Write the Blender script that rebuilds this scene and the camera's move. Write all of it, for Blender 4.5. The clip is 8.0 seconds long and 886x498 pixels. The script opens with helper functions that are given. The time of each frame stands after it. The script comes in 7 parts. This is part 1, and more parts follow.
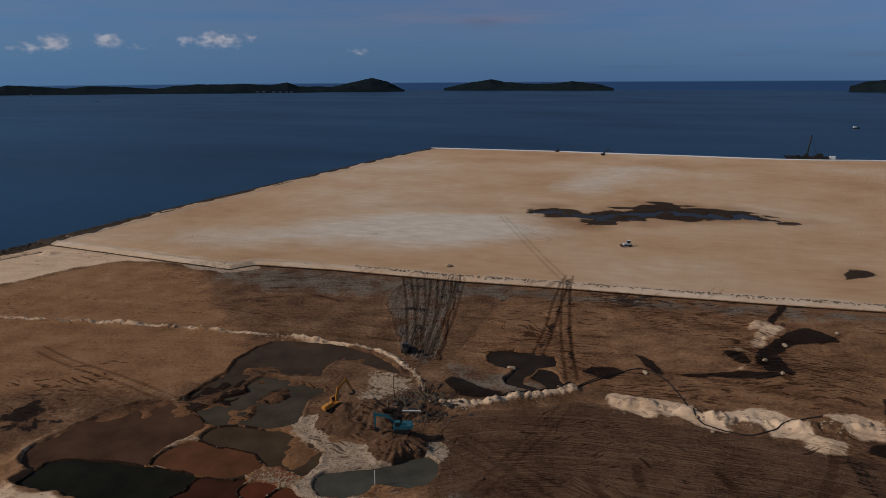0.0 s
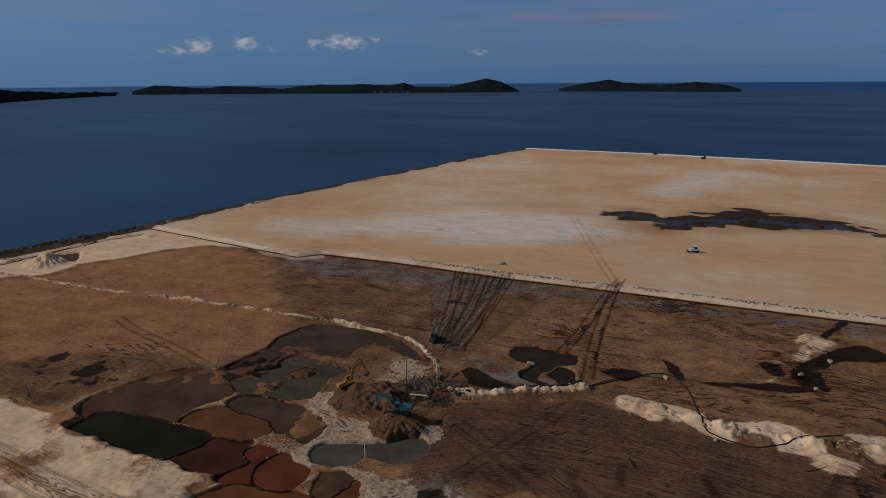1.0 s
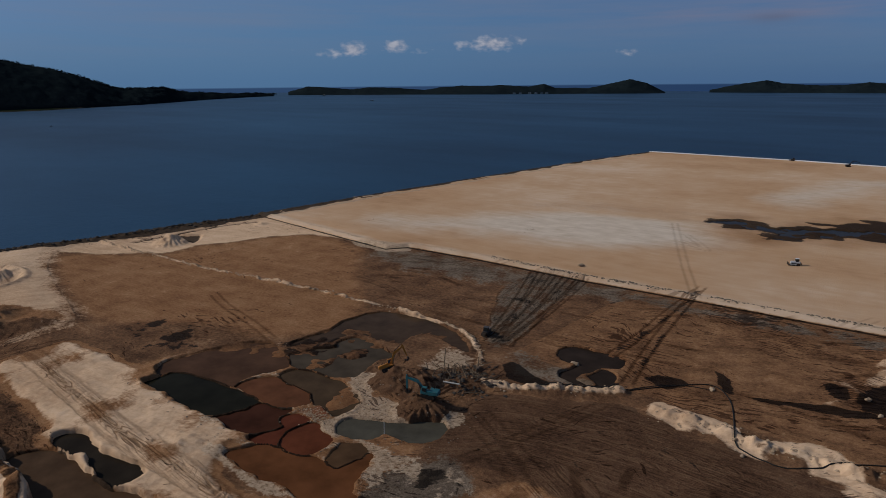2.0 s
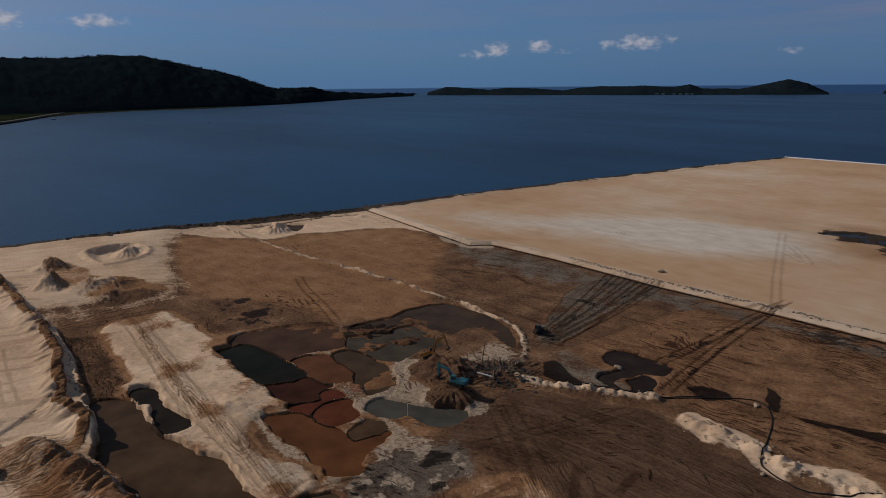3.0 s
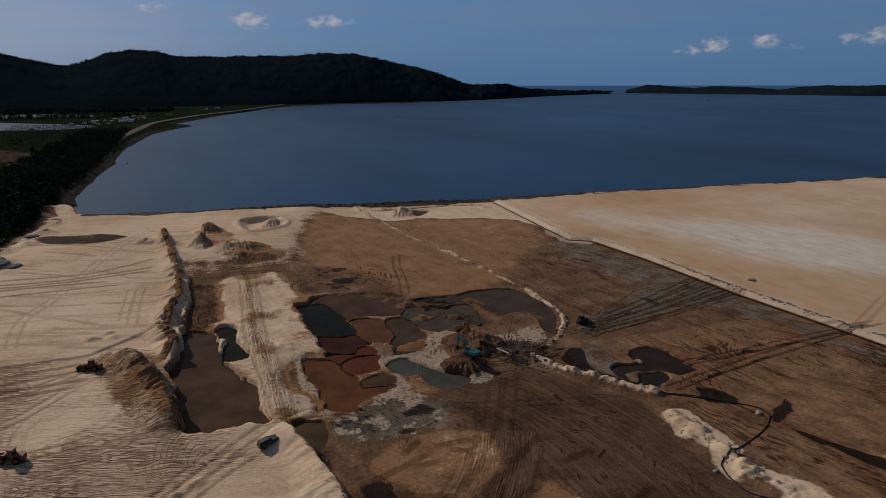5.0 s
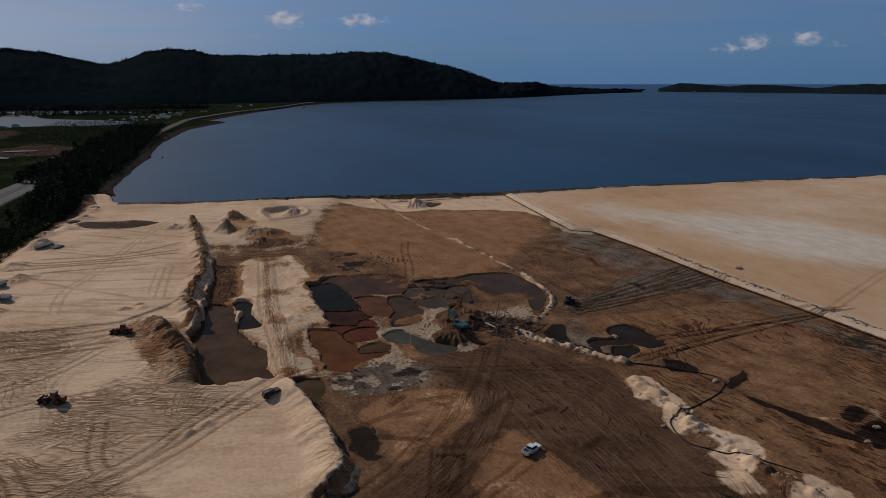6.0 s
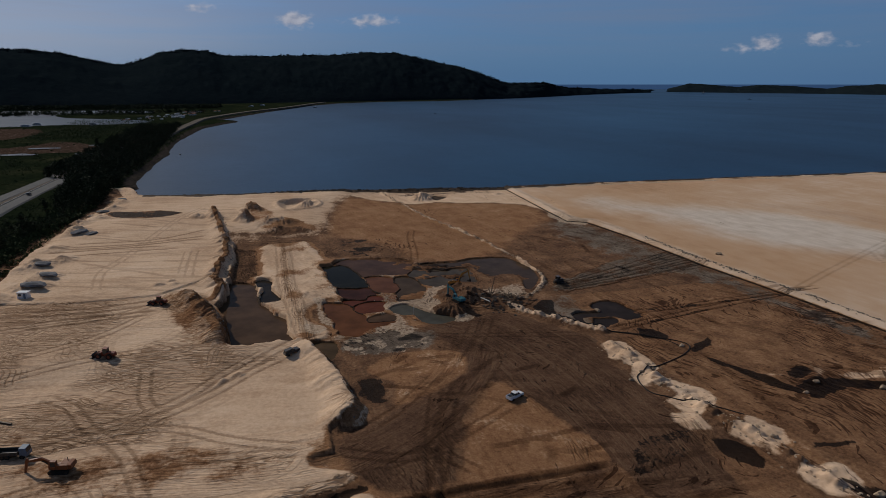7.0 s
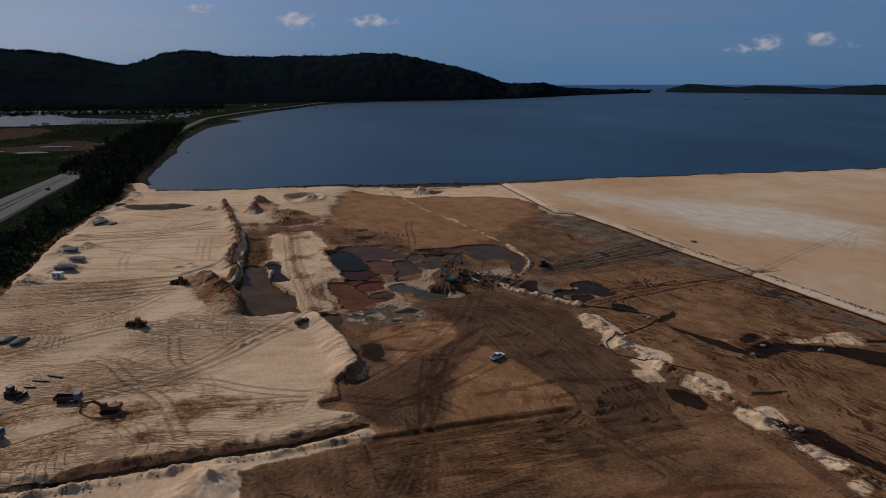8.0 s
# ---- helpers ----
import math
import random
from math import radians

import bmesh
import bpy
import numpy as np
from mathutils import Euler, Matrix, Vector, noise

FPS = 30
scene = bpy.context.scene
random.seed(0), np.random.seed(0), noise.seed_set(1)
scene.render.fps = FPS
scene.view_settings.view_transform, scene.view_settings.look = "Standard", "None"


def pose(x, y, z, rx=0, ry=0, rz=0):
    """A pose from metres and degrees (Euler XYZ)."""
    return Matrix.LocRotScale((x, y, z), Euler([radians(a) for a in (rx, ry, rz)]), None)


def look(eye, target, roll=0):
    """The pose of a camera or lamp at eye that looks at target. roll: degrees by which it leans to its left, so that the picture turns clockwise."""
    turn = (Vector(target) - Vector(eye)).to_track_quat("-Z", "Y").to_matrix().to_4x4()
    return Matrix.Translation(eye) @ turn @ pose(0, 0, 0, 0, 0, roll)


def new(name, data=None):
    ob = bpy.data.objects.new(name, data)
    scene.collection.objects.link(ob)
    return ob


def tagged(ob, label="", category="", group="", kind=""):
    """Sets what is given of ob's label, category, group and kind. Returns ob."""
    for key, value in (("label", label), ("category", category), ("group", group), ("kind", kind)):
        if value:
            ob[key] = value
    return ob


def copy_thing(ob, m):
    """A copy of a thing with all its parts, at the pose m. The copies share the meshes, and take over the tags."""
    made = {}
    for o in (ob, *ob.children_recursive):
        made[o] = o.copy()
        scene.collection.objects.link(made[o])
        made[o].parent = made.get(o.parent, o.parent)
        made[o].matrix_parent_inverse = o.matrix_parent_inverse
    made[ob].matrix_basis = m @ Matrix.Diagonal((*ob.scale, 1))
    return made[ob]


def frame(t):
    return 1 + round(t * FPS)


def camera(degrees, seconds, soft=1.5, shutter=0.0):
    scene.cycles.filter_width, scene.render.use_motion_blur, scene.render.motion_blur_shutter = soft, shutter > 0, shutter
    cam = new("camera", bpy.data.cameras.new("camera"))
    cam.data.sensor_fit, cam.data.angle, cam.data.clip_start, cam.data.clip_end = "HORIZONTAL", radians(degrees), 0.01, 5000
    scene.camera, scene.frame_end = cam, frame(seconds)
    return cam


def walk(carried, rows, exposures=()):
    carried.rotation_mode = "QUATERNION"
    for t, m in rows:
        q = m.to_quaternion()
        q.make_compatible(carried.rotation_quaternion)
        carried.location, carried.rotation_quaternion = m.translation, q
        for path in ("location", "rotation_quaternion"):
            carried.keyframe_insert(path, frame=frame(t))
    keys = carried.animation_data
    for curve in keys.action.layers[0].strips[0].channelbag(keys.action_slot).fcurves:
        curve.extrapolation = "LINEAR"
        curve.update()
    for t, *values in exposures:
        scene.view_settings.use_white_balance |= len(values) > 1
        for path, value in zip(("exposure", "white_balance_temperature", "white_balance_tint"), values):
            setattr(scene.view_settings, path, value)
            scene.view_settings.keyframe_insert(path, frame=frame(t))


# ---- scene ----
cam = camera(67.7, 8.0, soft=0.5)
METRES, EYE, TILT, LEAN, TURN = 201.0, 80.0, 0.0, 0.0, 20.3
ROWS = [
    (0.0, 0.0, 0.0, 0.0, -0.02, -14.5, 0.06),
    (0.5, 0.0614, -0.016, -0.0001, 4.42, -14.48, 0.04),
    (1.0, 0.1245, -0.0255, -0.0, 9.9, -14.45, 0.09),
    (1.5, 0.1884, -0.0282, -0.0007, 15.9, -14.38, 0.14),
    (3.0, 0.3768, 0.0031, -0.0015, 33.8, -14.24, 0.29),
    (3.5, 0.4362, 0.0245, -0.0015, 39.51, -14.19, 0.21),
    (4.0, 0.4938, 0.0476, -0.0007, 44.67, -14.23, 0.11),
    (4.5, 0.5507, 0.0695, 0.0007, 48.28, -14.35, -0.0),
    (6.0, 0.7216, 0.0653, -0.0004, 53.57, -14.62, -0.09),
    (6.5, 0.7781, 0.0341, -0.0006, 54.04, -14.63, -0.1),
    (7.0, 0.834, 0.0022, -0.0005, 54.39, -14.59, -0.1),
    (7.5, 0.8897, -0.0294, 0.0002, 54.44, -14.57, -0.11),
    (8.0, 0.9452, -0.0615, 0.001, 54.45, -14.56, -0.09),
]
walk(cam, [(t, pose(0, 0, EYE, TILT, LEAN, TURN) @ pose(METRES * x, METRES * y, METRES * z, 90 + pitch, roll, yaw)) for t, x, y, z, yaw, pitch, roll in ROWS])

# ---- light ----
SUN_AZ, SUN_EL = 214.0, 33.0
sun = new("sun", bpy.data.lights.new("sun", "SUN"))
sun.data.energy, sun.data.angle, sun.data.color = 3.9, radians(0.6), (1.0, 0.92, 0.82)
sun_way = Vector((math.cos(radians(SUN_AZ)) * math.cos(radians(SUN_EL)), math.sin(radians(SUN_AZ)) * math.cos(radians(SUN_EL)), math.sin(radians(SUN_EL))))
sun.matrix_world = look(sun_way * 500, (0, 0, 0))
scene.view_settings.exposure = -0.6


# ---- node helpers ----
class Tree:
    """Short spellings for shader nodes."""

    def __init__(self, tree):
        self.t = tree

    def node(self, kind, **sets):
        n = self.t.nodes.new(kind)
        for key, value in sets.items():
            setattr(n, key, value)
        return n

    def link(self, value, socket):
        if isinstance(value, bpy.types.NodeSocket):
            self.t.links.new(value, socket)
        elif value is not None:
            if socket.type == "RGBA" and len(value) == 3:
                value = (*value, 1)
            socket.default_value = value

    def math(self, op, a, b=None, c=None, clamp=False):
        n = self.node("ShaderNodeMath", operation=op, use_clamp=clamp)
        for value, socket in zip((a, b, c), n.inputs):
            self.link(value, socket)
        return n.outputs[0]

    def mix(self, f, a, b, blend="MIX"):
        n = self.node("ShaderNodeMix", data_type="RGBA", blend_type=blend)
        self.link(f, n.inputs[0]), self.link(a, n.inputs[6]), self.link(b, n.inputs[7])
        return n.outputs[2]

    def noise(self, vec, scale, detail=4.0, rough=0.55):
        n = self.node("ShaderNodeTexNoise")
        self.link(vec, n.inputs["Vector"])
        n.inputs["Scale"].default_value, n.inputs["Detail"].default_value, n.inputs["Roughness"].default_value = scale, detail, rough
        return n.outputs[0]

    def ramp(self, f, *stops):
        n = self.node("ShaderNodeValToRGB")
        e = n.color_ramp.elements
        while len(e) < len(stops):
            e.new(0.5)
        for el, (p, c) in zip(e, stops):
            el.position, el.color = p, (*c, 1)
        self.link(f, n.inputs[0])
        return n.outputs[0]

    def sharp(self, f, k, mid=0.5):
        return self.math("MULTIPLY_ADD", self.math("SUBTRACT", f, mid), k, 0.5, clamp=True)

    def attr(self, name):
        return self.node("ShaderNodeAttribute", attribute_name=name).outputs["Fac"]

    def xyz(self, x, y, z=0.0):
        n = self.node("ShaderNodeCombineXYZ")
        self.link(x, n.inputs[0]), self.link(y, n.inputs[1]), self.link(z, n.inputs[2])
        return n.outputs[0]

    def bump(self, height, strength, distance):
        n = self.node("ShaderNodeBump")
        n.inputs["Strength"].default_value, n.inputs["Distance"].default_value = strength, distance
        self.link(height, n.inputs["Height"])
        return n.outputs[0]


def material(name, rough=0.8, metal=0.0, gloss=0.3):
    m = bpy.data.materials.new(name)
    m.use_nodes = True
    t = Tree(m.node_tree)
    b = m.node_tree.nodes["Principled BSDF"]
    b.inputs["Roughness"].default_value, b.inputs["Metallic"].default_value = rough, metal
    b.inputs["Specular IOR Level"].default_value = gloss
    return m, t, b


# ---- sky ----
world = bpy.data.worlds.new("sky")
scene.world = world
world.use_nodes = True
w = Tree(world.node_tree)
back = world.node_tree.nodes["Background"]
sky = w.node("ShaderNodeTexSky", sky_type="NISHITA", sun_disc=False, sun_elevation=radians(SUN_EL), sun_rotation=radians(90 - SUN_AZ), air_density=1.0, dust_density=0.7, ozone_density=2.5, altitude=80)
way = w.node("ShaderNodeTexCoord").outputs["Generated"]
split = w.node("ShaderNodeSeparateXYZ")
w.link(way, split.inputs[0])
azim = w.math("MULTIPLY", w.math("ARCTAN2", split.outputs[1], split.outputs[0]), 57.2958)
azim = w.math("FLOORED_MODULO", azim, 360.0)
elev = w.math("MULTIPLY", w.math("ARCSINE", split.outputs[2]), 57.2958)
puff_at = w.xyz(azim, w.math("MULTIPLY", elev, 1.7))
puff = w.noise(puff_at, 1.25, 5, 0.5)
wisp = w.noise(w.xyz(w.math("MULTIPLY", azim, 0.08), elev), 0.7, 5, 0.6)
cover = None
# small cumulus: azimuth, elevation, half width, half height, density
for a, e, ra, re, k in ((139.7, 2.5, 0.95, 0.55, 1.3), (141.4, 2.15, 1.5, 0.42, 0.75), (136.2, 2.75, 1.1, 0.5, 1.2), (134.3, 2.45, 1.3, 0.32, 0.6), (128.2, 2.9, 1.7, 0.6, 1.2),
                        (130.4, 2.75, 1.6, 0.42, 0.85), (125.8, 3.1, 1.0, 0.42, 0.7), (117.1, 2.15, 0.85, 0.33, 0.9), (176.7, 4.4, 1.3, 0.6, 1.45), (170.6, 4.4, 2.0, 0.48, 1.15),
                        (184.0, 5.2, 1.4, 0.4, 0.9), (120.5, 1.2, 1.2, 0.2, 0.5), (145.0, 2.15, 0.6, 0.25, 0.6)):
    dx, dy = w.math("DIVIDE", w.math("SUBTRACT", azim, a), ra), w.math("DIVIDE", w.math("SUBTRACT", elev, e), re)
    r = w.math("ADD", w.math("MULTIPLY", dx, dx), w.math("MULTIPLY", dy, dy))
    lobe = w.math("MULTIPLY", w.math("POWER", 2.718, w.math("MULTIPLY", r, -0.7)), k)
    cover = lobe if cover is None else w.math("MAXIMUM", cover, lobe)
cloud = w.math("MULTIPLY", w.sharp(w.math("ADD", w.math("MULTIPLY", cover, 0.85), w.math("MULTIPLY", w.math("SUBTRACT", puff, 0.5), 1.7)), 1.5, 0.74), w.math("MULTIPLY", w.math("MULTIPLY", cover, 1.3, clamp=True), 0.74))
high = w.math("MULTIPLY", w.math("MULTIPLY", w.sharp(wisp, 2.2, 0.56), 0.36), w.math("MULTIPLY", w.math("SUBTRACT", elev, 0.5), 0.22, clamp=True))
haze = w.math("SUBTRACT", 1.0, w.math("DIVIDE", elev, 22.0), clamp=True)
tint = w.mix(haze, sky.outputs[0], w.mix(1.0, sky.outputs[0], (0.27, 0.50, 1.04), "MULTIPLY"))
low = w.math("MULTIPLY", w.math("SUBTRACT", 1.0, w.math("DIVIDE", elev, 9.0), clamp=True), 0.6)
tint = w.mix(low, tint, (1.35, 2.85, 5.9))
glow_x = w.math("DIVIDE", w.math("SUBTRACT", azim, 208.0), 24.0)
glow = w.math("MULTIPLY", w.math("POWER", 2.718, w.math("MULTIPLY", w.math("MULTIPLY", glow_x, glow_x), -1.0)), 0.75)
tint = w.mix(glow, tint, (6.0, 7.0, 9.0))
blue_x = w.math("DIVIDE", w.math("SUBTRACT", azim, 150.0), 30.0)
blue = w.math("MULTIPLY", w.math("POWER", 2.718, w.math("MULTIPLY", w.math("MULTIPLY", blue_x, blue_x), -1.0)), 0.42)
tint = w.mix(blue, tint, (1.75, 3.9, 6.9))
tint = w.mix(high, tint, (3.5, 3.6, 4.7))
# thin rosy veil and grey flecks over the open sea
for a, e, ra, re, k, shade in ((106.5, 5.0, 12.0, 0.75, 0.55, (3.5, 3.3, 4.7)), (107.0, 4.4, 1.8, 0.4, 0.5, (1.7, 2.0, 3.2)), (83.8, 1.9, 1.4, 0.14, 0.8, (1.4, 2.1, 3.6)), (86.4, 1.75, 1.6, 0.12, 0.7, (1.4, 2.1, 3.6)), (79.0, 1.6, 2.4, 0.25, 0.7, (1.5, 2.1, 3.6)), (95.0, 0.85, 5.0, 0.2, 0.5, (1.3, 2.3, 4.2)), (193.0, 3.4, 14.0, 1.6, 0.35, (6.4, 6.6, 7.8))):
    dx, dy = w.math("DIVIDE", w.math("SUBTRACT", azim, a), ra), w.math("DIVIDE", w.math("SUBTRACT", elev, e), re)
    r = w.math("ADD", w.math("MULTIPLY", dx, dx), w.math("MULTIPLY", dy, dy))
    veil = w.math("MULTIPLY", w.math("POWER", 2.718, w.math("MULTIPLY", r, -1.0)), w.math("MULTIPLY", w.sharp(wisp, 3.0, 0.45), k))
    tint = w.mix(veil, tint, shade)
tint = w.mix(cloud, tint, w.mix(w.sharp(puff, 3.0, 0.5), (5.0, 5.2, 6.4), (8.2, 8.2, 9.2)))
below = w.sharp(w.math("SUBTRACT", 0.5, w.math("MULTIPLY", w.math("ADD", elev, w.math("MULTIPLY_ADD", azim, 0.0052, -0.22)), 9.0)), 1.0)
tint = w.mix(below, tint, w.mix(w.math("DIVIDE", w.math("SUBTRACT", azim, 105.0), 35.0, clamp=True), (0.34, 0.80, 1.98), (0.52, 1.12, 2.5)))
w.link(tint, back.inputs[0])
back.inputs[1].default_value = 0.078

# ---- materials ----
def ground_material():
    m, t, b = material("worked_ground", 0.92, 0.0, 0.03)
    pos = t.node("ShaderNodeNewGeometry").outputs["Position"]
    u, v = t.attr("flow_u"), t.attr("flow_v")
    big, med, fine = t.noise(pos, 0.018, 4), t.noise(pos, 0.11, 4, 0.52), t.noise(pos, 0.9, 5, 0.6)
    grain, crumb = t.noise(pos, 5.0, 3, 0.7), t.noise(pos, 2.6, 5, 0.72)
    def flow(ku, kv, detail=3.0, rough=0.6):
        """Noise drawn out along the way that machines have driven."""
        return t.noise(t.xyz(t.math("MULTIPLY", u, ku), t.math("MULTIPLY", v, kv)), 1.0, detail, rough)
    def shifted(dx, dy):
        n = t.node("ShaderNodeVectorMath", operation="ADD")
        t.link(pos, n.inputs[0])
        n.inputs[1].default_value = (dx, dy, 0)
        return n.outputs[0]
    def contour(at, scale, count, cut, thin):
        """Thin nested lines, as turning tracks leave them."""
        wave = t.math("MULTIPLY_ADD", t.math("SINE", t.math("MULTIPLY", t.noise(at, scale, 1.0, 0.4), count)), 0.5, 0.5)
        return t.math("MULTIPLY", t.sharp(wave, 5.0, thin), t.sharp(t.noise(at, scale * 1.7, 2), 9.0, cut))
    streak, rut = flow(0.05, 0.26, 5.0), flow(0.05, 2.2)
    ruts, blot = t.attr("ruts"), t.attr("blot")
    swerve = t.math("ADD", t.math("MULTIPLY", t.noise(pos, 0.02, 1.5), 55.0), t.math("MULTIPLY", t.noise(pos, 0.06, 2), 9.0))
    fleck = t.noise(t.xyz(t.math("MULTIPLY", u, 0.2), t.math("MULTIPLY", t.math("ADD", v, swerve), 0.95)), 1.0, 3, 0.55)
    comb = t.math("ADD", t.math("MULTIPLY", flow(0.09, 1.7), 0.6), t.math("MULTIPLY", flow(0.05, 0.55), 0.4))
    strokes = t.sharp(t.math("ADD", comb, t.math("MULTIPLY", t.math("SUBTRACT", ruts, 0.6), 0.16)), 18.0, 0.585)
    teeth = t.math("MULTIPLY_ADD", t.math("SINE", t.math("MULTIPLY", flow(0.03, 0.2, 2.0, 0.5), 95.0)), 0.5, 0.5)
    patch = t.sharp(t.math("ADD", t.noise(pos, 0.045, 3), t.math("MULTIPLY", t.math("SUBTRACT", ruts, 0.6), 0.3)), 8.0, 0.5)
    lines = t.math("MULTIPLY", t.math("MULTIPLY", t.sharp(teeth, 4.0, 0.78), patch), t.sharp(ruts, 3.0, 0.35))
    loops = t.math("MAXIMUM", contour(pos, 0.022, 330.0, 0.5, 0.86), contour(shifted(57.0, 13.0), 0.035, 250.0, 0.52, 0.86))
    dry_ground = t.sharp(t.attr("sand"), 2.5, 0.42)
    loops = t.math("MULTIPLY", t.math("MULTIPLY", loops, t.sharp(ruts, 3.0, 0.45)), t.math("MULTIPLY", dry_ground, 0.7))
    strokes = t.math("MAXIMUM", strokes, t.math("MAXIMUM", lines, loops))
    drift_ = t.noise(pos, 0.028, 3, 0.5)
    flecks = t.sharp(t.math("ADD", t.math("ADD", t.math("MULTIPLY", fleck, 0.75), t.math("MULTIPLY", drift_, 0.5)), t.math("MULTIPLY", blot, 0.3)), 34.0, 0.858)
    tone = t.math("ADD", t.math("MULTIPLY", streak, 0.28), t.math("ADD", t.math("MULTIPLY", med, 0.44), t.math("MULTIPLY", big, 0.28)))
    tone = t.math("ADD", tone, t.math("MULTIPLY", t.math("SUBTRACT", fine, 0.5), 0.5))
    tone = t.math("ADD", tone, t.math("MULTIPLY", t.math("SUBTRACT", crumb, 0.45), 0.55))
    tone = t.math("ADD", tone, t.math("MULTIPLY", t.math("SUBTRACT", rut, 0.5), t.math("MULTIPLY_ADD", ruts, 0.42, 0.0)))
    mud = t.ramp(tone, (0.25, (0.030, 0.0155, 0.0102)), (0.41, (0.090, 0.048, 0.0285)), (0.6, (0.152, 0.084, 0.049)), (0.8, (0.265, 0.165, 0.104)))
    tan = t.ramp(tone, (0.24, (0.092, 0.044, 0.022)), (0.42, (0.232, 0.114, 0.055)), (0.60, (0.335, 0.180, 0.092)), (0.85, (0.45, 0.285, 0.17)))
    dry = t.math("ADD", t.math("MULTIPLY", streak, 0.42), t.math("ADD", t.math("MULTIPLY", med, 0.22), t.math("MULTIPLY", fine, 0.36)))
    sand = t.ramp(t.math("ADD", t.math("MULTIPLY", dry, 0.65), t.math("MULTIPLY", big, 0.35)), (0.27, (0.235, 0.14, 0.082)), (0.40, (0.46, 0.30, 0.187)), (0.53, (0.66, 0.468, 0.315)), (0.70, (0.82, 0.64, 0.475)))
    broad = t.noise(pos, 0.0065, 4, 0.6)
    plain = t.ramp(t.math("ADD", t.math("MULTIPLY", broad, 0.72), t.math("ADD", t.math("MULTIPLY", streak, 0.16), t.math("MULTIPLY", med, 0.12))), (0.34, (0.41, 0.24, 0.135)), (0.45, (0.53, 0.335, 0.197)), (0.54, (0.58, 0.395, 0.257)), (0.64, (0.66, 0.50, 0.37)))
    grey = t.ramp(tone, (0.3, (0.045, 0.033, 0.024)), (0.5, (0.140, 0.106, 0.079)), (0.72, (0.29, 0.226, 0.17)))
    edge = t.math("ADD", t.math("MULTIPLY", t.math("SUBTRACT", fleck, 0.5), 0.35), t.math("ADD", t.math("MULTIPLY", t.math("SUBTRACT", med, 0.5), 0.75), t.math("MULTIPLY", t.math("SUBTRACT", fine, 0.5), 0.5)))
    def mask(name, k, n=1.0):
        return t.sharp(t.math("ADD", t.attr(name), t.math("MULTIPLY", edge, n)), k)
    swath = t.attr("swath")
    light = t.sharp(t.math("ADD", t.noise(t.xyz(t.math("MULTIPLY", u, 0.022), t.math("MULTIPLY", v, 0.8)), 1.0, 2, 0.5), t.math("MULTIPLY", t.math("SUBTRACT", med, 0.5), 0.3)), 14.0, 0.6)
    mud = t.mix(t.math("MULTIPLY", t.math("MULTIPLY", light, swath, clamp=True), 0.65), mud, (0.19, 0.112, 0.066))
    col = t.mix(mask("tan", 2.6, 0.6), mud, tan)
    col = t.mix(mask("grey", 6.0, 1.8), col, grey)
    churn = t.math("MULTIPLY", t.sharp(t.math("ADD", t.math("MULTIPLY", streak, 0.38), t.math("MULTIPLY", med, 0.62)), 7.0, 0.53), t.math("MULTIPLY_ADD", ruts, 0.6, 0.06))
    sand = t.mix(churn, sand, t.mix(0.45, tan, sand))
    col = t.mix(mask("sand", 5.0, 0.7), col, sand)
    drift = t.math("ADD", t.math("MULTIPLY", t.math("SUBTRACT", t.noise(pos, 0.02, 4, 0.6), 0.5), 0.9), t.math("MULTIPLY", t.math("SUBTRACT", streak, 0.5), 0.12))
    plain = t.mix(t.sharp(t.math("ADD", swath, drift), 1.7, 0.55), plain, t.ramp(t.math("ADD", t.math("MULTIPLY", streak, 0.5), t.math("MULTIPLY", med, 0.5)), (0.35, (0.56, 0.46, 0.365)), (0.65, (0.72, 0.62, 0.52))))
    col = t.mix(mask("plain", 6.0, 0.35), col, plain)
    col = t.mix(mask("red", 3.0), col, t.ramp(tone, (0.3, (0.07, 0.018, 0.010)), (0.7, (0.22, 0.075, 0.04))))
    col = t.mix(t.math("MULTIPLY", mask("pale", 6.0, 1.5), 0.85), col, t.ramp(t.math("ADD", t.math("MULTIPLY", fine, 0.6), t.math("MULTIPLY", t.noise(pos, 2.2, 3), 0.4)), (0.36, (0.17, 0.12, 0.085)), (0.46, (0.39, 0.285, 0.196)), (0.64, (0.60, 0.475, 0.355))))
    col = t.mix(t.math("MULTIPLY", t.sharp(t.math("ADD", t.attr("damp"), t.math("MULTIPLY", edge, 0.6)), 1.6), 0.75), col, t.mix(1.0, col, (0.50, 0.40, 0.31), "MULTIPLY"))
    wet = mask("wet", 11.0, 0.9)
    col = t.mix(t.math("MULTIPLY", wet, 0.95), col, t.mix(0.05, (0.009, 0.0065, 0.0052), col))
    col = t.mix(t.math("MULTIPLY", strokes, t.math("MULTIPLY_ADD", dry_ground, 0.50, 0.28)), col, t.mix(1.0, col, (0.42, 0.35, 0.29), "MULTIPLY"))
    col = t.mix(t.math("MULTIPLY", flecks, 0.95), col, t.mix(1.0, col, (0.30, 0.27, 0.27), "MULTIPLY"))
    # track darkens wheel marks and scrapes, and also paints the shade along STEP
    col = t.mix(t.math("MULTIPLY", t.attr("track"), 0.82), col, t.mix(1.0, col, (0.36, 0.31, 0.27), "MULTIPLY"))
    col = t.mix(t.math("MULTIPLY", grain, 0.35), col, t.mix(1.0, col, (0.6, 0.6, 0.6), "MULTIPLY"))
    t.link(col, b.inputs["Base Color"])
    t.link(t.math("MULTIPLY_ADD", wet, -0.25, 0.93), b.inputs["Roughness"])
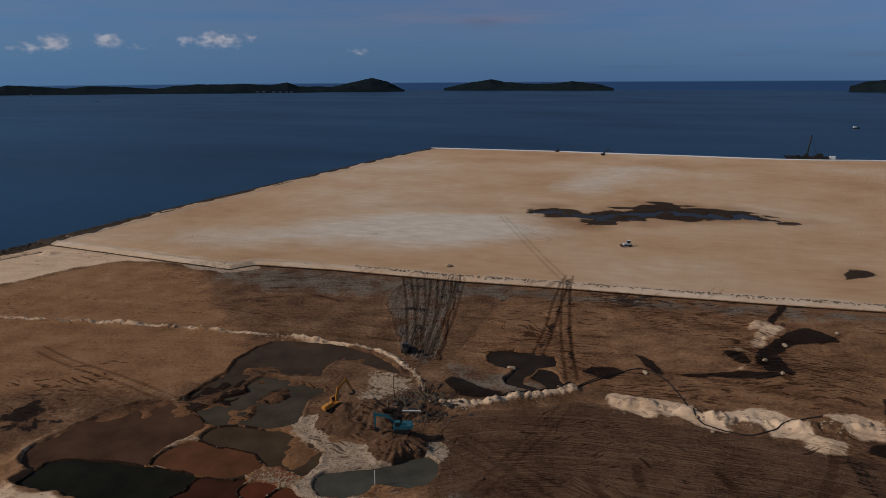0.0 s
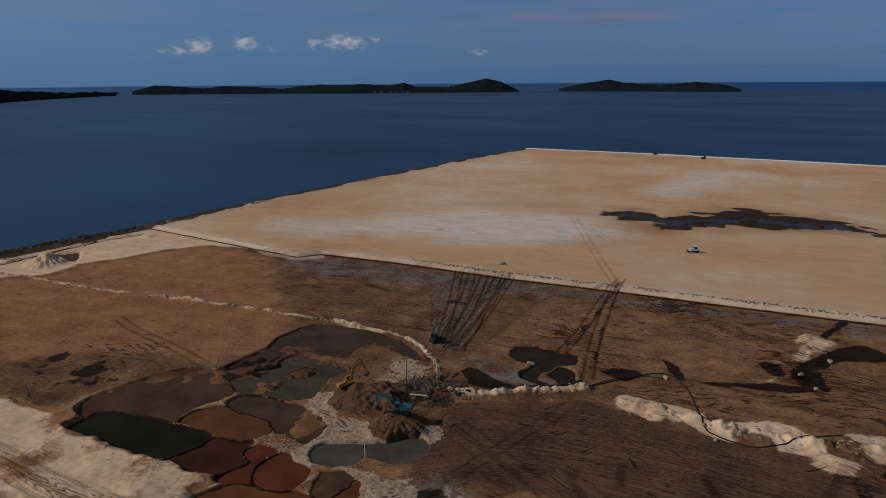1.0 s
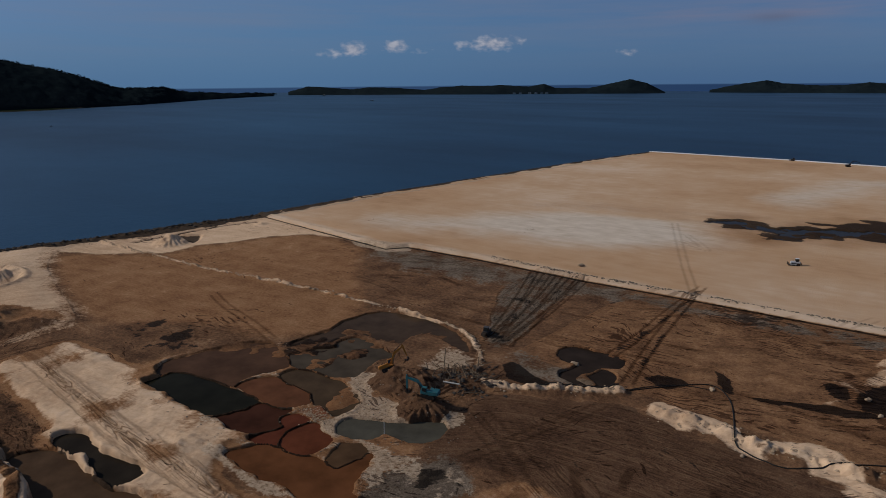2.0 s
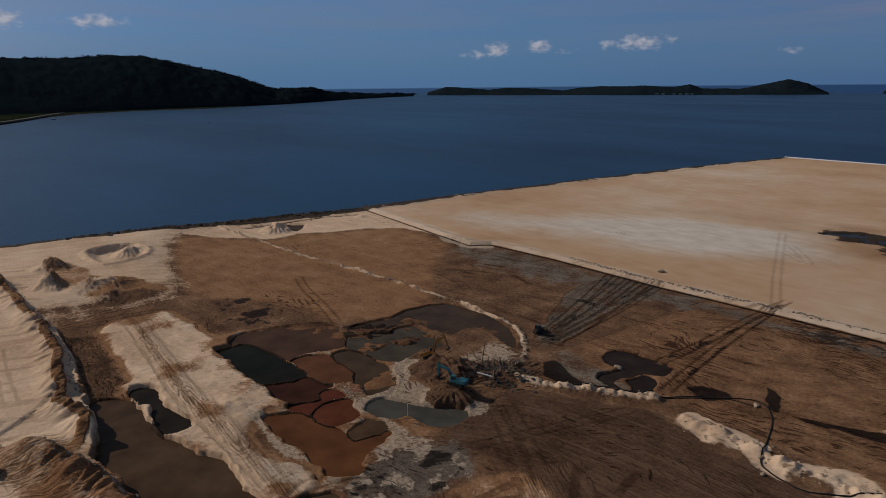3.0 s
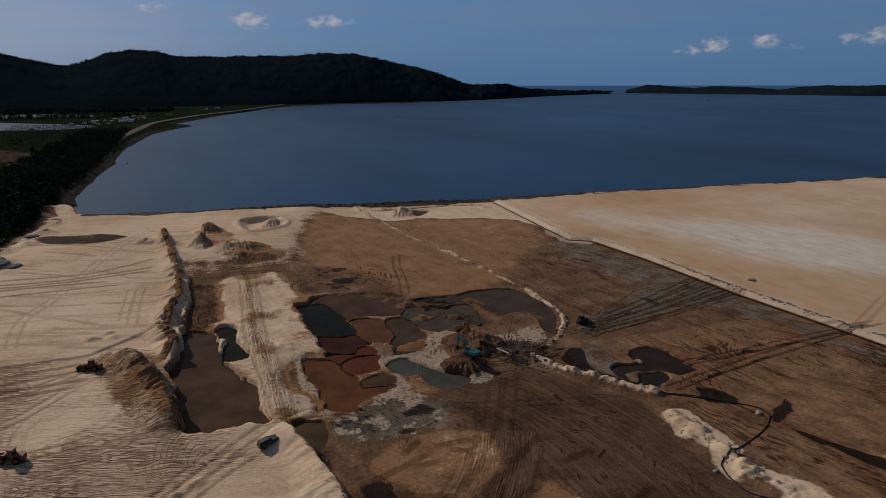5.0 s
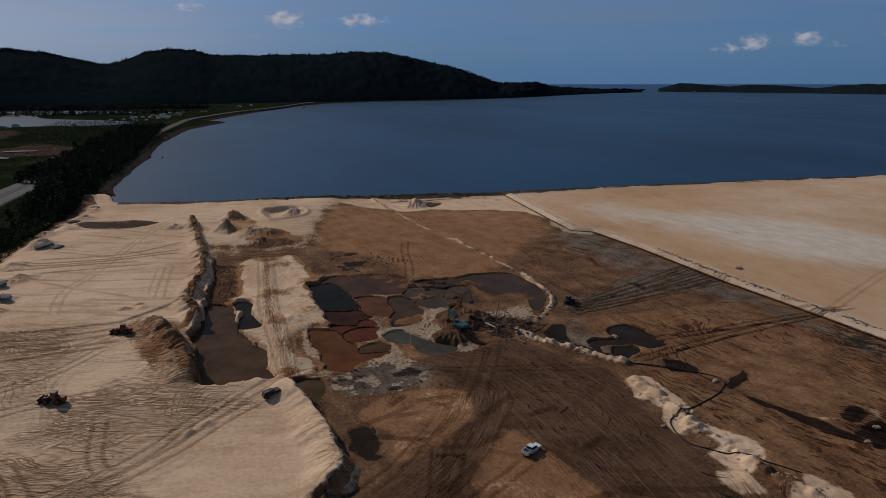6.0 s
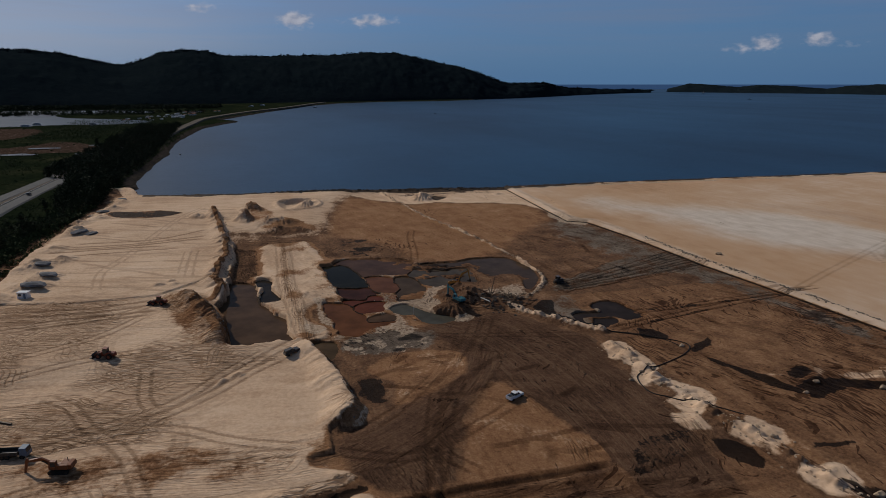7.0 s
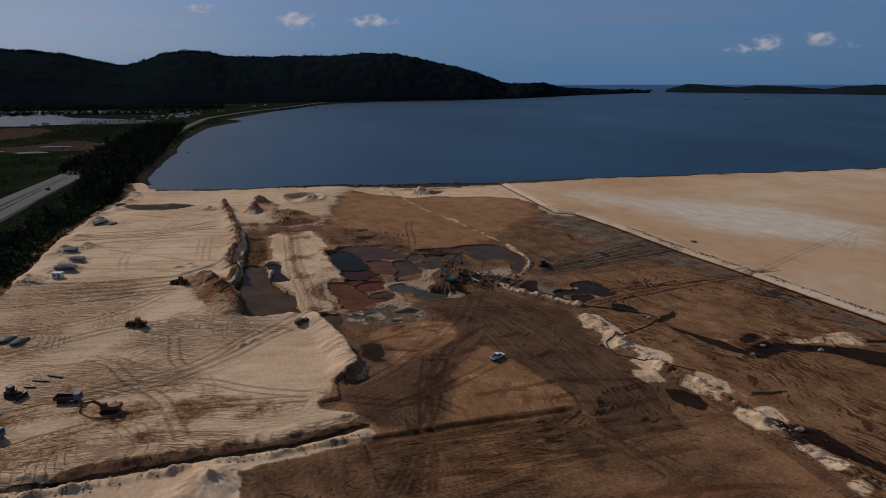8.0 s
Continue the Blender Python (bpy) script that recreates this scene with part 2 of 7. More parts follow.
    h = t.math("ADD", t.math("MULTIPLY_ADD", t.math("MAXIMUM", lines, loops), -0.4, t.math("ADD", t.math("MULTIPLY", fine, t.math("MULTIPLY_ADD", dry_ground, -0.22, 0.42)), t.math("MULTIPLY", crumb, t.math("MULTIPLY_ADD", dry_ground, -0.6, 0.75)))), t.math("ADD", t.math("MULTIPLY", comb, t.math("MULTIPLY_ADD", ruts, 2.4, 0.06)), t.math("MULTIPLY", grain, 0.12)))
    t.link(t.bump(h, 1.0, 0.58), b.inputs["Normal"])
    return m


def sea_material():
    m, t, b = material("sea_water", 0.16)
    pos = t.node("ShaderNodeNewGeometry").outputs["Position"]
    s = t.node("ShaderNodeSeparateXYZ")
    t.link(pos, s.inputs[0])
    bands = t.noise(t.xyz(t.math("MULTIPLY", s.outputs[0], 0.0012), t.math("MULTIPLY", s.outputs[1], 0.0035)), 1.0, 5, 0.6)
    slick = t.noise(pos, 0.0022, 4, 0.6)
    calm = t.math("ADD", t.math("MULTIPLY", bands, 0.6), t.math("MULTIPLY", slick, 0.4))
    t.link(t.ramp(calm, (0.36, (0.0018, 0.016, 0.043)), (0.64, (0.0045, 0.041, 0.092))), b.inputs["Base Color"])
    t.link(t.math("MULTIPLY_ADD", calm, -0.22, 0.52), b.inputs["Roughness"])
    b.inputs["IOR"].default_value = 1.33
    b.inputs["Specular IOR Level"].default_value = 0.35
    h = t.math("ADD", t.noise(pos, 0.35, 4, 0.6), t.math("MULTIPLY", t.noise(pos, 0.05, 3), 1.5))
    t.link(t.bump(h, 0.16, 1.0), b.inputs["Normal"])
    return m


def pond_material(name, colour, rough=0.08, gloss=0.02):
    m, t, b = material(name, rough)
    pos = t.node("ShaderNodeNewGeometry").outputs["Position"]
    n = t.noise(pos, 0.12, 5, 0.6)
    colour = tuple(c * 0.95 for c in colour)
    dark = tuple(c * 0.6 for c in colour)
    t.link(t.ramp(n, (0.35, dark), (0.65, colour)), b.inputs["Base Color"])
    b.inputs["Specular IOR Level"].default_value = gloss
    b.inputs["IOR"].default_value = 1.33
    t.link(t.bump(t.noise(pos, 1.5, 3), 0.06, 0.3), b.inputs["Normal"])
    return m


def speckled(name, dark, light, scale=1.0, rough=0.9, bump=0.4, dist=0.3, metal=0.0, gloss=0.06):
    m, t, b = material(name, rough, metal, gloss)
    pos = t.node("ShaderNodeNewGeometry").outputs["Position"]
    n = t.math("ADD", t.math("MULTIPLY", t.noise(pos, scale, 6, 0.65), 0.7), t.math("MULTIPLY", t.noise(pos, scale * 0.12, 3), 0.3))
    t.link(t.ramp(n, (0.32, dark), (0.68, light)), b.inputs["Base Color"])
    t.link(t.bump(n, bump, dist), b.inputs["Normal"])
    return m


M_GROUND, M_SEA = ground_material(), sea_material()
# near-black blue: canopy self-shade and distance haze are mixed into the headland colour
M_FOREST = speckled("shaded_hazy_forest", (0.005, 0.009, 0.012), (0.011, 0.016, 0.018), 0.05, 0.95, 1.0, 5.0, 0.0, 0.0)
# islands: the forest colour made paler and bluer to carry aerial haze
M_ISLAND = speckled("hazy_island_canopy", (0.007, 0.012, 0.016), (0.015, 0.022, 0.025), 0.02, 0.95, 1.0, 8.0, 0.0, 0.0)

# ---- plan of the ground, in metres ----
def smooth(a, b, x):
    k = np.clip((x - a) / (b - a), 0, 1)
    return k * k * (3 - 2 * k)


def value_noise(x, y, seed=0):
    xi, yi = np.floor(x).astype(np.int64), np.floor(y).astype(np.int64)
    fx, fy = x - xi, y - yi
    fx, fy = fx * fx * (3 - 2 * fx), fy * fy * (3 - 2 * fy)
    def lattice(i, j):
        h = (i * 374761393 + j * 668265263 + seed * 362437) & 0xFFFFFFFF
        h = ((h ^ (h >> 13)) * 1274126177) & 0xFFFFFFFF
        return ((h ^ (h >> 16)) & 0xFFFF) / 65535.0
    a, b_, c, d = lattice(xi, yi), lattice(xi + 1, yi), lattice(xi, yi + 1), lattice(xi + 1, yi + 1)
    return (a * (1 - fx) + b_ * fx) * (1 - fy) + (c * (1 - fx) + d * fx) * fy


def fbm(x, y, size, octaves=4, seed=0):
    total, amp, norm = 0.0, 1.0, 0.0
    for k in range(octaves):
        total = total + amp * value_noise(x / size * 2 ** k + 17.3 * k, y / size * 2 ** k - 9.1 * k, seed + k)
        norm, amp = norm + amp, amp * 0.5
    return total / norm - 0.5


def rounded(pts, closed=True, steps=4):
    """A Catmull-Rom line through plan points."""
    out, n = [], len(pts)
    for i in range(n if closed else n - 1):
        p = [np.array(pts[(i + k) % n] if closed else pts[min(max(i + k, 0), n - 1)], float) for k in (-1, 0, 1, 2)]
        for s in range(steps):
            q = s / steps
            out.append(0.5 * (2 * p[1] + (p[2] - p[0]) * q + (2 * p[0] - 5 * p[1] + 4 * p[2] - p[3]) * q * q + (3 * p[1] - p[0] - 3 * p[2] + p[3]) * q ** 3))
    if not closed:
        out.append(np.array(pts[-1], float))
    return out


class Field:
    """Distances to lines and outlines over a set of plan points."""

    def __init__(self, x, y):
        self.x, self.y = x, y

    def near(self, pts, margin):
        p = np.array(pts)
        lo, hi = p.min(0) - margin, p.max(0) + margin
        return np.nonzero((self.x > lo[0]) & (self.x < hi[0]) & (self.y > lo[1]) & (self.y < hi[1]))[0]

    def outline(self, pts, margin=12.0, far=99.0):
        """Signed distance to a closed outline: negative inside."""
        out = np.full(self.x.shape, far)
        k = self.near(pts, margin)
        x, y = self.x[k], self.y[k]
        best, inside = np.full(x.shape, 1e9), np.zeros(x.shape, bool)
        n = len(pts)
        for i in range(n):
            (ax, ay), (bx, by) = pts[i], pts[(i + 1) % n]
            dx, dy = bx - ax, by - ay
            s = np.clip(((x - ax) * dx + (y - ay) * dy) / (dx * dx + dy * dy + 1e-9), 0, 1)
            best = np.minimum(best, (x - ax - s * dx) ** 2 + (y - ay - s * dy) ** 2)
            if dy:
                inside ^= ((ay > y) != (by > y)) & (x < dx * (y - ay) / dy + ax)
        d = np.sqrt(best)
        out[k] = np.where(inside, -d, d)
        return out

    def line(self, pts, margin=15.0, far=99.0):
        """Signed distance across an open line (left of it is positive) and the length along it."""
        across, along = np.full(self.x.shape, far), np.zeros(self.x.shape)
        k = self.near(pts, margin)
        x, y = self.x[k], self.y[k]
        best, a_, l_ = np.full(x.shape, 1e9), np.full(x.shape, far), np.zeros(x.shape)
        run = 0.0
        for (ax, ay), (bx, by) in zip(pts[:-1], pts[1:]):
            dx, dy = bx - ax, by - ay
            ln = math.hypot(dx, dy)
            s = np.clip(((x - ax) * dx + (y - ay) * dy) / (ln * ln), 0, 1)
            d2 = (x - ax - s * dx) ** 2 + (y - ay - s * dy) ** 2
            side = np.sign(dx * (y - ay) - dy * (x - ax))
            win = d2 < best
            best = np.where(win, d2, best)
            a_, l_ = np.where(win, np.sqrt(d2) * side, a_), np.where(win, run + s * ln, l_)
            run += ln
        across[k], along[k] = a_, l_
        return across, along, run


PLATFORM = [(-309, 232), (-213, 227), (-182, 226), (-176, 235), (-136, 240), (-82, 243), (-41, 248), (0, 251.5), (40, 256), (70, 260), (420, 300), (420, 800), (184, 764), (97, 743), (-89, 741), (-139, 742), (-283, 730), (-290, 669), (-298, 560), (-303, 420), (-306, 320), (-308, 270)]
LAND = [(-306, 250), (-308, 200), (-311, 140), (-315, 85), (-315, 40), (-319, 0), (-324, -18), (-341, -26), (-380, -36), (-380, -80), (500, -80), (500, 820), (184, 764), (97, 743), (-89, 741), (-139, 742), (-283, 730), (-290, 669), (-298, 560), (-303, 420), (-306, 320)]
SAND_WEST = [(-335, -15), (-300, -36), (-247, -40), (-205, -46), (-158, -45), (-110, -43), (-60, -45), (70, -70), (62, 0), (44, 9), (43, 42), (41, 62), (38, 72.8), (34.5, 71.5), (30, 65), (27, 66), (25.6, 70), (17, 69.4), (15.8, 76.9), (10.8, 78.8), (6.9, 78.7), (-5, 76), (-15, 73.6), (-25.9, 70.1), (-33, 68.3), (-38, 65), (-38, 46), (-52, 45), (-68, 42), (-80, 40), (-88, 43), (-107, 44), (-149, 44), (-170, 43), (-196, 38), (-194, 55), (-199, 74), (-190, 87), (-239, 96), (-292, 112), (-304, 140), (-305, 200), (-330, 200)]
SAND_TRACK = [(-165, 56), (-168, 70), (-168, 78), (-147, 81), (-133, 85), (-133, 92), (-127, 88), (-121, 81), (-112, 81), (-98, 83), (-86, 84), (-77, 86), (-76, 79), (-70, 71), (-63, 69), (-54, 72), (-48, 76), (-40, 74), (-37, 65), (-47, 61), (-59, 59), (-75, 55), (-84, 53), (-98, 52), (-112, 52), (-117, 55), (-138, 55)]
SAND_EAST = [(-14.5, 160), (-12.4, 164), (-1.2, 164.3), (6, 163.6), (9, 160), (20, 167.5), (29, 168.5), (30.5, 164), (38.7, 172), (48, 172), (56.4, 173.9), (74, 171), (86, 172), (110, 174), (110, 165), (82, 165.5), (73, 163), (61, 161.5), (53, 162), (46.7, 160), (40, 156), (37, 150.8), (30, 150.3), (18, 151.3), (8.3, 154), (3.7, 157), (-2.3, 153.5), (-12, 156)]
TAN_FIELD = [(-285, 122), (-266, 138), (-254, 148), (-256, 168), (-251, 180), (-246, 200), (-236, 218), (-218, 222), (-188, 218), (-180, 208), (-150, 182), (-128, 165), (-112, 148), (-125, 122), (-150, 116), (-172, 96), (-190, 90), (-239, 97), (-285, 111)]
TAN_CAR = [(-3, 112), (14, 122), (32, 126), (45, 130), (46, 94), (46, 72), (27, 69), (33, 88), (22, 98)]
TAN_DELTA = [(-14.6, 83.1), (-22.7, 92.3), (-23.4, 103.8), (-19.3, 111.8), (-7.1, 110.4), (2, 103.1), (7.7, 93), (9, 86.3), (2, 88), (-4.3, 87.5)]
TAN_EAST = [(-20, 178), (20, 196), (60, 215), (110, 225), (110, 176), (86, 174), (40, 170), (0, 168)]
DOZED = [(-100, 210), (-105, 243), (-84, 246), (-74, 204), (-64, 168), (-72, 166)]
GREY_STRIP = [(-178, 232), (-110, 241), (-40, 246), (30, 253), (70, 258), (70, 246), (0, 234), (-60, 226), (-100, 215), (-150, 205), (-185, 214)]
GREY_POOLS = [(-53, 150), (-59, 160), (-60, 170), (-48, 169), (-36, 165), (-28, 162), (-37, 153), (-44, 148)]
GREY_SOUTH = [(-41.9, 86.1), (-45, 93.6), (-42.5, 101.4), (-36.8, 109.2), (-33.6, 109.8), (-26.8, 104.1), (-24, 94.3), (-24, 84), (-30, 78), (-37, 79.5)]
WET_INNER = [(-116, 116), (-122, 132), (-116, 140), (-100, 142), (-84, 136), (-80, 124), (-92, 118), (-104, 116)]
PIT_SHORE = [(-288, 172), (-285, 178), (-279, 182), (-266, 171), (-270, 166)]
WET_FIELD = [(-172, 90), (-175, 101), (-160, 114), (-140, 110), (-136, 96), (-150, 88)]
WET_BAND = [(-179, 38), (-198, 37), (-191, 59), (-191, 86), (-181, 84), (-178, 60), (-172, 42)]
WET_HEAPS = [(-266, 50), (-222, 44), (-200, 58), (-193, 84), (-212, 79), (-226, 66), (-250, 62)]
STAIN_FAR = [(-88.2, 389.8), (-71.8, 409.1), (-52.5, 398.5), (-31, 430), (-8.7, 446), (5.2, 440), (36.4, 435.4), (58, 413.2), (35.8, 413), (6.6, 403), (-20.1, 394), (-33.1, 376.1), (-49.2, 362.4), (-53.7, 370), (-49.6, 381.9), (-69.5, 383.4)]
STAIN_SPUR = [(64, 304), (68, 314), (75, 315), (78, 307), (65, 296)]
STAINS = ([(30.7, 235.6), (33.9, 250.7), (37.6, 255), (33.6, 238.7), (31.7, 232.2)], [(35.9, 227.2), (42.7, 232.9), (49.5, 224.5), (41.6, 219.9), (35.2, 214.6), (29.5, 205.3), (25, 203.2), (24.3, 206.5), (30.8, 217.4)],
          [(15.2, 203.2), (18.2, 204.6), (22, 199.7), (22, 195.5), (19.1, 196.2), (16.1, 199.1)], [(23.5, 200.4), (29.5, 205.3), (31.5, 199.8), (33.2, 192.7), (29.8, 193), (25.6, 193.1)],
          [(3.6, 181.8), (14.2, 187.9), (22.7, 190.6), (29.1, 192.7), (28.9, 188.8), (19.9, 185.2), (11.5, 183.2)], [(-22.3, 175.2), (-16.3, 180.9), (-11.8, 177.9), (-15.4, 172.3), (-20.1, 172.2)], [(-9.6, 191.8), (-5.6, 189.2), (-0.8, 181), (-4.6, 181.2)])
STAIN_K = [(49, 176), (52, 184), (53.5, 179), (51.6, 172)]
STAIN_L = [(38.7, 136.6), (35.3, 150.4), (45.4, 149.3), (53.7, 134.6), (49, 128)]
STAIN_M = [(-10.3, 81), (-10.5, 86.1), (4.7, 86.9), (6.3, 81.2), (-0.5, 78.2)]
RED_SOUTH = [(75.5, 109), (76.5, 128), (78.4, 147), (90, 147), (92, 130), (82, 112)]
SAND_SOUTH = [(46.5, 73), (48.5, 55), (49, 42), (51, 20), (54, -4), (60, -70), (130, -70), (130, 47), (62, 46), (54, 45), (50, 55), (48, 73)]
PALE_LUMPS = ([(24.6, 222), (28.1, 234.4), (31.3, 230.4), (36.3, 232.7), (30.9, 219.8), (27.5, 211.1), (22.8, 209)], [(13.5, 206.1), (21.3, 208.3), (25.4, 199.1), (22, 201), (16.7, 205.7)],
              [(17, 190), (20, 194), (22, 193), (19, 189)], [(22, 222), (24, 232), (29, 233), (28, 226)])
STAIN_N = [(-264.2, -31.6), (-262.1, -12), (-262.5, -1.5), (-252.4, 11.7), (-245.6, 8), (-241, -3), (-246.7, -23.8)]
STAIN_D = [(62, 168.5), (67, 173), (78, 178), (92, 178), (79, 170), (72, 167)]
STAIN_E = [(43, 153), (43, 159), (52, 161), (55, 156)]
STAIN_F = [(-6, 80), (-5, 84), (0, 86), (4, 83), (-1, 79.5)]
STAIN_G = [(58, 100), (62, 130), (72, 150), (80, 140), (72, 110)]
ROCKY = [(-79.5, 98.2), (-77.7, 104.4), (-75, 105.5), (-70.9, 103.6), (-71.5, 99.1), (-76.8, 98.6)]
CRATER = [(-275, 68), (-280, 77), (-278, 88), (-261, 92), (-247, 83), (-244, 72), (-259, 67)]
REEDS = [(-165.2, 44.9), (-162.4, 52), (-144.3, 53.4), (-128.2, 54.7), (-117.6, 53.4), (-113.4, 50.6), (-104, 52), (-110.1, 43.9), (-116.4, 43.1), (-137.6, 46.1)]
PALE_MID = [(-68.2, 102.5), (-69.6, 109.9), (-67.9, 117.9), (-62.7, 117.6), (-56.3, 113.3), (-52.9, 115.8), (-49.7, 121.7), (-47.2, 124.9), (-44.3, 122), (-45.4, 116.9), (-49.7, 115.8), (-53.6, 111.2), (-62, 107.5), (-64.8, 103.2)]
PALE_LOBE = [(-69.9, 98.2), (-69.9, 101.5), (-67.9, 103.2), (-62.4, 100.3), (-60.6, 98), (-63.7, 97.6)]
PALE_ARC = [(-75.9, 138.5), (-76.4, 147.3), (-77.9, 153.3), (-71, 155.8), (-65.2, 155.4), (-62.2, 149.8), (-65.8, 141), (-70.4, 137)]
PALE_FAR = [(-239, 272), (-207, 292), (-184, 330), (-165, 358), (-114, 380), (-80, 365), (-62, 338), (-82, 320), (-94, 305), (-128, 290), (-159, 285), (-185, 274), (-212, 264)]
PALE_BANKS = ([(-77, 73), (-79, 76), (-75, 79), (-70, 76), (-59, 77), (-47, 80), (-48, 77), (-57, 74)], [(-53, 69), (-53, 73), (-47, 76), (-44, 72), (-45, 68)], [(-61, 90.5), (-61, 93), (-58, 99), (-52, 99.5), (-50, 97), (-57, 97), (-58, 92)],
              [(-58, 100), (-53, 102), (-46, 102), (-41, 105), (-41, 99), (-42, 93), (-42, 87), (-46, 93), (-49, 98)], [(-80, 116), (-85, 122), (-79, 127), (-72, 120), (-66, 115), (-72, 113)])
SHORE_SAND = [(-318, 118), (-285, 124), (-266, 140), (-256, 150), (-258, 168), (-253, 180), (-248, 200), (-238, 218), (-218, 225), (-190, 223), (-184, 232), (-320, 240)]
CHANNEL = [(-289, 150), (-290, 169), (-291, 182), (-291, 194), (-290, 207), (-286, 220)]
PALE_BACK = [(-93, 516), (-78, 569), (-50, 638), (-16, 621), (-38, 548), (-53, 488), (-69, 457)]
ORANGE_FAR = [(-201, 361), (-170, 399), (-126, 413), (-98, 410), (-116, 386), (-169, 369)]
CHURN = [(24, 73), (15, 57), (9, 38), (2, 19), (-4, -4), (-2, -30), (45, -40), (45, 2), (42, 17), (40, 33), (36, 47), (31, 67)]
CHURN_WEST = [(-66, -31), (-66, -3), (-76, 19), (-67, 36), (-53, 30), (-42, 12), (-45, -16), (-31, -19)]
PALE_CORNER = [(-205, 224), (-182, 222), (-172, 232), (-185, 234)]

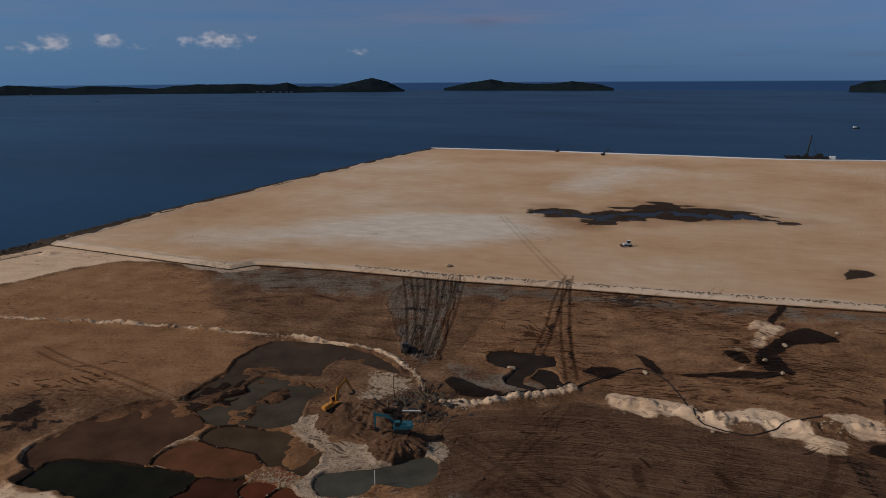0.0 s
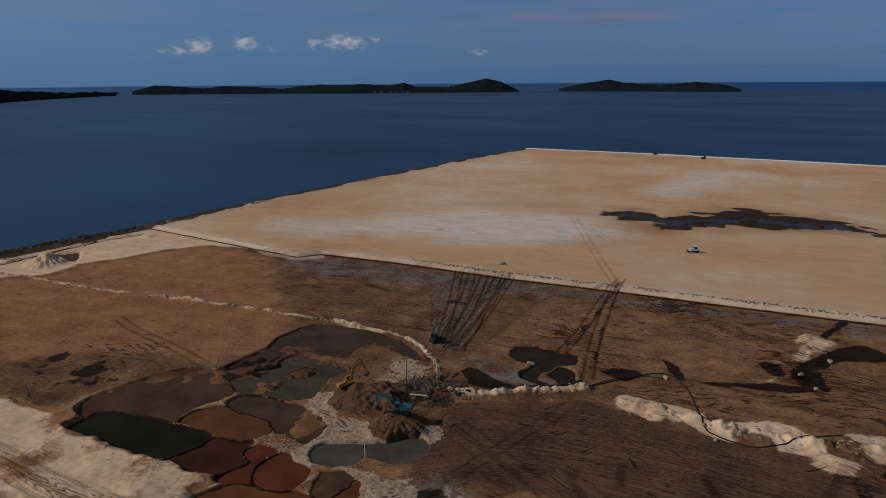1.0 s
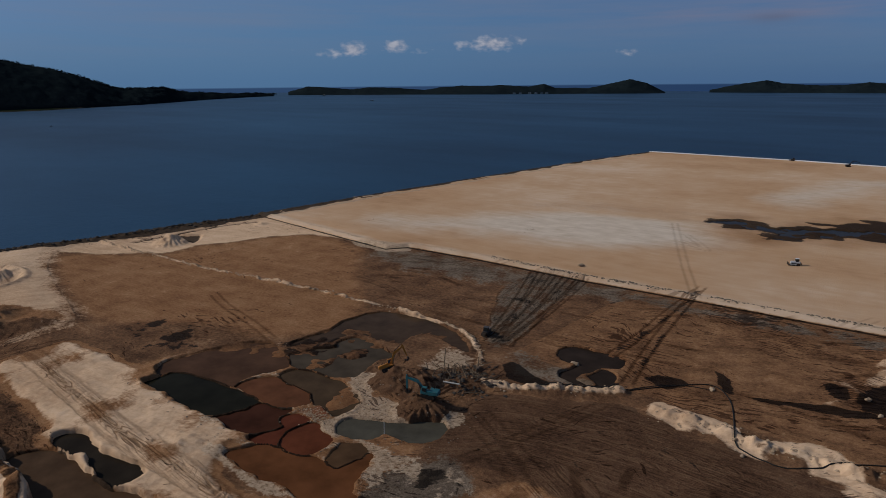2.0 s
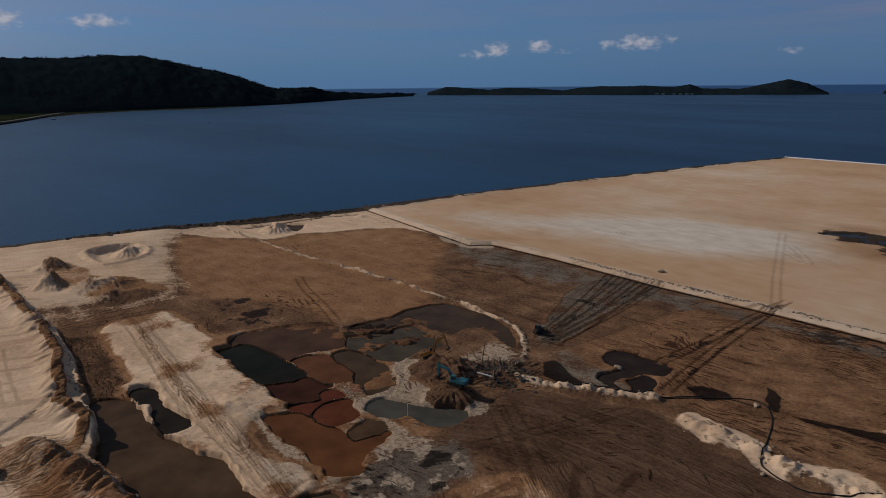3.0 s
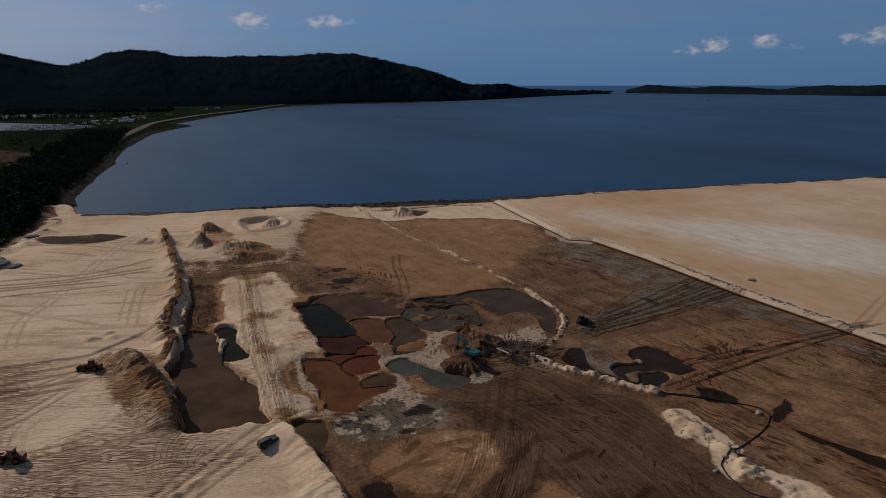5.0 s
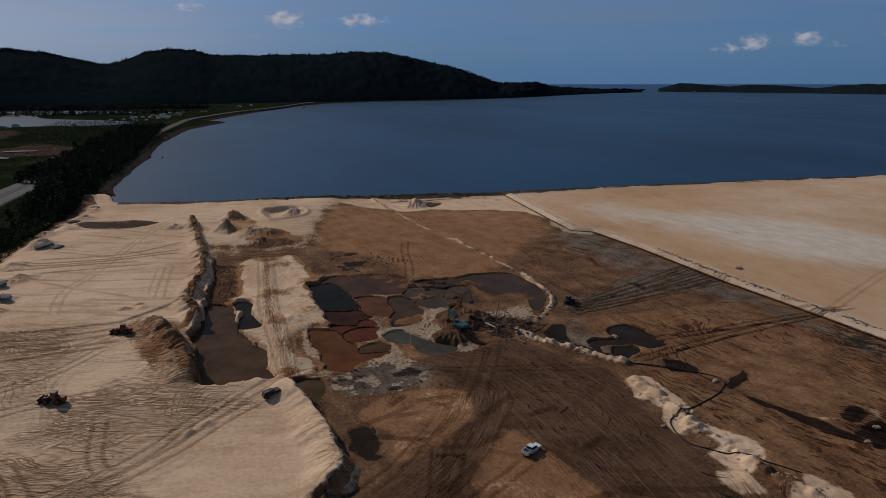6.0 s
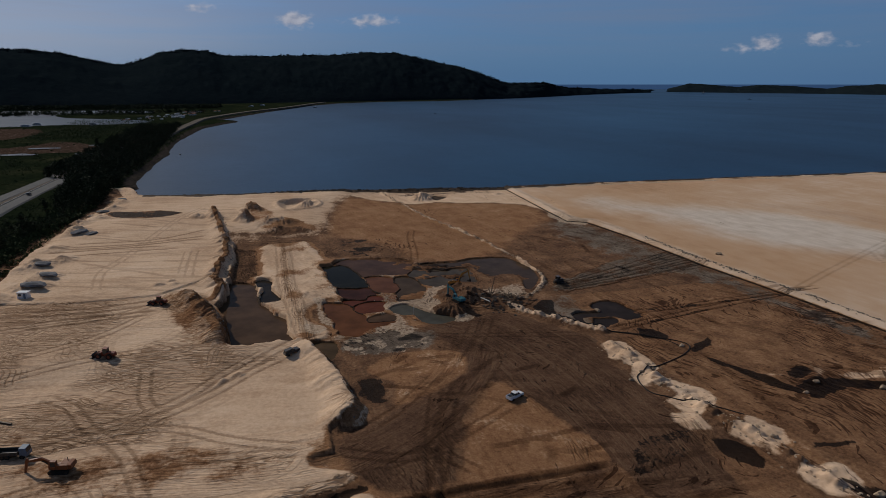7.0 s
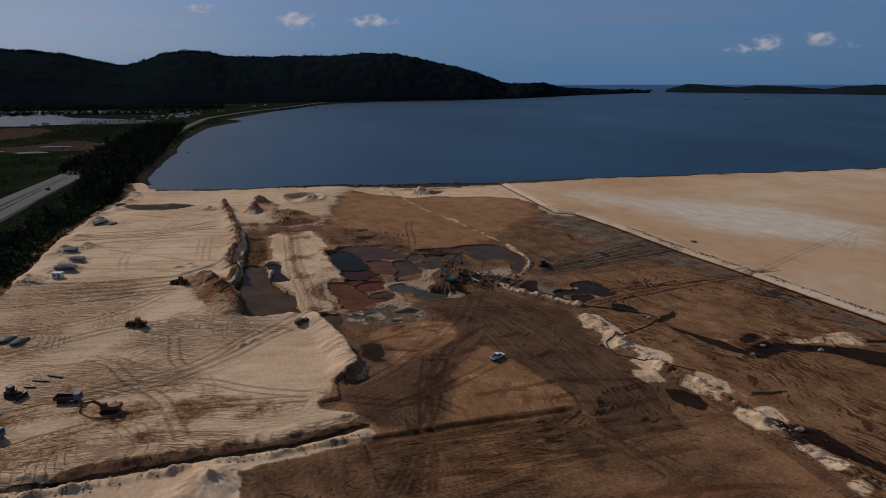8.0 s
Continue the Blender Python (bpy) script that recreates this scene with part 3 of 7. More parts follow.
POND_PLANS = {
    "long_pond": ([(-106.4, 43.9), (-107, 47.1), (-102.2, 52.2), (-90.4, 53), (-83, 53.6), (-75.6, 56), (-67.4, 59), (-59.7, 61.8), (-50.5, 62.2), (-44.5, 63.5), (-38.8, 64.6), (-37.6, 62.6), (-39.7, 59.2), (-40.5, 52), (-40, 47.3), (-44.7, 46.3), (-52.9, 45.4), (-63.6, 43.9), (-70.8, 41.9), (-77, 40), (-87.9, 43.5)], (0.0875, 0.0525, 0.0311)),
    "twin_pond": ([(-108.4, 53.5), (-109.7, 56.4), (-106.4, 58.4), (-99.5, 58), (-92.3, 59.1), (-87.5, 60.6), (-80.1, 60.8), (-80.6, 55.6), (-84.3, 54), (-87.5, 55.2), (-95.4, 56.7), (-99.6, 54.6)], (0.028, 0.022, 0.016)),
    "green_pond": ([(-122.4, 81.2), (-123.7, 85.9), (-122.2, 90.3), (-112, 93.5), (-99.6, 95.1), (-90.8, 95.2), (-91.4, 84.2), (-98.9, 83), (-109.1, 82.6), (-118.6, 81.9)], (0.017, 0.016, 0.011)),
    "rust_pond": ([(-90.6, 84.1), (-89.8, 95), (-82.9, 97.5), (-80.4, 98.1), (-80.2, 94.1), (-76.2, 91.9), (-76.8, 88.8), (-77.6, 85.6), (-86.9, 84.3)], (0.0572, 0.0216, 0.0124)),
    "upper_pond": ([(-126.8, 86.9), (-131.4, 90.5), (-131.6, 99.8), (-128.5, 110.4), (-122, 119), (-109.7, 116.8), (-103, 113.7), (-104.4, 108.3), (-106, 99.4), (-104, 96.5), (-112, 94), (-122.2, 90.8)], (0.0891, 0.0464, 0.0267)),
    "brown_pond": ([(-102.6, 96.6), (-103.4, 99.1), (-99, 107.3), (-94.2, 106.3), (-86.1, 106.8), (-81.6, 104.6), (-81, 102), (-81.8, 98.3), (-87.8, 96.9), (-98.9, 96.9)], (0.1323, 0.0544, 0.0265)),
    "olive_pond": ([(-99.3, 108.2), (-97.6, 114.8), (-86.4, 116.6), (-76.8, 115.1), (-71.3, 112.9), (-69.9, 109.7), (-69.8, 105.5), (-71, 104.5), (-76.6, 106.4), (-79.6, 105), (-86.1, 107.7), (-94.1, 107.3)], (0.0793, 0.051, 0.0297)),
    "small_red_pond": ([(-76.6, 85.4), (-75.5, 88.6), (-75, 92.2), (-78.8, 94.8), (-77.4, 97.8), (-73.4, 98), (-73.1, 95.8), (-73, 90.9), (-70.3, 87.5), (-68, 86.1), (-72.3, 84.5)], (0.1113, 0.033, 0.0179)),
    "red_pond": ([(-68.8, 87.4), (-71.5, 90), (-72.1, 94.1), (-71, 97.8), (-66.6, 97), (-62.3, 96.7), (-60.7, 94), (-60.5, 90.3), (-61.4, 88.5), (-65.4, 87.2)], (0.1261, 0.0392, 0.0193)),
    "orange_pond": ([(-72.4, 77.2), (-73.3, 79.3), (-72, 83.4), (-69.9, 86), (-64.6, 85.8), (-59.9, 88.4), (-54.8, 88.8), (-51.4, 89.8), (-50.7, 94.3), (-50.6, 98), (-49, 95.9), (-46.9, 91.4), (-43.8, 86.8), (-40.6, 84.7), (-41, 81.1), (-43.3, 79.1), (-45.5, 80.2), (-48.7, 79.3), (-54.7, 79.3), (-58.5, 77.8), (-65.3, 77.3)], (0.1325, 0.0525, 0.0219)),
    "clay_pond": ([(-54.6, 90.2), (-56.6, 95.1), (-57.3, 98.3), (-52.2, 98.6), (-51.4, 94.4), (-51.9, 90.3)], (0.089, 0.0504, 0.027)),
    "grey_pond": ([(-62.6, 100.3), (-65.4, 103.9), (-63.1, 107.1), (-54.7, 111.7), (-51, 116.5), (-47.1, 118.1), (-44.8, 115.7), (-44.8, 111.7), (-48.2, 108.6), (-54.8, 106.8), (-55.5, 103.1), (-58.6, 101.2)], (0.078, 0.072, 0.057)),
    "arc_pond": ([(-115.9, 124.5), (-116, 138), (-118.5, 151.1), (-117, 162.5), (-104.9, 166.5), (-93.3, 166.5), (-80.5, 163.5), (-71, 156.5), (-73.2, 156), (-83.8, 158.7), (-92, 157.5), (-92.6, 147.5), (-98.7, 145.4), (-106.3, 144.7), (-110, 136.1), (-109.8, 127.1)], (0.0689, 0.0442, 0.0287)),
    "basin_pond": ([(-100, 114.7), (-106.9, 120.5), (-106.8, 126.1), (-104.6, 131.3), (-105.4, 135.3), (-102.5, 141.3), (-92.2, 141.1), (-84.4, 138.2), (-86.9, 132.6), (-83.6, 126.2), (-86.2, 119.6), (-93.3, 117.5)], (0.0744, 0.0567, 0.0397)),
    "corner_pond": ([(-37.5, 71), (-37.5, 74), (-34.5, 76.5), (-26, 75), (-26.5, 72), (-34, 70)], (0.085, 0.055, 0.030)),
    "drain_pond": ([(-50.2, 176.9), (-38.2, 184.3), (-31.9, 177.2), (-32.8, 174.5), (-36.7, 170.6), (-35.8, 165), (-33, 162), (-36, 159.5), (-39.5, 162), (-42.6, 168), (-46.8, 170.3)], (0.035, 0.024, 0.018)),
    "spill_pond": ([(-33.5, 166), (-33.5, 171), (-29, 169), (-28, 164), (-31, 162.5)], (0.030, 0.021, 0.016)),
    "stain_pond": ([(-86, 390), (-71, 403), (-52, 396), (-30, 412), (-5, 425), (10, 420), (36, 428), (54, 413), (35, 416), (7, 408), (-20, 400), (-33, 382), (-47, 370), (-48, 384), (-69, 386)], (0.030, 0.028, 0.026)),
}
BUND_MAIN = [(-246, 30), (-218, 34), (-193, 37), (-171, 40), (-149, 41), (-128, 40.5), (-113, 39), (-106, 38), (-98, 40.5), (-90, 42)]
BUND_MOUND = [(-85, 29), (-76, 34), (-65, 38), (-55, 41), (-46, 43)]
BUND_CAR = [(-30, 69.5), (-21, 72), (-11, 73.8), (-1, 75.2), (8, 75.8), (13, 74)]
DYKE = [(-301, 139), (-243, 146), (-199, 153), (-177, 158), (-155, 162.5), (-126, 166.5), (-102, 168), (-87, 168), (-77, 165), (-69, 159), (-63, 152.5), (-60, 147)]
BUND_PIPE = [(-56, 140), (-51, 142), (-44, 145.5), (-38, 150), (-31, 154.5), (-24, 162)]
RIDGE_EAST = [(-12, 158.5), (0, 160), (10, 159.5), (31, 161), (45, 165), (58, 166), (73, 167), (82, 169), (110, 170)]
DITCH_NORTH = [(46, -20), (45, 9), (43, 19), (42, 42), (41, 55), (39, 63), (36, 71)]
DITCH_SOUTH = [(56, -10), (51.5, 6.5), (49.5, 20), (49, 43), (48.5, 55), (46.5, 65), (45, 73)]
DITCH_BED = [(50.5, -20), (48, 10), (46.5, 20), (45.8, 43), (45, 55), (43, 65), (40.5, 74)]
STEP = [(47, 72), (46, 94), (46, 108), (45.5, 128)]
ROAD_BAND = [(-52, 103), (-27.3, 111.7), (-5.1, 117.6), (11.5, 121.6), (30.7, 126.5), (46, 128.2), (62, 130), (66, 146), (51.6, 148.5), (35.3, 151.6), (14.2, 152.6), (8.3, 153.9), (0.7, 150.9), (-14, 155.5), (-21.9, 154.6), (-32, 148), (-48.5, 137.5), (-48, 124)]
FAN_BAND = [(-20.3, 108), (-13.5, 117), (-1.7, 117.9), (12.9, 106.7), (37.1, 96.2), (45, 92), (45, 80), (38, 74), (26, 71), (17, 78), (15.4, 82), (9, 92.7), (3.4, 102.6), (-4, 108), (-14.1, 108.2)]
WEST_EDGE = ([-40, -25, -4, 18, 27, 34, 40], [-96, -93, -89, -91, -100, -109, -118])
ROAD_DARK = [(-62, 104), (-50, 114), (-36, 127), (-16, 134), (6, 137), (31, 138), (54, 136)]
DRIVE = [(-172, 65.5), (-128.7, 65.2), (-96.8, 65), (-71.2, 66.9), (-51, 68), (-39.7, 68.4)]
ROAD_FAN = [(-30, 117), (-18, 113), (-4, 105), (11, 92), (21, 79), (27, 66), (26, 45), (22, 20), (24, -10)]
# blade scrapes; the last line follows the low step and paints its shade
SCRAPES_STEP_SHADE = [[(-184.3, -30.7), (-185.2, 5), (-202.2, 29)], [(-179, -40.7), (-177.5, -5.8), (-187.4, 30.1)], [(-167.4, -39.6), (-170.4, -9.2), (-170, 14.3)], [(-84.7, -22.3), (-82.7, -2.3), (-86.6, 19.2)], [(-71.6, -18.2), (-73.8, 4.6), (-74.8, 22.6)],
           [(-174, -39), (-174, -5), (-182, 29)], [(-160, -34), (-163, 0), (-164, 20)], [(-79, -22), (-78, 2), (-82, 20)], [(-66, -20), (-69, 4), (-71, 20)], [(50.7, 76), (50.4, 103.8), (49.8, 122)], [(48.3, 52), (47.5, 67), (47.3, 85), (45.6, 101), (45.3, 127)]]
FAINT_TRACKS = [[(-37.3, 247.2), (-56.9, 284.7), (-78.8, 328.8), (-100.9, 373.8)], [(-83.1, 336.6), (-62.7, 322.8), (-85.8, 351)], [(-266, 22.9), (-237, 11.9), (-185.9, 2.5), (-152.7, -2.5), (-129.7, -7.3), (-101.8, -4.1)], [(-158, 23.3), (-137, 23.8), (-117, 24.4)], [(-159, 26.4), (-132, 26.6), (-109, 27.7)],
                [(-172, 63.8), (-128.7, 63.6), (-96.8, 63.2), (-71.2, 65.2), (-51, 66.6), (-39.7, 67.6)], [(-172, 67.6), (-128.7, 67.2), (-96.8, 66.8), (-71.2, 68.8), (-51, 69.4), (-39.7, 69)]]
TRACKS = [
    [(-41.7, 74.2), (-36.8, 66.3), (-30.5, 58.4), (-25.9, 53.6), (-10, 40)],
    [(42.5, 87.8), (55.5, 83.6), (70.6, 75.8)], [(1.5, 99.5), (23.4, 92.8), (42.7, 88.5), (56.2, 86), (72.1, 81.2)],
    [(24, 64), (17, 48), (7.5, 34), (7, 19), (12, 0), (20, -20)], [(26, 64), (23, 42), (23, 22), (28, 5), (36, -12)],
    [(-32, 57), (-22, 46), (-9, 37), (0, 26), (5, 12), (11, -2), (14, -20)], [(-28, 62), (-20, 53), (-9, 43), (0, 33), (9, 20)],
    [(-28, 24), (-10, 26), (-1, 30)], [(-17, 1), (-10, 9), (3, 16), (15, 25), (28, 30), (39, 33)],
    [(-65, -37), (-67, -20), (-72, 7), (-86, 22)], [(-42, -30), (-43, -13), (-54, 6), (-70, 17)], [(-23, -25), (-30, -10), (-36, 5), (-40, 26)],
    [(72, 80), (56, 85), (41, 89), (27, 93), (-1, 107)], [(70, 74), (53, 84), (41.5, 89.5), (27.5, 95)],
    [(-174, 38), (-174, 57), (-172, 80)], [(-185, 37), (-182, 58), (-185, 86)],
    [(53, 123), (65, 128), (79, 133)], [(52, 125.5), (65, 131), (76.5, 136)],
    [(-37, 65.5), (-41, 74), (-40, 81.5), (-36, 90)],
    [(-182, 134), (-165, 129.5), (-142, 126), (-122.5, 122)], [(25.5, 69), (32, 83), (33, 92), (43, 99)], [(21.5, 73), (11, 87), (-7, 102)], [(14.6, 117), (28, 96), (35, 77)],
    [(-37, 180), (-38, 205), (-41, 237), (-42, 262)], [(-24, 166), (-31, 196), (-38.5, 237), (-42, 266)],
    [(-72, 168), (-88, 205), (-106, 243)], [(-71, 168), (-84, 205), (-100, 244)], [(-70, 168), (-80, 205), (-94, 244)], [(-68, 168), (-76, 205), (-88, 245)], [(-66, 168), (-73, 205), (-83, 246)],
]
POND_GROUND = [(-137, 82), (-134, 100), (-116, 122), (-88, 126), (-70, 122), (-52, 118), (-40, 104), (-37, 80), (-48, 74), (-75, 72), (-96, 80), (-118, 78)]
CONES = [(-252, 50, 6.5, 4.2), (-219, 48, 6, 4.2), (-266, 84, 7, 4.6), (-236, 21, 4.5, 2.4), (-198, 64, 7, 2.6), (-195, 75, 6.5, 2.2), (-248, 53, 5, 2.4), (-232, 32, 5, 2.2), (-222, 46, 5.5, 3.4), (-85, 72, 5, 0.9), (-152, 82, 7, 0.8), (-240, 29, 5, 2.6), (-210, 67, 8, 3.4), (-211, 58, 7, 3.0), (-15, 45, 1.6, 0.8), (-18, 48.5, 2.0, 0.9), (-158, 45, 4, 1.2),
         (-104, 17.5, 2.2, 1.2), (-108, 21, 2.0, 0.9), (-103.5, 23, 2.0, 0.9), (55, 40, 6, 2.4), (61, 34, 5, 1.6), (-66, 130, 8, 5.0), (-73, 126, 6, 3.2), (-55.5, 120.5, 6.8, 3.6), (-58, 137, 6, 2.4),
         (-273, 162, 8.5, 5.2), (-278, 218, 4, 1.6), (11, 101, 2.2, 0.8), (-42, 170, 1.3, 1.0), (-40, 165, 1.0, 0.6), (-235, 26, 3, 1.6), (-176, 34, 3, 1.0), (-100, -38, 7, 2.2), (-140, -40, 6, 1.5), (-176, -37, 7, 1.6), (-215, -36, 6, 1.8), (-250, -34, 7, 2.0), (-147, -36, 7, 3.0), (-155, -28, 6, 2.2), (-211, -37, 7, 2.8), (-129, -28, 6, 2.4), (-113, -29, 7, 3.0), (-275, -31, 7, 2.6), (-300, -31, 7, 2.4), (-240, -41, 7, 2.4)]

# ---- ground ----
def spaced(*runs):
    out = []
    for a, b_, step in runs:
        out += list(np.linspace(a, b_, max(2, int(round((b_ - a) / step))), endpoint=False))
    return np.array(out + [runs[-1][1]])


def grid_mesh(name, gx, gy, x, y, z, fields=()):
    nx, ny = len(gx), len(gy)
    mesh = bpy.data.meshes.new(name)
    mesh.vertices.add(nx * ny)
    mesh.vertices.foreach_set("co", np.stack([x, y, z], 1).astype(np.float32).ravel())
    i = (np.arange(ny - 1)[:, None] * nx + np.arange(nx - 1)[None]).ravel()
    quads = np.stack([i, i + 1, i + nx + 1, i + nx], 1).astype(np.int32).ravel()
    mesh.loops.add(len(quads))
    mesh.loops.foreach_set("vertex_index", quads)
    mesh.polygons.add(len(quads) // 4)
    mesh.polygons.foreach_set("loop_start", np.arange(0, len(quads), 4, dtype=np.int32))
    mesh.polygons.foreach_set("use_smooth", np.ones(len(quads) // 4, bool))
    for key, values in fields:
        mesh.attributes.new(key, "FLOAT", "POINT").data.foreach_set("value", values.astype(np.float32))
    mesh.update(calc_edges=True)
    return mesh


def build_ground():
    gx = spaced((-385, -345, 4), (-345, -180, 0.8), (-180, 98, 0.42), (98, 130, 1.0), (130, 430, 5))
    gy = spaced((-78, -48, 1.2), (-48, 255, 0.42), (255, 300, 0.8), (300, 480, 1.6), (480, 770, 3.5), (770, 815, 5))
    x, y = [a.ravel() for a in np.meshgrid(gx, gy)]
    f = Field(x + 2.0 * fbm(x, y, 7, 3, 5) + 1.3 * fbm(x, y, 2.4, 2, 6), y + 2.0 * fbm(x, y, 7, 3, 15) + 1.3 * fbm(x, y, 2.4, 2, 16))
    exact = Field(x, y)
    torn = Field(x + 16 * fbm(x, y, 16, 3, 25), y + 22 * fbm(x, y, 14, 3, 26))
    n_big, n_mid, n_small = fbm(x, y, 45, 4, 1), fbm(x, y, 9, 4, 2), fbm(x, y, 2.2, 3, 3)
    loose = Field(x + 7 * fbm(x, y, 10, 4, 27), y + 7 * fbm(x, y, 10, 4, 28))
    def blotch(pts, width):
        return np.clip(0.5 - loose.outline(rounded(pts), 3 * width + 6) / width, 0, 1)
    def soft(pts, width):
        return np.clip(0.5 - f.outline(rounded(pts), 3 * width) / width, 0, 1)
    z = 0.5 * n_big + 0.25 * n_mid + 0.10 * n_small
    plat = exact.outline(PLATFORM, 40)
    west, track_sand = f.outline(rounded(SAND_WEST, steps=3), 20), f.outline(rounded(SAND_TRACK), 12)
    z = np.where(plat < 3, z * 0.35 + 0.9 * smooth(1.2, -1.2, plat), z)
    soft_rim = 0.6 + 14.0 * smooth(-178, -195, x) + 3.0 * smooth(25, 36, x)
    z += (0.9 + 1.4 * smooth(-22, -40, x)) * smooth(0.6, -1.0, west / soft_rim) + smooth(1.0, -2.0, track_sand) * (0.8 + 0.4 * n_mid + 0.25 * n_small)
    east = f.outline(rounded(SAND_EAST), 12)
    # windrow along the near edge of the raised sand field
    ew, _, _ = exact.line(PLATFORM[:10], 12)
    z += 0.7 * np.exp(-((ew - 3.2) / 1.5) ** 2) * (0.6 + 1.2 * np.clip(n_small + 0.3, 0, 1)) * (plat < 6)
    # bunds
    def bund(pts, height, left, right, rill=0.3, margin=25, ragged=0.35):
        c, l, run = f.line(rounded(pts, False), margin)
        w_ = np.where(c > 0, left, right)
        prof = np.clip(1 - np.abs(c) / w_, 0, 1)
        prof = prof * prof * (3 - 2 * prof)
        prof *= smooth(-0.5, 3, l) * smooth(-0.5, 3, run - l) * 0.0 + 1
        return height * prof * (1 + ragged * 2 * fbm(l, c * 0, 6, 3, 8) + rill * 2 * fbm(l * 1.3, c * 0.25, 1.6, 2, 9))
    for pts, height, left, right, rill, ragged in ((BUND_MAIN, 2.6, 2.4, 7.5, 0.6, 0.5), (BUND_MOUND, 3.6, 3.6, 8.0, 0.5, 0.4), (BUND_CAR, 2.6, 2.6, 8.0, 0.14, 0.25), (DYKE, 0.8, 1.4, 1.4, 0.9, 1.2),
                                           (BUND_PIPE, 1.9, 1.7, 3.2, 0.5, 0.3), (RIDGE_EAST, 1.0, 3.0, 3.4, 0.9, 1.4), (DITCH_NORTH, 0.45, 3.2, 1.8, 0.8, 1.4), (DITCH_SOUTH, 0.8, 2.4, 2.0, 0.8, 1.4)):
        z += np.maximum(bund(pts, height, left, right, rill, 25, ragged), 0)
    z += smooth(1, -3, east) * (2.4 * (0.3 - np.abs(fbm(x, y, 8, 4, 61))) * smooth(-0.25, 0.2, fbm(x, y, 13, 2, 63)) + 0.7 * n_small)
    c, l, run = f.line(rounded(DITCH_BED, False), 8)
    z -= 0.8 * np.exp(-(c / 1.2) ** 2)
    c, l, run = exact.line(STEP, 40)
    z -= 0.55 * smooth(-0.4, 0.4, -c) * smooth(40, 8, np.abs(c)) * (l > 0.1) * (l < run - 0.1) * smooth(0, 5, run - l)
    for cx, cy, r, h in CONES:
        d = np.hypot(f.x - cx, f.y - cy) / (r * 1.25)
        k = d < 1
        a = np.arctan2(y[k] - cy, x[k] - cx)
        z[k] += h * (1 - d[k]) ** 1.15 * (1 + (0.5 if h == 3.6 else 0.22) * np.sin(a * 19 + 5 * n_mid[k]) * d[k] + 0.8 * n_small[k])
    # crater and dug ponds
    z -= 1.2 * smooth(1, -2, f.outline(rounded(PIT_SHORE), 8))
    cr = f.outline(rounded(CRATER), 12)
    z -= 2.6 * smooth(0.5, -5, cr)
    z += 0.8 * np.exp(-((cr - 1.0) / 1.5) ** 2)
    scarp = np.interp(y, *WEST_EDGE)
    z += 0.55 * smooth(0.4, -0.4, x - scarp - 1.5 * n_mid) * (west < 0) * smooth(-46, -38, y) * smooth(-150, -100, x)
    first, second = np.full(x.shape, 99.0), np.full(x.shape, 99.0)
    owner = np.zeros(x.shape, int)
    for number, (pond, (pts, _)) in enumerate(POND_PLANS.items()):
        warp = torn if pond == "stain_pond" else loose if pond in ("drain_pond", "spill_pond", "basin_pond") else f
        s = warp.outline(rounded(pts), 8) - 0.9
        second = np.minimum(second, np.maximum(first, s))
        owner = np.where(s < first, number, owner)
        first = np.minimum(first, s)
    dug = np.minimum(-first, (second - first) * 0.5 - 0.34)
    murky = [list(POND_PLANS).index(k) for k in ("upper_pond", "basin_pond", "arc_pond", "drain_pond", "olive_pond", "stain_pond")]
    shoal = np.where(np.isin(owner, murky), 3.4 * np.clip(fbm(x, y, 11, 4, 105) + 0.05, 0, 1), 0.0)
    hollow = smooth(-0.25, 0.3, dug)
    pale_lip = np.exp(-((first - 0.7) / 0.6) ** 2) * (first < 4) * np.clip(0.45 + 2.2 * n_mid, 0, 1)
    z += 0.35 * pale_lip * (1 + 2 * n_small)
    z = z * (1 - hollow) + (np.where(plat < 0, 0.2, -1.1) + shoal) * hollow
    # ruts
    ruts, track = np.zeros(x.shape), np.zeros(x.shape)
    u, v = x * math.cos(0.25) + y * math.sin(0.25), -x * math.sin(0.25) + y * math.cos(0.25)
    def turn(where, deg):
        a = radians(deg)
        u[where] = x[where] * math.cos(a) + y[where] * math.sin(a)
        v[where] = -x[where] * math.sin(a) + y[where] * math.cos(a)
    turn(west < 0, 78)
    turn((west < 0) & (x < -95), 86)
    turn(plat < 0, 6)
    near_west = (west < 0) & (x > -100)
    v[near_west] += 14 * fbm(x, y, 38, 2, 33)[near_west] + 3 * n_mid[near_west]
    v += 2.0 * n_mid + np.where((west > 0) & (plat > 0), 14 * fbm(x, y, 60, 2, 34), 0)
    doz = f.outline(DOZED, 10)
    turn(doz < 0.5, 104)
    turn((x > 47.5) & (y > 66) & (y < 161), 92.5)
    ruts[doz < 1] = 0.8
    ruts[west < 0] = np.clip(0.55 + 2.6 * fbm(x, y, 26, 3, 44), 0.05, 1)[west < 0] * np.where(x > scarp, 0.95, 0.34)[west < 0]
    calm = smooth(26, 12, np.hypot((x - 2) * 0.9, y - 55)) * (west < 0)
    ruts *= 1 - 0.85 * calm
    southern = (x > 47.5) & (y > 66) & (y < 161)
    ruts[southern] = (0.14 + 0.40 * smooth(98, 60, x) * smooth(136, 122, y))[southern]
    road_tone = np.zeros(x.shape)
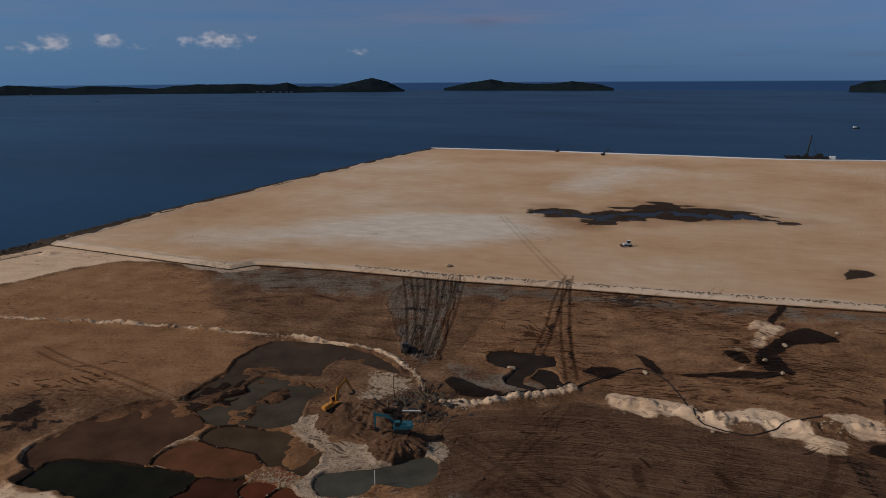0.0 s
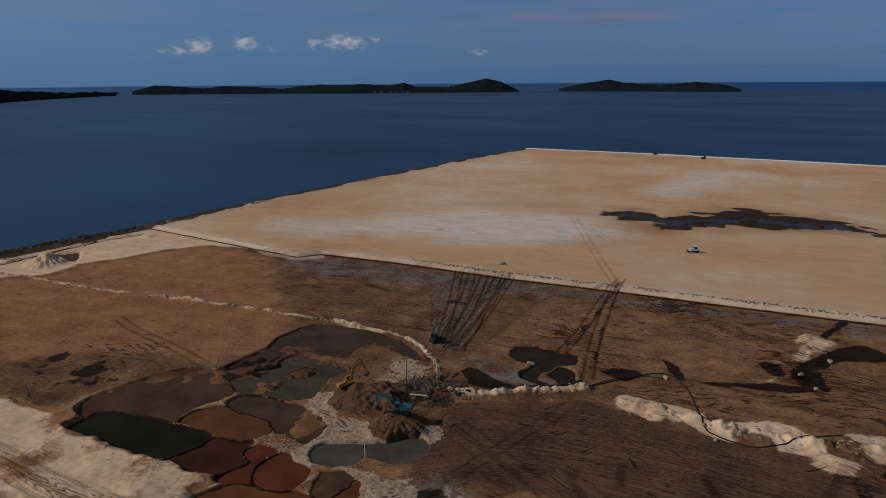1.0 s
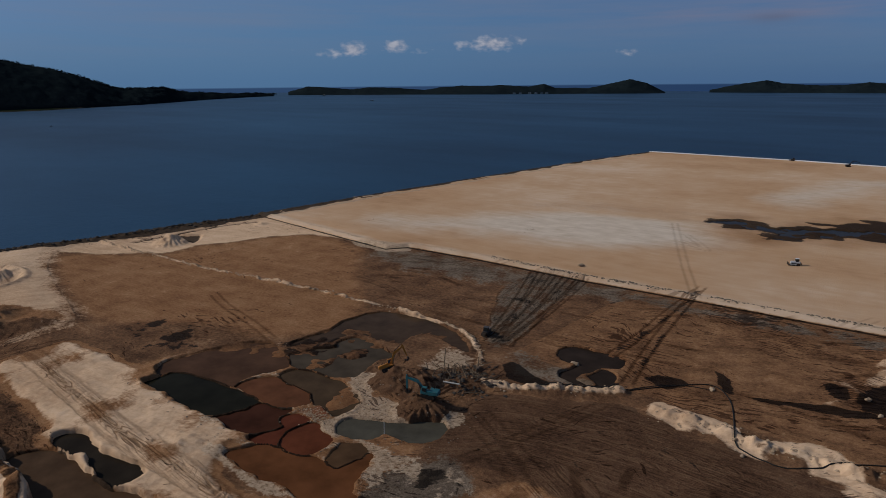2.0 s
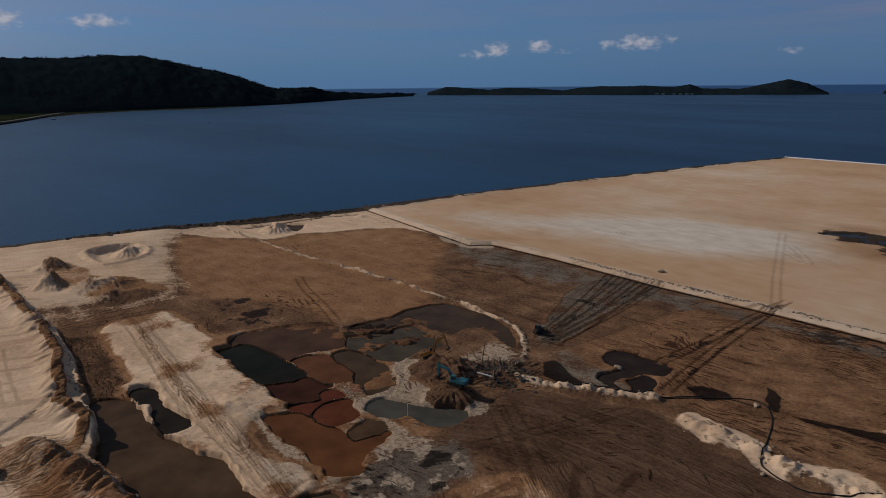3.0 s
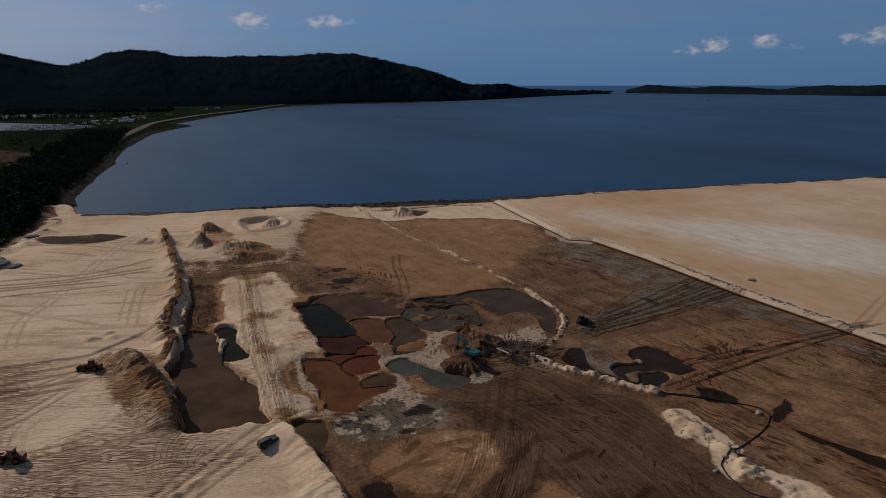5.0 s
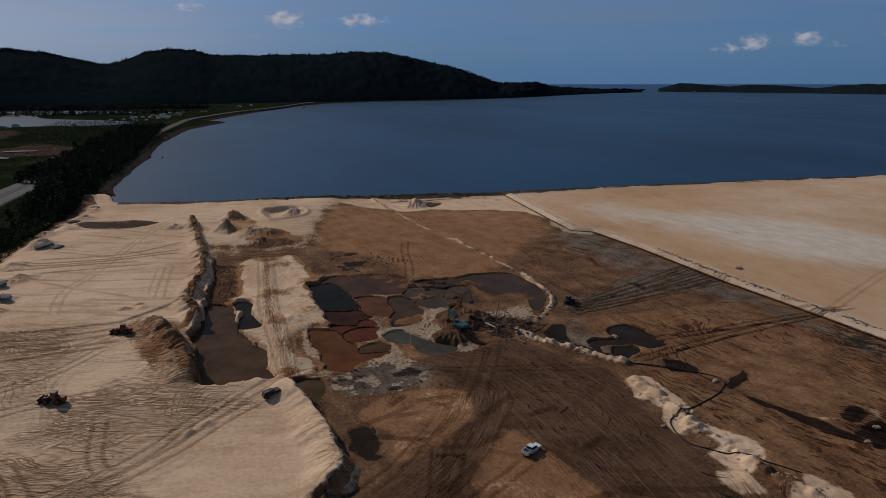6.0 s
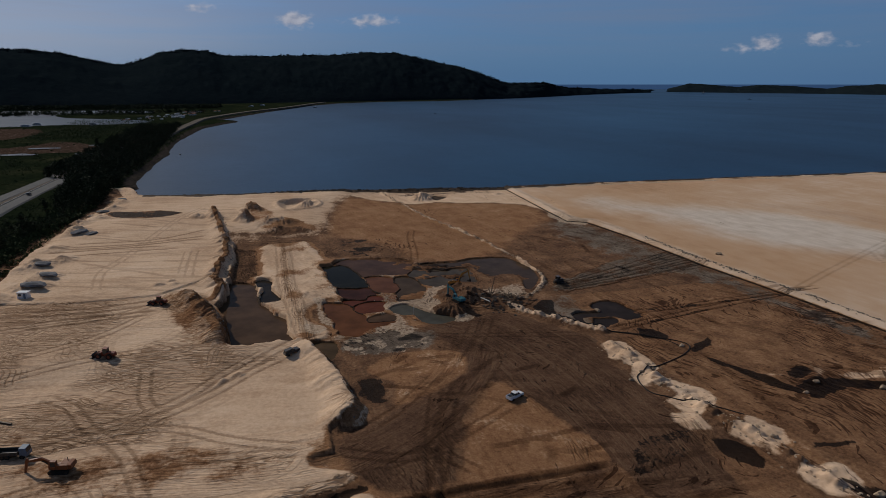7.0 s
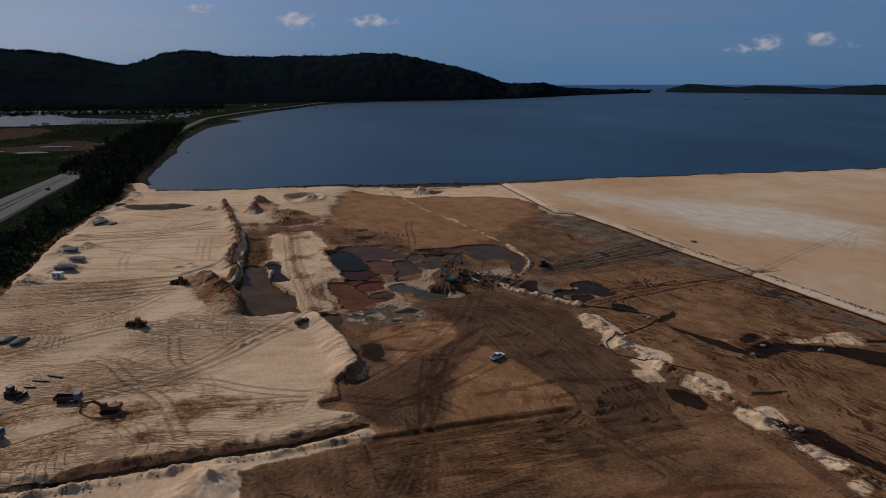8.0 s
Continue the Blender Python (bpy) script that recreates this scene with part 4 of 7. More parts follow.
    for pts, half, begin in ((ROAD_DARK, 20, 0), (ROAD_FAN, 11, 10)):
        c, l, run = exact.line(rounded(pts, False), 26)
        inside = (np.abs(c) < half + 4 * n_mid) & (l > 0.01 + begin) & (l < run)
        u[inside], v[inside] = l[inside] + 2 * n_mid[inside], (c + 1.2 * fbm(x, y, 24, 2, 81))[inside]
        ruts[inside] = (np.clip(0.5 + 2.2 * fbm(x, y, 14, 3, 82), 0.0, 0.9) * smooth(half + 2, half - 6, np.abs(c)) * smooth(begin, 2.4 * begin + 0.1, l) * smooth(run, run - 15, l) * (0.6 if begin else 1.0))[inside]
    band, fan_band = f.outline(rounded(ROAD_BAND), 8), f.outline(rounded(FAN_BAND), 10)
    road_tone = np.maximum(smooth(0.5, -0.5, band) * smooth(66, 44, x), 0.5 * smooth(2.0, -2.5, fan_band + 3.0 * n_mid) * (west > -1))
    ruts = np.maximum(ruts, 0.6 * smooth(0.5, -2.0, band) * smooth(66, 44, x))
    ruts = np.maximum(ruts, 0.6 * smooth(1.0, -2.0, fan_band))
    rng = np.random.RandomState(4)
    paths = [(rounded(p, False), 1.0 if p[0][1] > 160 else 0.72, 0.30) for p in TRACKS] + [(rounded(p, False), 0.42, 0.26) for p in FAINT_TRACKS] + [(rounded(p, False), 0.8, -0.3) for p in SCRAPES_STEP_SHADE] + [(p, 0.55, 0.28) for p in ([(-34, 108), (-31, 121), (-28, 134), (-25, 145), (-23, 156)], [(-50, 128), (-35, 121), (-20, 113), (-8, 105)], [(-46, 131), (-32, 124), (-17, 116)])]
    # first line: shade of the step's drop darkened into the ground colour
    paths += [(STEP, 1.0, -0.42), ([(a + 3.2, c) for a, c in STEP], 0.8, -0.4), ([(a + 7.5, c - 4) for a, c in STEP], 0.5, -0.35)]
    for k in range(70):
        # loops that machines have driven on the near sand
        cx, cy = rng.uniform(-60, 44), rng.uniform(-35, 45)
        a0, sweep, r = rng.uniform(0, 6.3), rng.uniform(0.5, 1.6), rng.uniform(8, 34)
        arc = [(cx + r * math.cos(a0 + sweep * s), cy + r * math.sin(a0 + sweep * s)) for s in np.linspace(0, 1, 9)]
        paths.append((arc, rng.uniform(0.12, 0.34), 0.26))
    for k in range(46):
        cx, cy = rng.uniform(-170, 60), rng.uniform(95, 240)
        a0, ln, bend = rng.uniform(-0.5, 0.7), rng.uniform(12, 45), rng.uniform(-0.5, 0.5)
        arc = [(cx + ln * s * math.cos(a0 + bend * s), cy + ln * s * math.sin(a0 + bend * s)) for s in np.linspace(0, 1, 7)]
        paths.append((arc, rng.uniform(0.2, 0.5), 0.26))
    for k in range(60):
        # long single scrapes on the western sand
        cx, cy = rng.uniform(-262, -95), rng.uniform(-42, 26)
        a0, ln, bend = radians(rng.uniform(58, 76)), rng.uniform(12, 46), rng.uniform(-0.25, 0.25)
        arc = [(cx + ln * q * math.cos(a0 + bend * q), cy + ln * q * math.sin(a0 + bend * q)) for q in np.linspace(0, 1, 6)]
        paths.append((arc, rng.uniform(0.2, 0.5), -0.34))
    for count, x0, x1, y0, y1, a_lo, a_hi, l_lo, l_hi in ((46, 48, 92, 70, 128, 90, 101, 8, 42), (80, -60, 85, 172, 246, -15, 62, 5, 24), (26, -168, -70, 170, 226, -10, 50, 5, 20), (34, -20, 44, 80, 128, 60, 150, 8, 30)):
        # scrapes left by blades on the mud
        for k in range(count):
            cx, cy = rng.uniform(x0, x1), rng.uniform(y0, y1)
            a0, ln, bend = radians(rng.uniform(a_lo, a_hi)), rng.uniform(l_lo, l_hi), rng.uniform(-0.2, 0.2)
            arc = [(cx + ln * q * math.cos(a0 + bend * q), cy + ln * q * math.sin(a0 + bend * q)) for q in np.linspace(0, 1, 5)]
            paths.append((arc, rng.uniform(0.3, 0.85), -rng.uniform(0.22, 0.42)))
    for pts, deep, half in paths:
        k = exact.near(pts, 4)
        c, l, run = Field(x[k], y[k]).line(pts, 99, 50)
        fade = smooth(0, 4, l) * smooth(0, 4, run - l)
        for off in ((-1.05, 1.05) if half > 0 else (0.0,)):
            g = np.exp(-((c - off) / abs(half)) ** 2) * fade
            track[k] = np.maximum(track[k], g * deep)
            z[k] += -0.13 * g * deep + 0.05 * deep * np.exp(-((c - off * 1.45) / 0.3) ** 2) * fade
    z -= 0.9 * np.exp(-(f.line(rounded(CHANNEL, False), 8)[0] / 1.1) ** 2)
    # shore and outer rim
    land = exact.outline(LAND, 60)
    land = land + 1.5 * n_mid + 0.8 * n_small
    z += np.where(x < -250, 0.5 * np.exp(-((land + 5.0) / 2.6) ** 2) * np.clip(0.5 + 1.2 * n_mid + 3.0 * n_small, 0, 1.4), 0)
    z = np.where(land > -7, z * smooth(1.5, -3.0, land) + (-5.0) * smooth(-3.5, 7.0, land), z)
    rim = np.minimum(np.minimum(x + 384, 429 - x), np.minimum(y + 77, 99))
    z -= 5 * smooth(12, 0, rim)
    # colour fields
    edge_strip = np.abs(land + 3.5) < 9
    sand = np.maximum.reduce([np.clip(0.5 - west / (4 + 26 * smooth(-178, -195, x)), 0, 1), np.clip(0.5 - track_sand / 5, 0, 1) * np.clip(0.8 + 1.3 * fbm(x, y, 14, 3, 95), 0.25, 1), np.clip(0.5 - east / 3, 0, 1), np.exp(-(f.line(rounded(DYKE, False))[0] / 1.3) ** 2) * np.clip(0.62 + 1.2 * n_mid, 0, 0.8),
                              np.exp(-(f.line(rounded(BUND_PIPE, False))[0] / 2.2) ** 2) * 0.7, np.exp(-((np.abs(exact.line(rounded(DITCH_SOUTH, False))[0]) / 3.2) ** 2)) * 0.9])
    shore_sand = np.clip(smooth(-14, -9, land) * smooth(2, -2, land), 0, 1) * (y < 260)
    sand = np.maximum.reduce([sand, shore_sand * 0.8, soft(SHORE_SAND, 9) * 0.95])
    tan = np.maximum.reduce([soft(TAN_FIELD, 22), soft(TAN_CAR, 4) * 0.85, soft(TAN_EAST, 25) * 0.56, np.where((x > -60) & (y > 165), 0.56, 0.4) * np.ones(x.shape)])
    tan = np.where((x > 48) & (y > 70) & (y < 161), 0.50 + 0.8 * fbm(x, y, 20, 3, 93), tan)
    tan = tan * (1 - road_tone) - 0.25 * road_tone
    fan_lobe = soft(TAN_DELTA, 3)
    tan = np.maximum(tan, fan_lobe * np.clip(0.8 + 0.7 * fbm(x, y, 16, 3, 87), 0.3, 1.0))
    road_tone = road_tone * (1 - 0.8 * fan_lobe)
    grey = np.maximum.reduce([soft(GREY_STRIP, 18) * 0.64, soft(GREY_POOLS, 8) * 0.52, soft(GREY_SOUTH, 6) * 0.8, soft(DOZED, 4) * 0.62])
    wet = np.maximum.reduce([soft(p, 4) * k for p, k in ((WET_BAND, 0.2), (WET_HEAPS, 0.3), (PIT_SHORE, 0.7), (STAIN_SPUR, 0.7), (STAIN_F, 0.95), (DOZED, 0.42), (STAIN_N, 0.6), *((p, 1.0) for p in STAINS))])
    wet = np.maximum.reduce([wet] + [blotch(p, 5) * k for p, k in ((STAIN_D, 0.9), (STAIN_E, 1.0), (STAIN_G, 0.34), (STAIN_K, 0.8), (STAIN_L, 0.45), (STAIN_M, 0.6))])
    mottle = np.clip(0.45 + 1.3 * fbm(x, y, 5, 4, 103), 0, 0.7)
    wet = np.maximum(wet, np.maximum(soft(WET_INNER, 8), soft(WET_FIELD, 12)) * mottle)
    shape = torn.outline(rounded(STAIN_FAR), 60)
    wet = np.maximum(wet, np.clip(0.50 - shape / 14 + 1.8 * fbm(x / 3.5, y, 9, 4, 104), 0, 0.95) * smooth(26, 6, shape))
    damp = np.maximum.reduce([np.clip(0.85 - shape / 34, 0, 1) * np.clip(0.75 + 1.4 * fbm(x, y, 30, 3, 101), 0, 1), 0.45 * soft(ORANGE_FAR, 45), soft(STAIN_SPUR, 14) * 0.7])
    damp = np.maximum(damp, 0.55 * np.maximum.reduce([soft(p, 9) for p in STAINS]))
    damp = np.maximum(damp, 0.5 * np.exp(-np.clip(first, 0, 9) / 0.7) * (plat > 0))
    for band in ([(-37, 183), (-38, 216), (-41, 258)], [(-24, 166), (-32, 207), (-40, 255)]):
        wet = np.maximum(wet, np.exp(-(f.line(rounded(band, False))[0] / 2.0) ** 2) * 0.5)
    wet = np.maximum(wet, 0.34 * road_tone)
    wet = np.maximum(wet, soft(GREY_POOLS, 3) * np.clip(0.35 + 2.6 * fbm(x, y, 9, 2, 97), 0.1, 0.95))
    wet = np.maximum(wet, np.exp(-(f.line(rounded(CHANNEL, False), 8)[0] / 1.3) ** 2) * 0.85)
    wet = np.maximum(wet, soft(GREY_SOUTH, 4) * np.clip(0.36 + 1.2 * fbm(x, y, 5, 4, 98), 0, 0.6))
    bc = f.line(rounded(DITCH_BED, False), 8)[0]
    wet = np.maximum(wet, np.exp(-(bc / 1.6) ** 2) * 0.8)
    wet = np.maximum(wet, smooth(0.3, -0.6, first) * 0.8 * (1 - 0.7 * smooth(0.45, 0.75, shoal)))
    dark_shore = smooth(0.0, 2.5, land + 2.0 * n_mid + 9.0 + 4.5 * smooth(130, 165, y) * smooth(320, 250, y) + 9.0 * fbm(x, y, 16, 3, 86)) * np.clip(1.0 + 1.2 * fbm(x, y, 7, 2, 96), 0.5, 1.2) * (x < -250) * (y > -20) * np.where(y > 230, 0.85, 1.0)
    wet = np.maximum(wet, dark_shore * 1.25)
    red = np.maximum.reduce([soft(ROCKY, 2) * 0.6, soft(STAIN_D, 8) * 0.75, soft(RED_SOUTH, 12) * 0.42])
    pale = np.maximum.reduce([soft(PALE_MID, 3) * 1.5, soft(PALE_LOBE, 2), soft(PALE_ARC, 7) * 0.62, np.maximum.reduce([soft(p, 3) for p in PALE_BANKS]) * 0.78, soft(GREY_SOUTH, 5) * np.clip(0.42 + 1.9 * fbm(x, y, 3, 3, 99), 0, 0.85), soft(PALE_CORNER, 6) * 1.4, pale_lip * 0.36 * (plat > 0)] )
    strip = np.exp(-((ew - 3.5) / 2.6) ** 2) * (plat < 4) * 0.62
    pale = np.maximum(pale, strip * np.clip(0.8 + n_mid * 2, 0, 1))
    wet = np.maximum(wet, np.exp(-((ew + 1.0) / 0.8) ** 2) * 0.8)
    crust = soft(POND_GROUND, 10) * (plat > 0)
    pale = np.maximum(pale, crust * np.clip(0.28 + 1.5 * fbm(x, y, 10, 3, 91), 0, 0.75) * (1 - hollow))
    tan = np.maximum(tan, crust * 0.75)
    foam = np.exp(-((land + 4.5) / 3.5) ** 2) * (y > 690) + 0.7 * np.exp(-((land + 14) / 3) ** 2) * (x < -250) * (y > 230) * (y < 690)
    pale = np.maximum(pale, foam)
    rim_band = (x < -250) * (y > 225) * smooth(600, 430, y) * np.clip(0.6 + 2.0 * n_mid, 0, 1)
    pale = np.maximum(pale, 0.9 * np.exp(-((land + 6.0) / 1.1) ** 2) * rim_band)
    wet = np.maximum(wet, 0.95 * np.exp(-((land + 9.0) / 1.2) ** 2) * rim_band)
    plain = np.clip(0.5 - (plat - 0.2) / 1.8, 0, 1)
    swath = np.where(plat < 0, np.maximum.reduce([soft(PALE_FAR, 60) * 1.15, soft(PALE_BACK, 60) * 0.8, 0.5 * smooth(-14, -4, plat)]) - 0.8 * soft(ORANGE_FAR, 40), road_tone)
    blot = np.full(x.shape, 0.35)
    blot[plat < 0], blot[west < 0], blot[track_sand < 0] = 0.0, 0.0, 0.05
    for p, k, w_ in ((TAN_FIELD, 0.3, 10), (TAN_CAR, 0.15, 4), (TAN_EAST, 0.6, 20), (GREY_STRIP, 0.28, 14)):
        blot += (k - blot) * soft(p, w_)
    blot = np.where((x > -60) & (y > 165) & (plat > 0), np.maximum(blot, 0.55), blot)
    blot += 0.15 * smooth(40, 0, np.hypot(x + 95, y - 118)) * (plat > 0)
    cb = f.line(rounded(BUND_MAIN + BUND_MOUND[1:], False), 12)[0]
    crest = smooth(-3.0, -1.6, cb) * smooth(0.9, 0.2, cb) * np.clip(0.8 + 1.5 * n_mid, 0, 1)
    cb = f.line(rounded(BUND_CAR, False), 12)[0]
    crest = np.maximum(crest, smooth(0.2, 0.9, cb) * smooth(3.0, 2.0, cb) * 0.8)
    sand = sand * (1 - 0.9 * crest)
    tan = np.maximum(tan, crest * 0.52)
    ruts = np.maximum(ruts, crest * 0.95)
    mound = smooth(12, 6, np.abs(f.line(rounded(BUND_MOUND, False), 16)[0] + 1.5))
    sand = sand * (1 - 0.5 * mound)
    tan = np.maximum(tan, mound * 0.9)
    ruts = np.maximum(ruts, mound)
    fan = smooth(11, 4, np.abs(exact.line(rounded(ROAD_FAN, False), 26)[0])) * np.clip(0.6 + 2 * n_mid, 0, 1)
    sand = np.where(west < 0, sand - 0.42 * fan, sand)
    tan = np.where(west < 0, np.maximum(tan, 0.7), tan)
    south = f.outline(rounded(SAND_SOUTH, steps=2), 20)
    sand = np.maximum(sand, np.clip(0.5 - south / 3, 0, 1))
    lumps = np.maximum.reduce([soft(p, 4) for p in PALE_LUMPS])
    z += lumps * (0.5 + 3.0 * np.clip(n_mid, -0.1, 0.5))
    sand = np.maximum(sand, lumps * 0.62)
    drive = np.exp(-(f.line(rounded(DRIVE, False))[0] / 3.4) ** 2)
    sand = sand - 0.22 * drive * np.clip(0.85 + 0.7 * n_mid, 0, 1) * (track_sand < 3)
    tan = np.maximum(tan, 0.8 * (track_sand < 2))
    ruts = np.maximum(ruts, drive * 0.7)
    turn_drive = (drive > 0.3)
    u[turn_drive], v[turn_drive] = x[turn_drive], y[turn_drive] + n_mid[turn_drive]
    sand = np.maximum(sand, 0.36 * np.maximum(fan_lobe, soft(TAN_CAR, 5) * (1 - road_tone)) * np.clip(0.9 + 0.8 * n_mid, 0, 1.1))
    east_gap = np.clip(0.62 + 2.6 * fbm(x, y, 9, 3, 71), 0.1, 0.95)
    sand = np.where(east < 2, sand * east_gap, sand)
    heap = np.zeros(x.shape)
    for cx, cy, r, h in CONES[22:26]:
        heap = np.maximum(heap, smooth(1.12, 0.95, np.hypot(f.x - cx, f.y - cy) / r))
    sand, pale, grey = sand * (1 - heap), pale * (1 - heap), grey * (1 - heap)
    tan = tan * (1 - heap) - 0.1 * heap
    sand = np.maximum(sand, (plat < 0) * 0.35)
    tan = np.where(plat < 0, 1.0, tan)
    churned = soft(CHURN, 12) * np.clip(0.66 + 1.8 * fbm(x, y, 12, 4, 88), 0, 1) + 0.7 * soft(CHURN_WEST, 10) * np.clip(0.5 + 1.6 * fbm(x, y, 9, 4, 89), 0, 1)
    sand = sand * (1 - 0.5 * np.clip(churned, 0, 1))
    ruts = np.maximum(ruts, 0.8 * churned)
    sand = sand * (1 - 0.62 * soft(WET_HEAPS, 6) * np.clip(0.9 + 1.6 * n_mid, 0, 1))
    sand = np.maximum(sand, 0.42 * soft(WET_BAND, 6))
    sand = np.maximum(sand, 0.30 * soft(TAN_FIELD, 24) * smooth(-150, -200, x))
    reeds = soft(REEDS, 3)
    sand = sand * (1 - reeds) * (1 - 0.85 * soft(STAIN_N, 4))
    ob = new("ground", grid_mesh("ground", gx, gy, x, y, z, (("flow_u", u), ("flow_v", v), ("ruts", ruts), ("blot", blot), ("track", track), ("sand", sand), ("plain", plain), ("tan", tan), ("grey", grey), ("wet", wet), ("red", red), ("pale", pale), ("swath", swath), ("damp", damp))))
    ob.data.materials.append(M_GROUND)
    return tagged(ob, "reclaimed sand and mud ground cut by ruts, bunds and ponds", "ground", kind="structure"), gx, gy, z.reshape(len(gy), len(gx)), np.where(dug > -0.5, owner, -1).reshape(len(gy), len(gx))


ground, GRID_X, GRID_Y, GRID_Z, GRID_POND = build_ground()


def level(x, y):
    """Height of the ground under a plan point."""
    i, j = min(max(int(np.searchsorted(GRID_X, x)) - 1, 0), len(GRID_X) - 2), min(max(int(np.searchsorted(GRID_Y, y)) - 1, 0), len(GRID_Y) - 2)
    a, c = (x - GRID_X[i]) / (GRID_X[i + 1] - GRID_X[i]), (y - GRID_Y[j]) / (GRID_Y[j + 1] - GRID_Y[j])
    return float((GRID_Z[j, i] * (1 - a) + GRID_Z[j, i + 1] * a) * (1 - c) + (GRID_Z[j + 1, i] * (1 - a) + GRID_Z[j + 1, i + 1] * a) * c)


# ---- water ----
def build_sea():
    bm = bmesh.new()
    rings = [60, 300, 700, 1200, 1800, 2500, 3300, 4200, 4985]
    centre = bm.verts.new((70, 40, -1.6))
    last = None
    for r in rings:
        ring = [bm.verts.new((70 + r * math.cos(a * math.tau / 96), 40 + r * math.sin(a * math.tau / 96), -1.6)) for a in range(96)]
        for k in range(96):
            if last is None:
                bm.faces.new((centre, ring[k], ring[(k + 1) % 96]))
            else:
                bm.faces.new((last[k], ring[k], ring[(k + 1) % 96], last[(k + 1) % 96]))
        last = ring
    mesh = bpy.data.meshes.new("sea")
    bm.to_mesh(mesh)
    mesh.materials.append(M_SEA)
    return tagged(new("sea", mesh), "calm dark blue sea with faint lighter bands", "sea", kind="structure")


build_sea()


def build_pond(name, number, colour):
    """The water surface over the dug cells of one pond."""
    rows, cols = np.nonzero(GRID_POND == number)
    have = {}
    verts, faces = [], []
    def corner(j, i):
        if (j, i) not in have:
            have[(j, i)] = len(verts)
            verts.append((GRID_X[i], GRID_Y[j], 0.55 if name == "stain_pond" else -0.42))
        return have[(j, i)]
    for j, i in zip(rows.tolist(), cols.tolist()):
        faces.append((corner(j, i), corner(j, i + 1), corner(j + 1, i + 1), corner(j + 1, i)))
    mesh = bpy.data.meshes.new(name)
    mesh.from_pydata(verts, [], faces)
    mesh.materials.append(pond_material(name + "_water", colour))
    return new(name, mesh)


POND_WORDS = {"long_pond": "long murky brown settling pond beside a sand bund", "twin_pond": "dark still pool in pale sand", "green_pond": "blackish green still pond in the mud", "rust_pond": "dark rust-coloured pond",
              "upper_pond": "shallow dull brown pond with ragged banks", "brown_pond": "reddish brown settling pond", "olive_pond": "olive brown pond with a pale lip", "small_red_pond": "narrow deep red pond",
              "red_pond": "deep red settling pond", "orange_pond": "large orange-brown settling pond", "clay_pond": "shallow clay-coloured pond", "grey_pond": "grey-green pool below a pale bank",
              "arc_pond": "dark pond curving along a sandbag dyke", "basin_pond": "shallow grey-brown pool over silt", "corner_pond": "small brown pond at the foot of a bund", "drain_pond": "black puddle on grey mud", "spill_pond": "dark puddle beside a churned track",
              "stain_pond": "long black rain pool on the sand field"}
for number, (key, (plan, colour)) in enumerate(POND_PLANS.items()):
    tagged(build_pond(key, number, colour), POND_WORDS[key], "pond", kind="structure")


# ---- distance: hills, islands, coast ----
def polar_hill(name, profile, near, far, base, seed, rough, mat, cx=130.0, cy=63.0, eye=80.0, steps=260, rings=34, ridge=0.62, cut=False):
    """Land seen from afar: a profile of (azimuth, elevation) rises from the near shore to a ridge and falls behind it."""
    az = np.array([p[0] for p in profile])
    el = np.array([p[1] for p in profile])
    ga, gr = np.linspace(az[0], az[-1], steps), np.linspace(0, 1, rings)
    a, r = [q.ravel() for q in np.meshgrid(ga, gr)]
    lo, hi = np.interp(a, *near), np.interp(a, *far)
    dist = lo + (hi - lo) * r
    x, y = cx + dist * np.cos(np.radians(a)), cy + dist * np.sin(np.radians(a))
    top = eye + (lo + (hi - lo) * ridge) * np.tan(np.radians(np.interp(a, az, el))) - base
    k = np.where(r < ridge, r / ridge, (1 - r) / (1 - ridge))
    shape = np.sin(np.clip(k, 0, 1) * math.pi / 2) ** 0.9
    gully = 1 + 0.35 * fbm(x, y, (hi - lo).mean() * 0.25, 4, seed) * np.sin(np.clip(k, 0, 1) * math.pi)
    z = base + np.maximum(top, 1) * shape * gully + rough * fbm(x, y, 26, 3, seed + 3) * smooth(0.02, 0.2, k) - 3 * (k < 0.01)
    mesh = grid_mesh(name, ga, gr, x, y, z)
    mesh.flip_normals()
    mesh.materials.append(mat)
    return new(name, mesh), x, y, z, k


HEAD = [(147.5, -1.0), (150.9, -0.98), (153.7, -0.9), (155.3, -0.74), (156.0, -0.47), (157.9, -0.52), (159.1, -0.6), (160.7, -0.08), (163.1, 0.69), (166.0, 1.28), (168.3, 1.72), (170.6, 1.85), (174.8, 1.62), (179.2, 1.55), (182.6, 1.55), (183.7, 1.92), (185.5, 1.98), (187.1, 1.79), (188.8, 1.1), (190.0, 0.78), (191.4, 1.0), (193.2, 1.45), (194.9, 1.74), (196.6, 1.84), (202, 2.0), (215, 1.2)]
HEAD_NEAR = ([147.5, 151, 155, 158, 162, 168, 175, 181, 190, 215], [3900, 3500, 3000, 2700, 2480, 2330, 2180, 2120, 2050, 2000])
HEAD_FAR = ([147.5, 153, 156, 160, 166, 175, 190, 215], [4050, 3700, 3350, 3300, 3700, 3900, 4000, 4000])
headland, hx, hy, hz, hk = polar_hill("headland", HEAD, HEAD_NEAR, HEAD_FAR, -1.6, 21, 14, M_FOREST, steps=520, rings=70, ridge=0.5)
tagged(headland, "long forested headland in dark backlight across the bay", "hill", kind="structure")
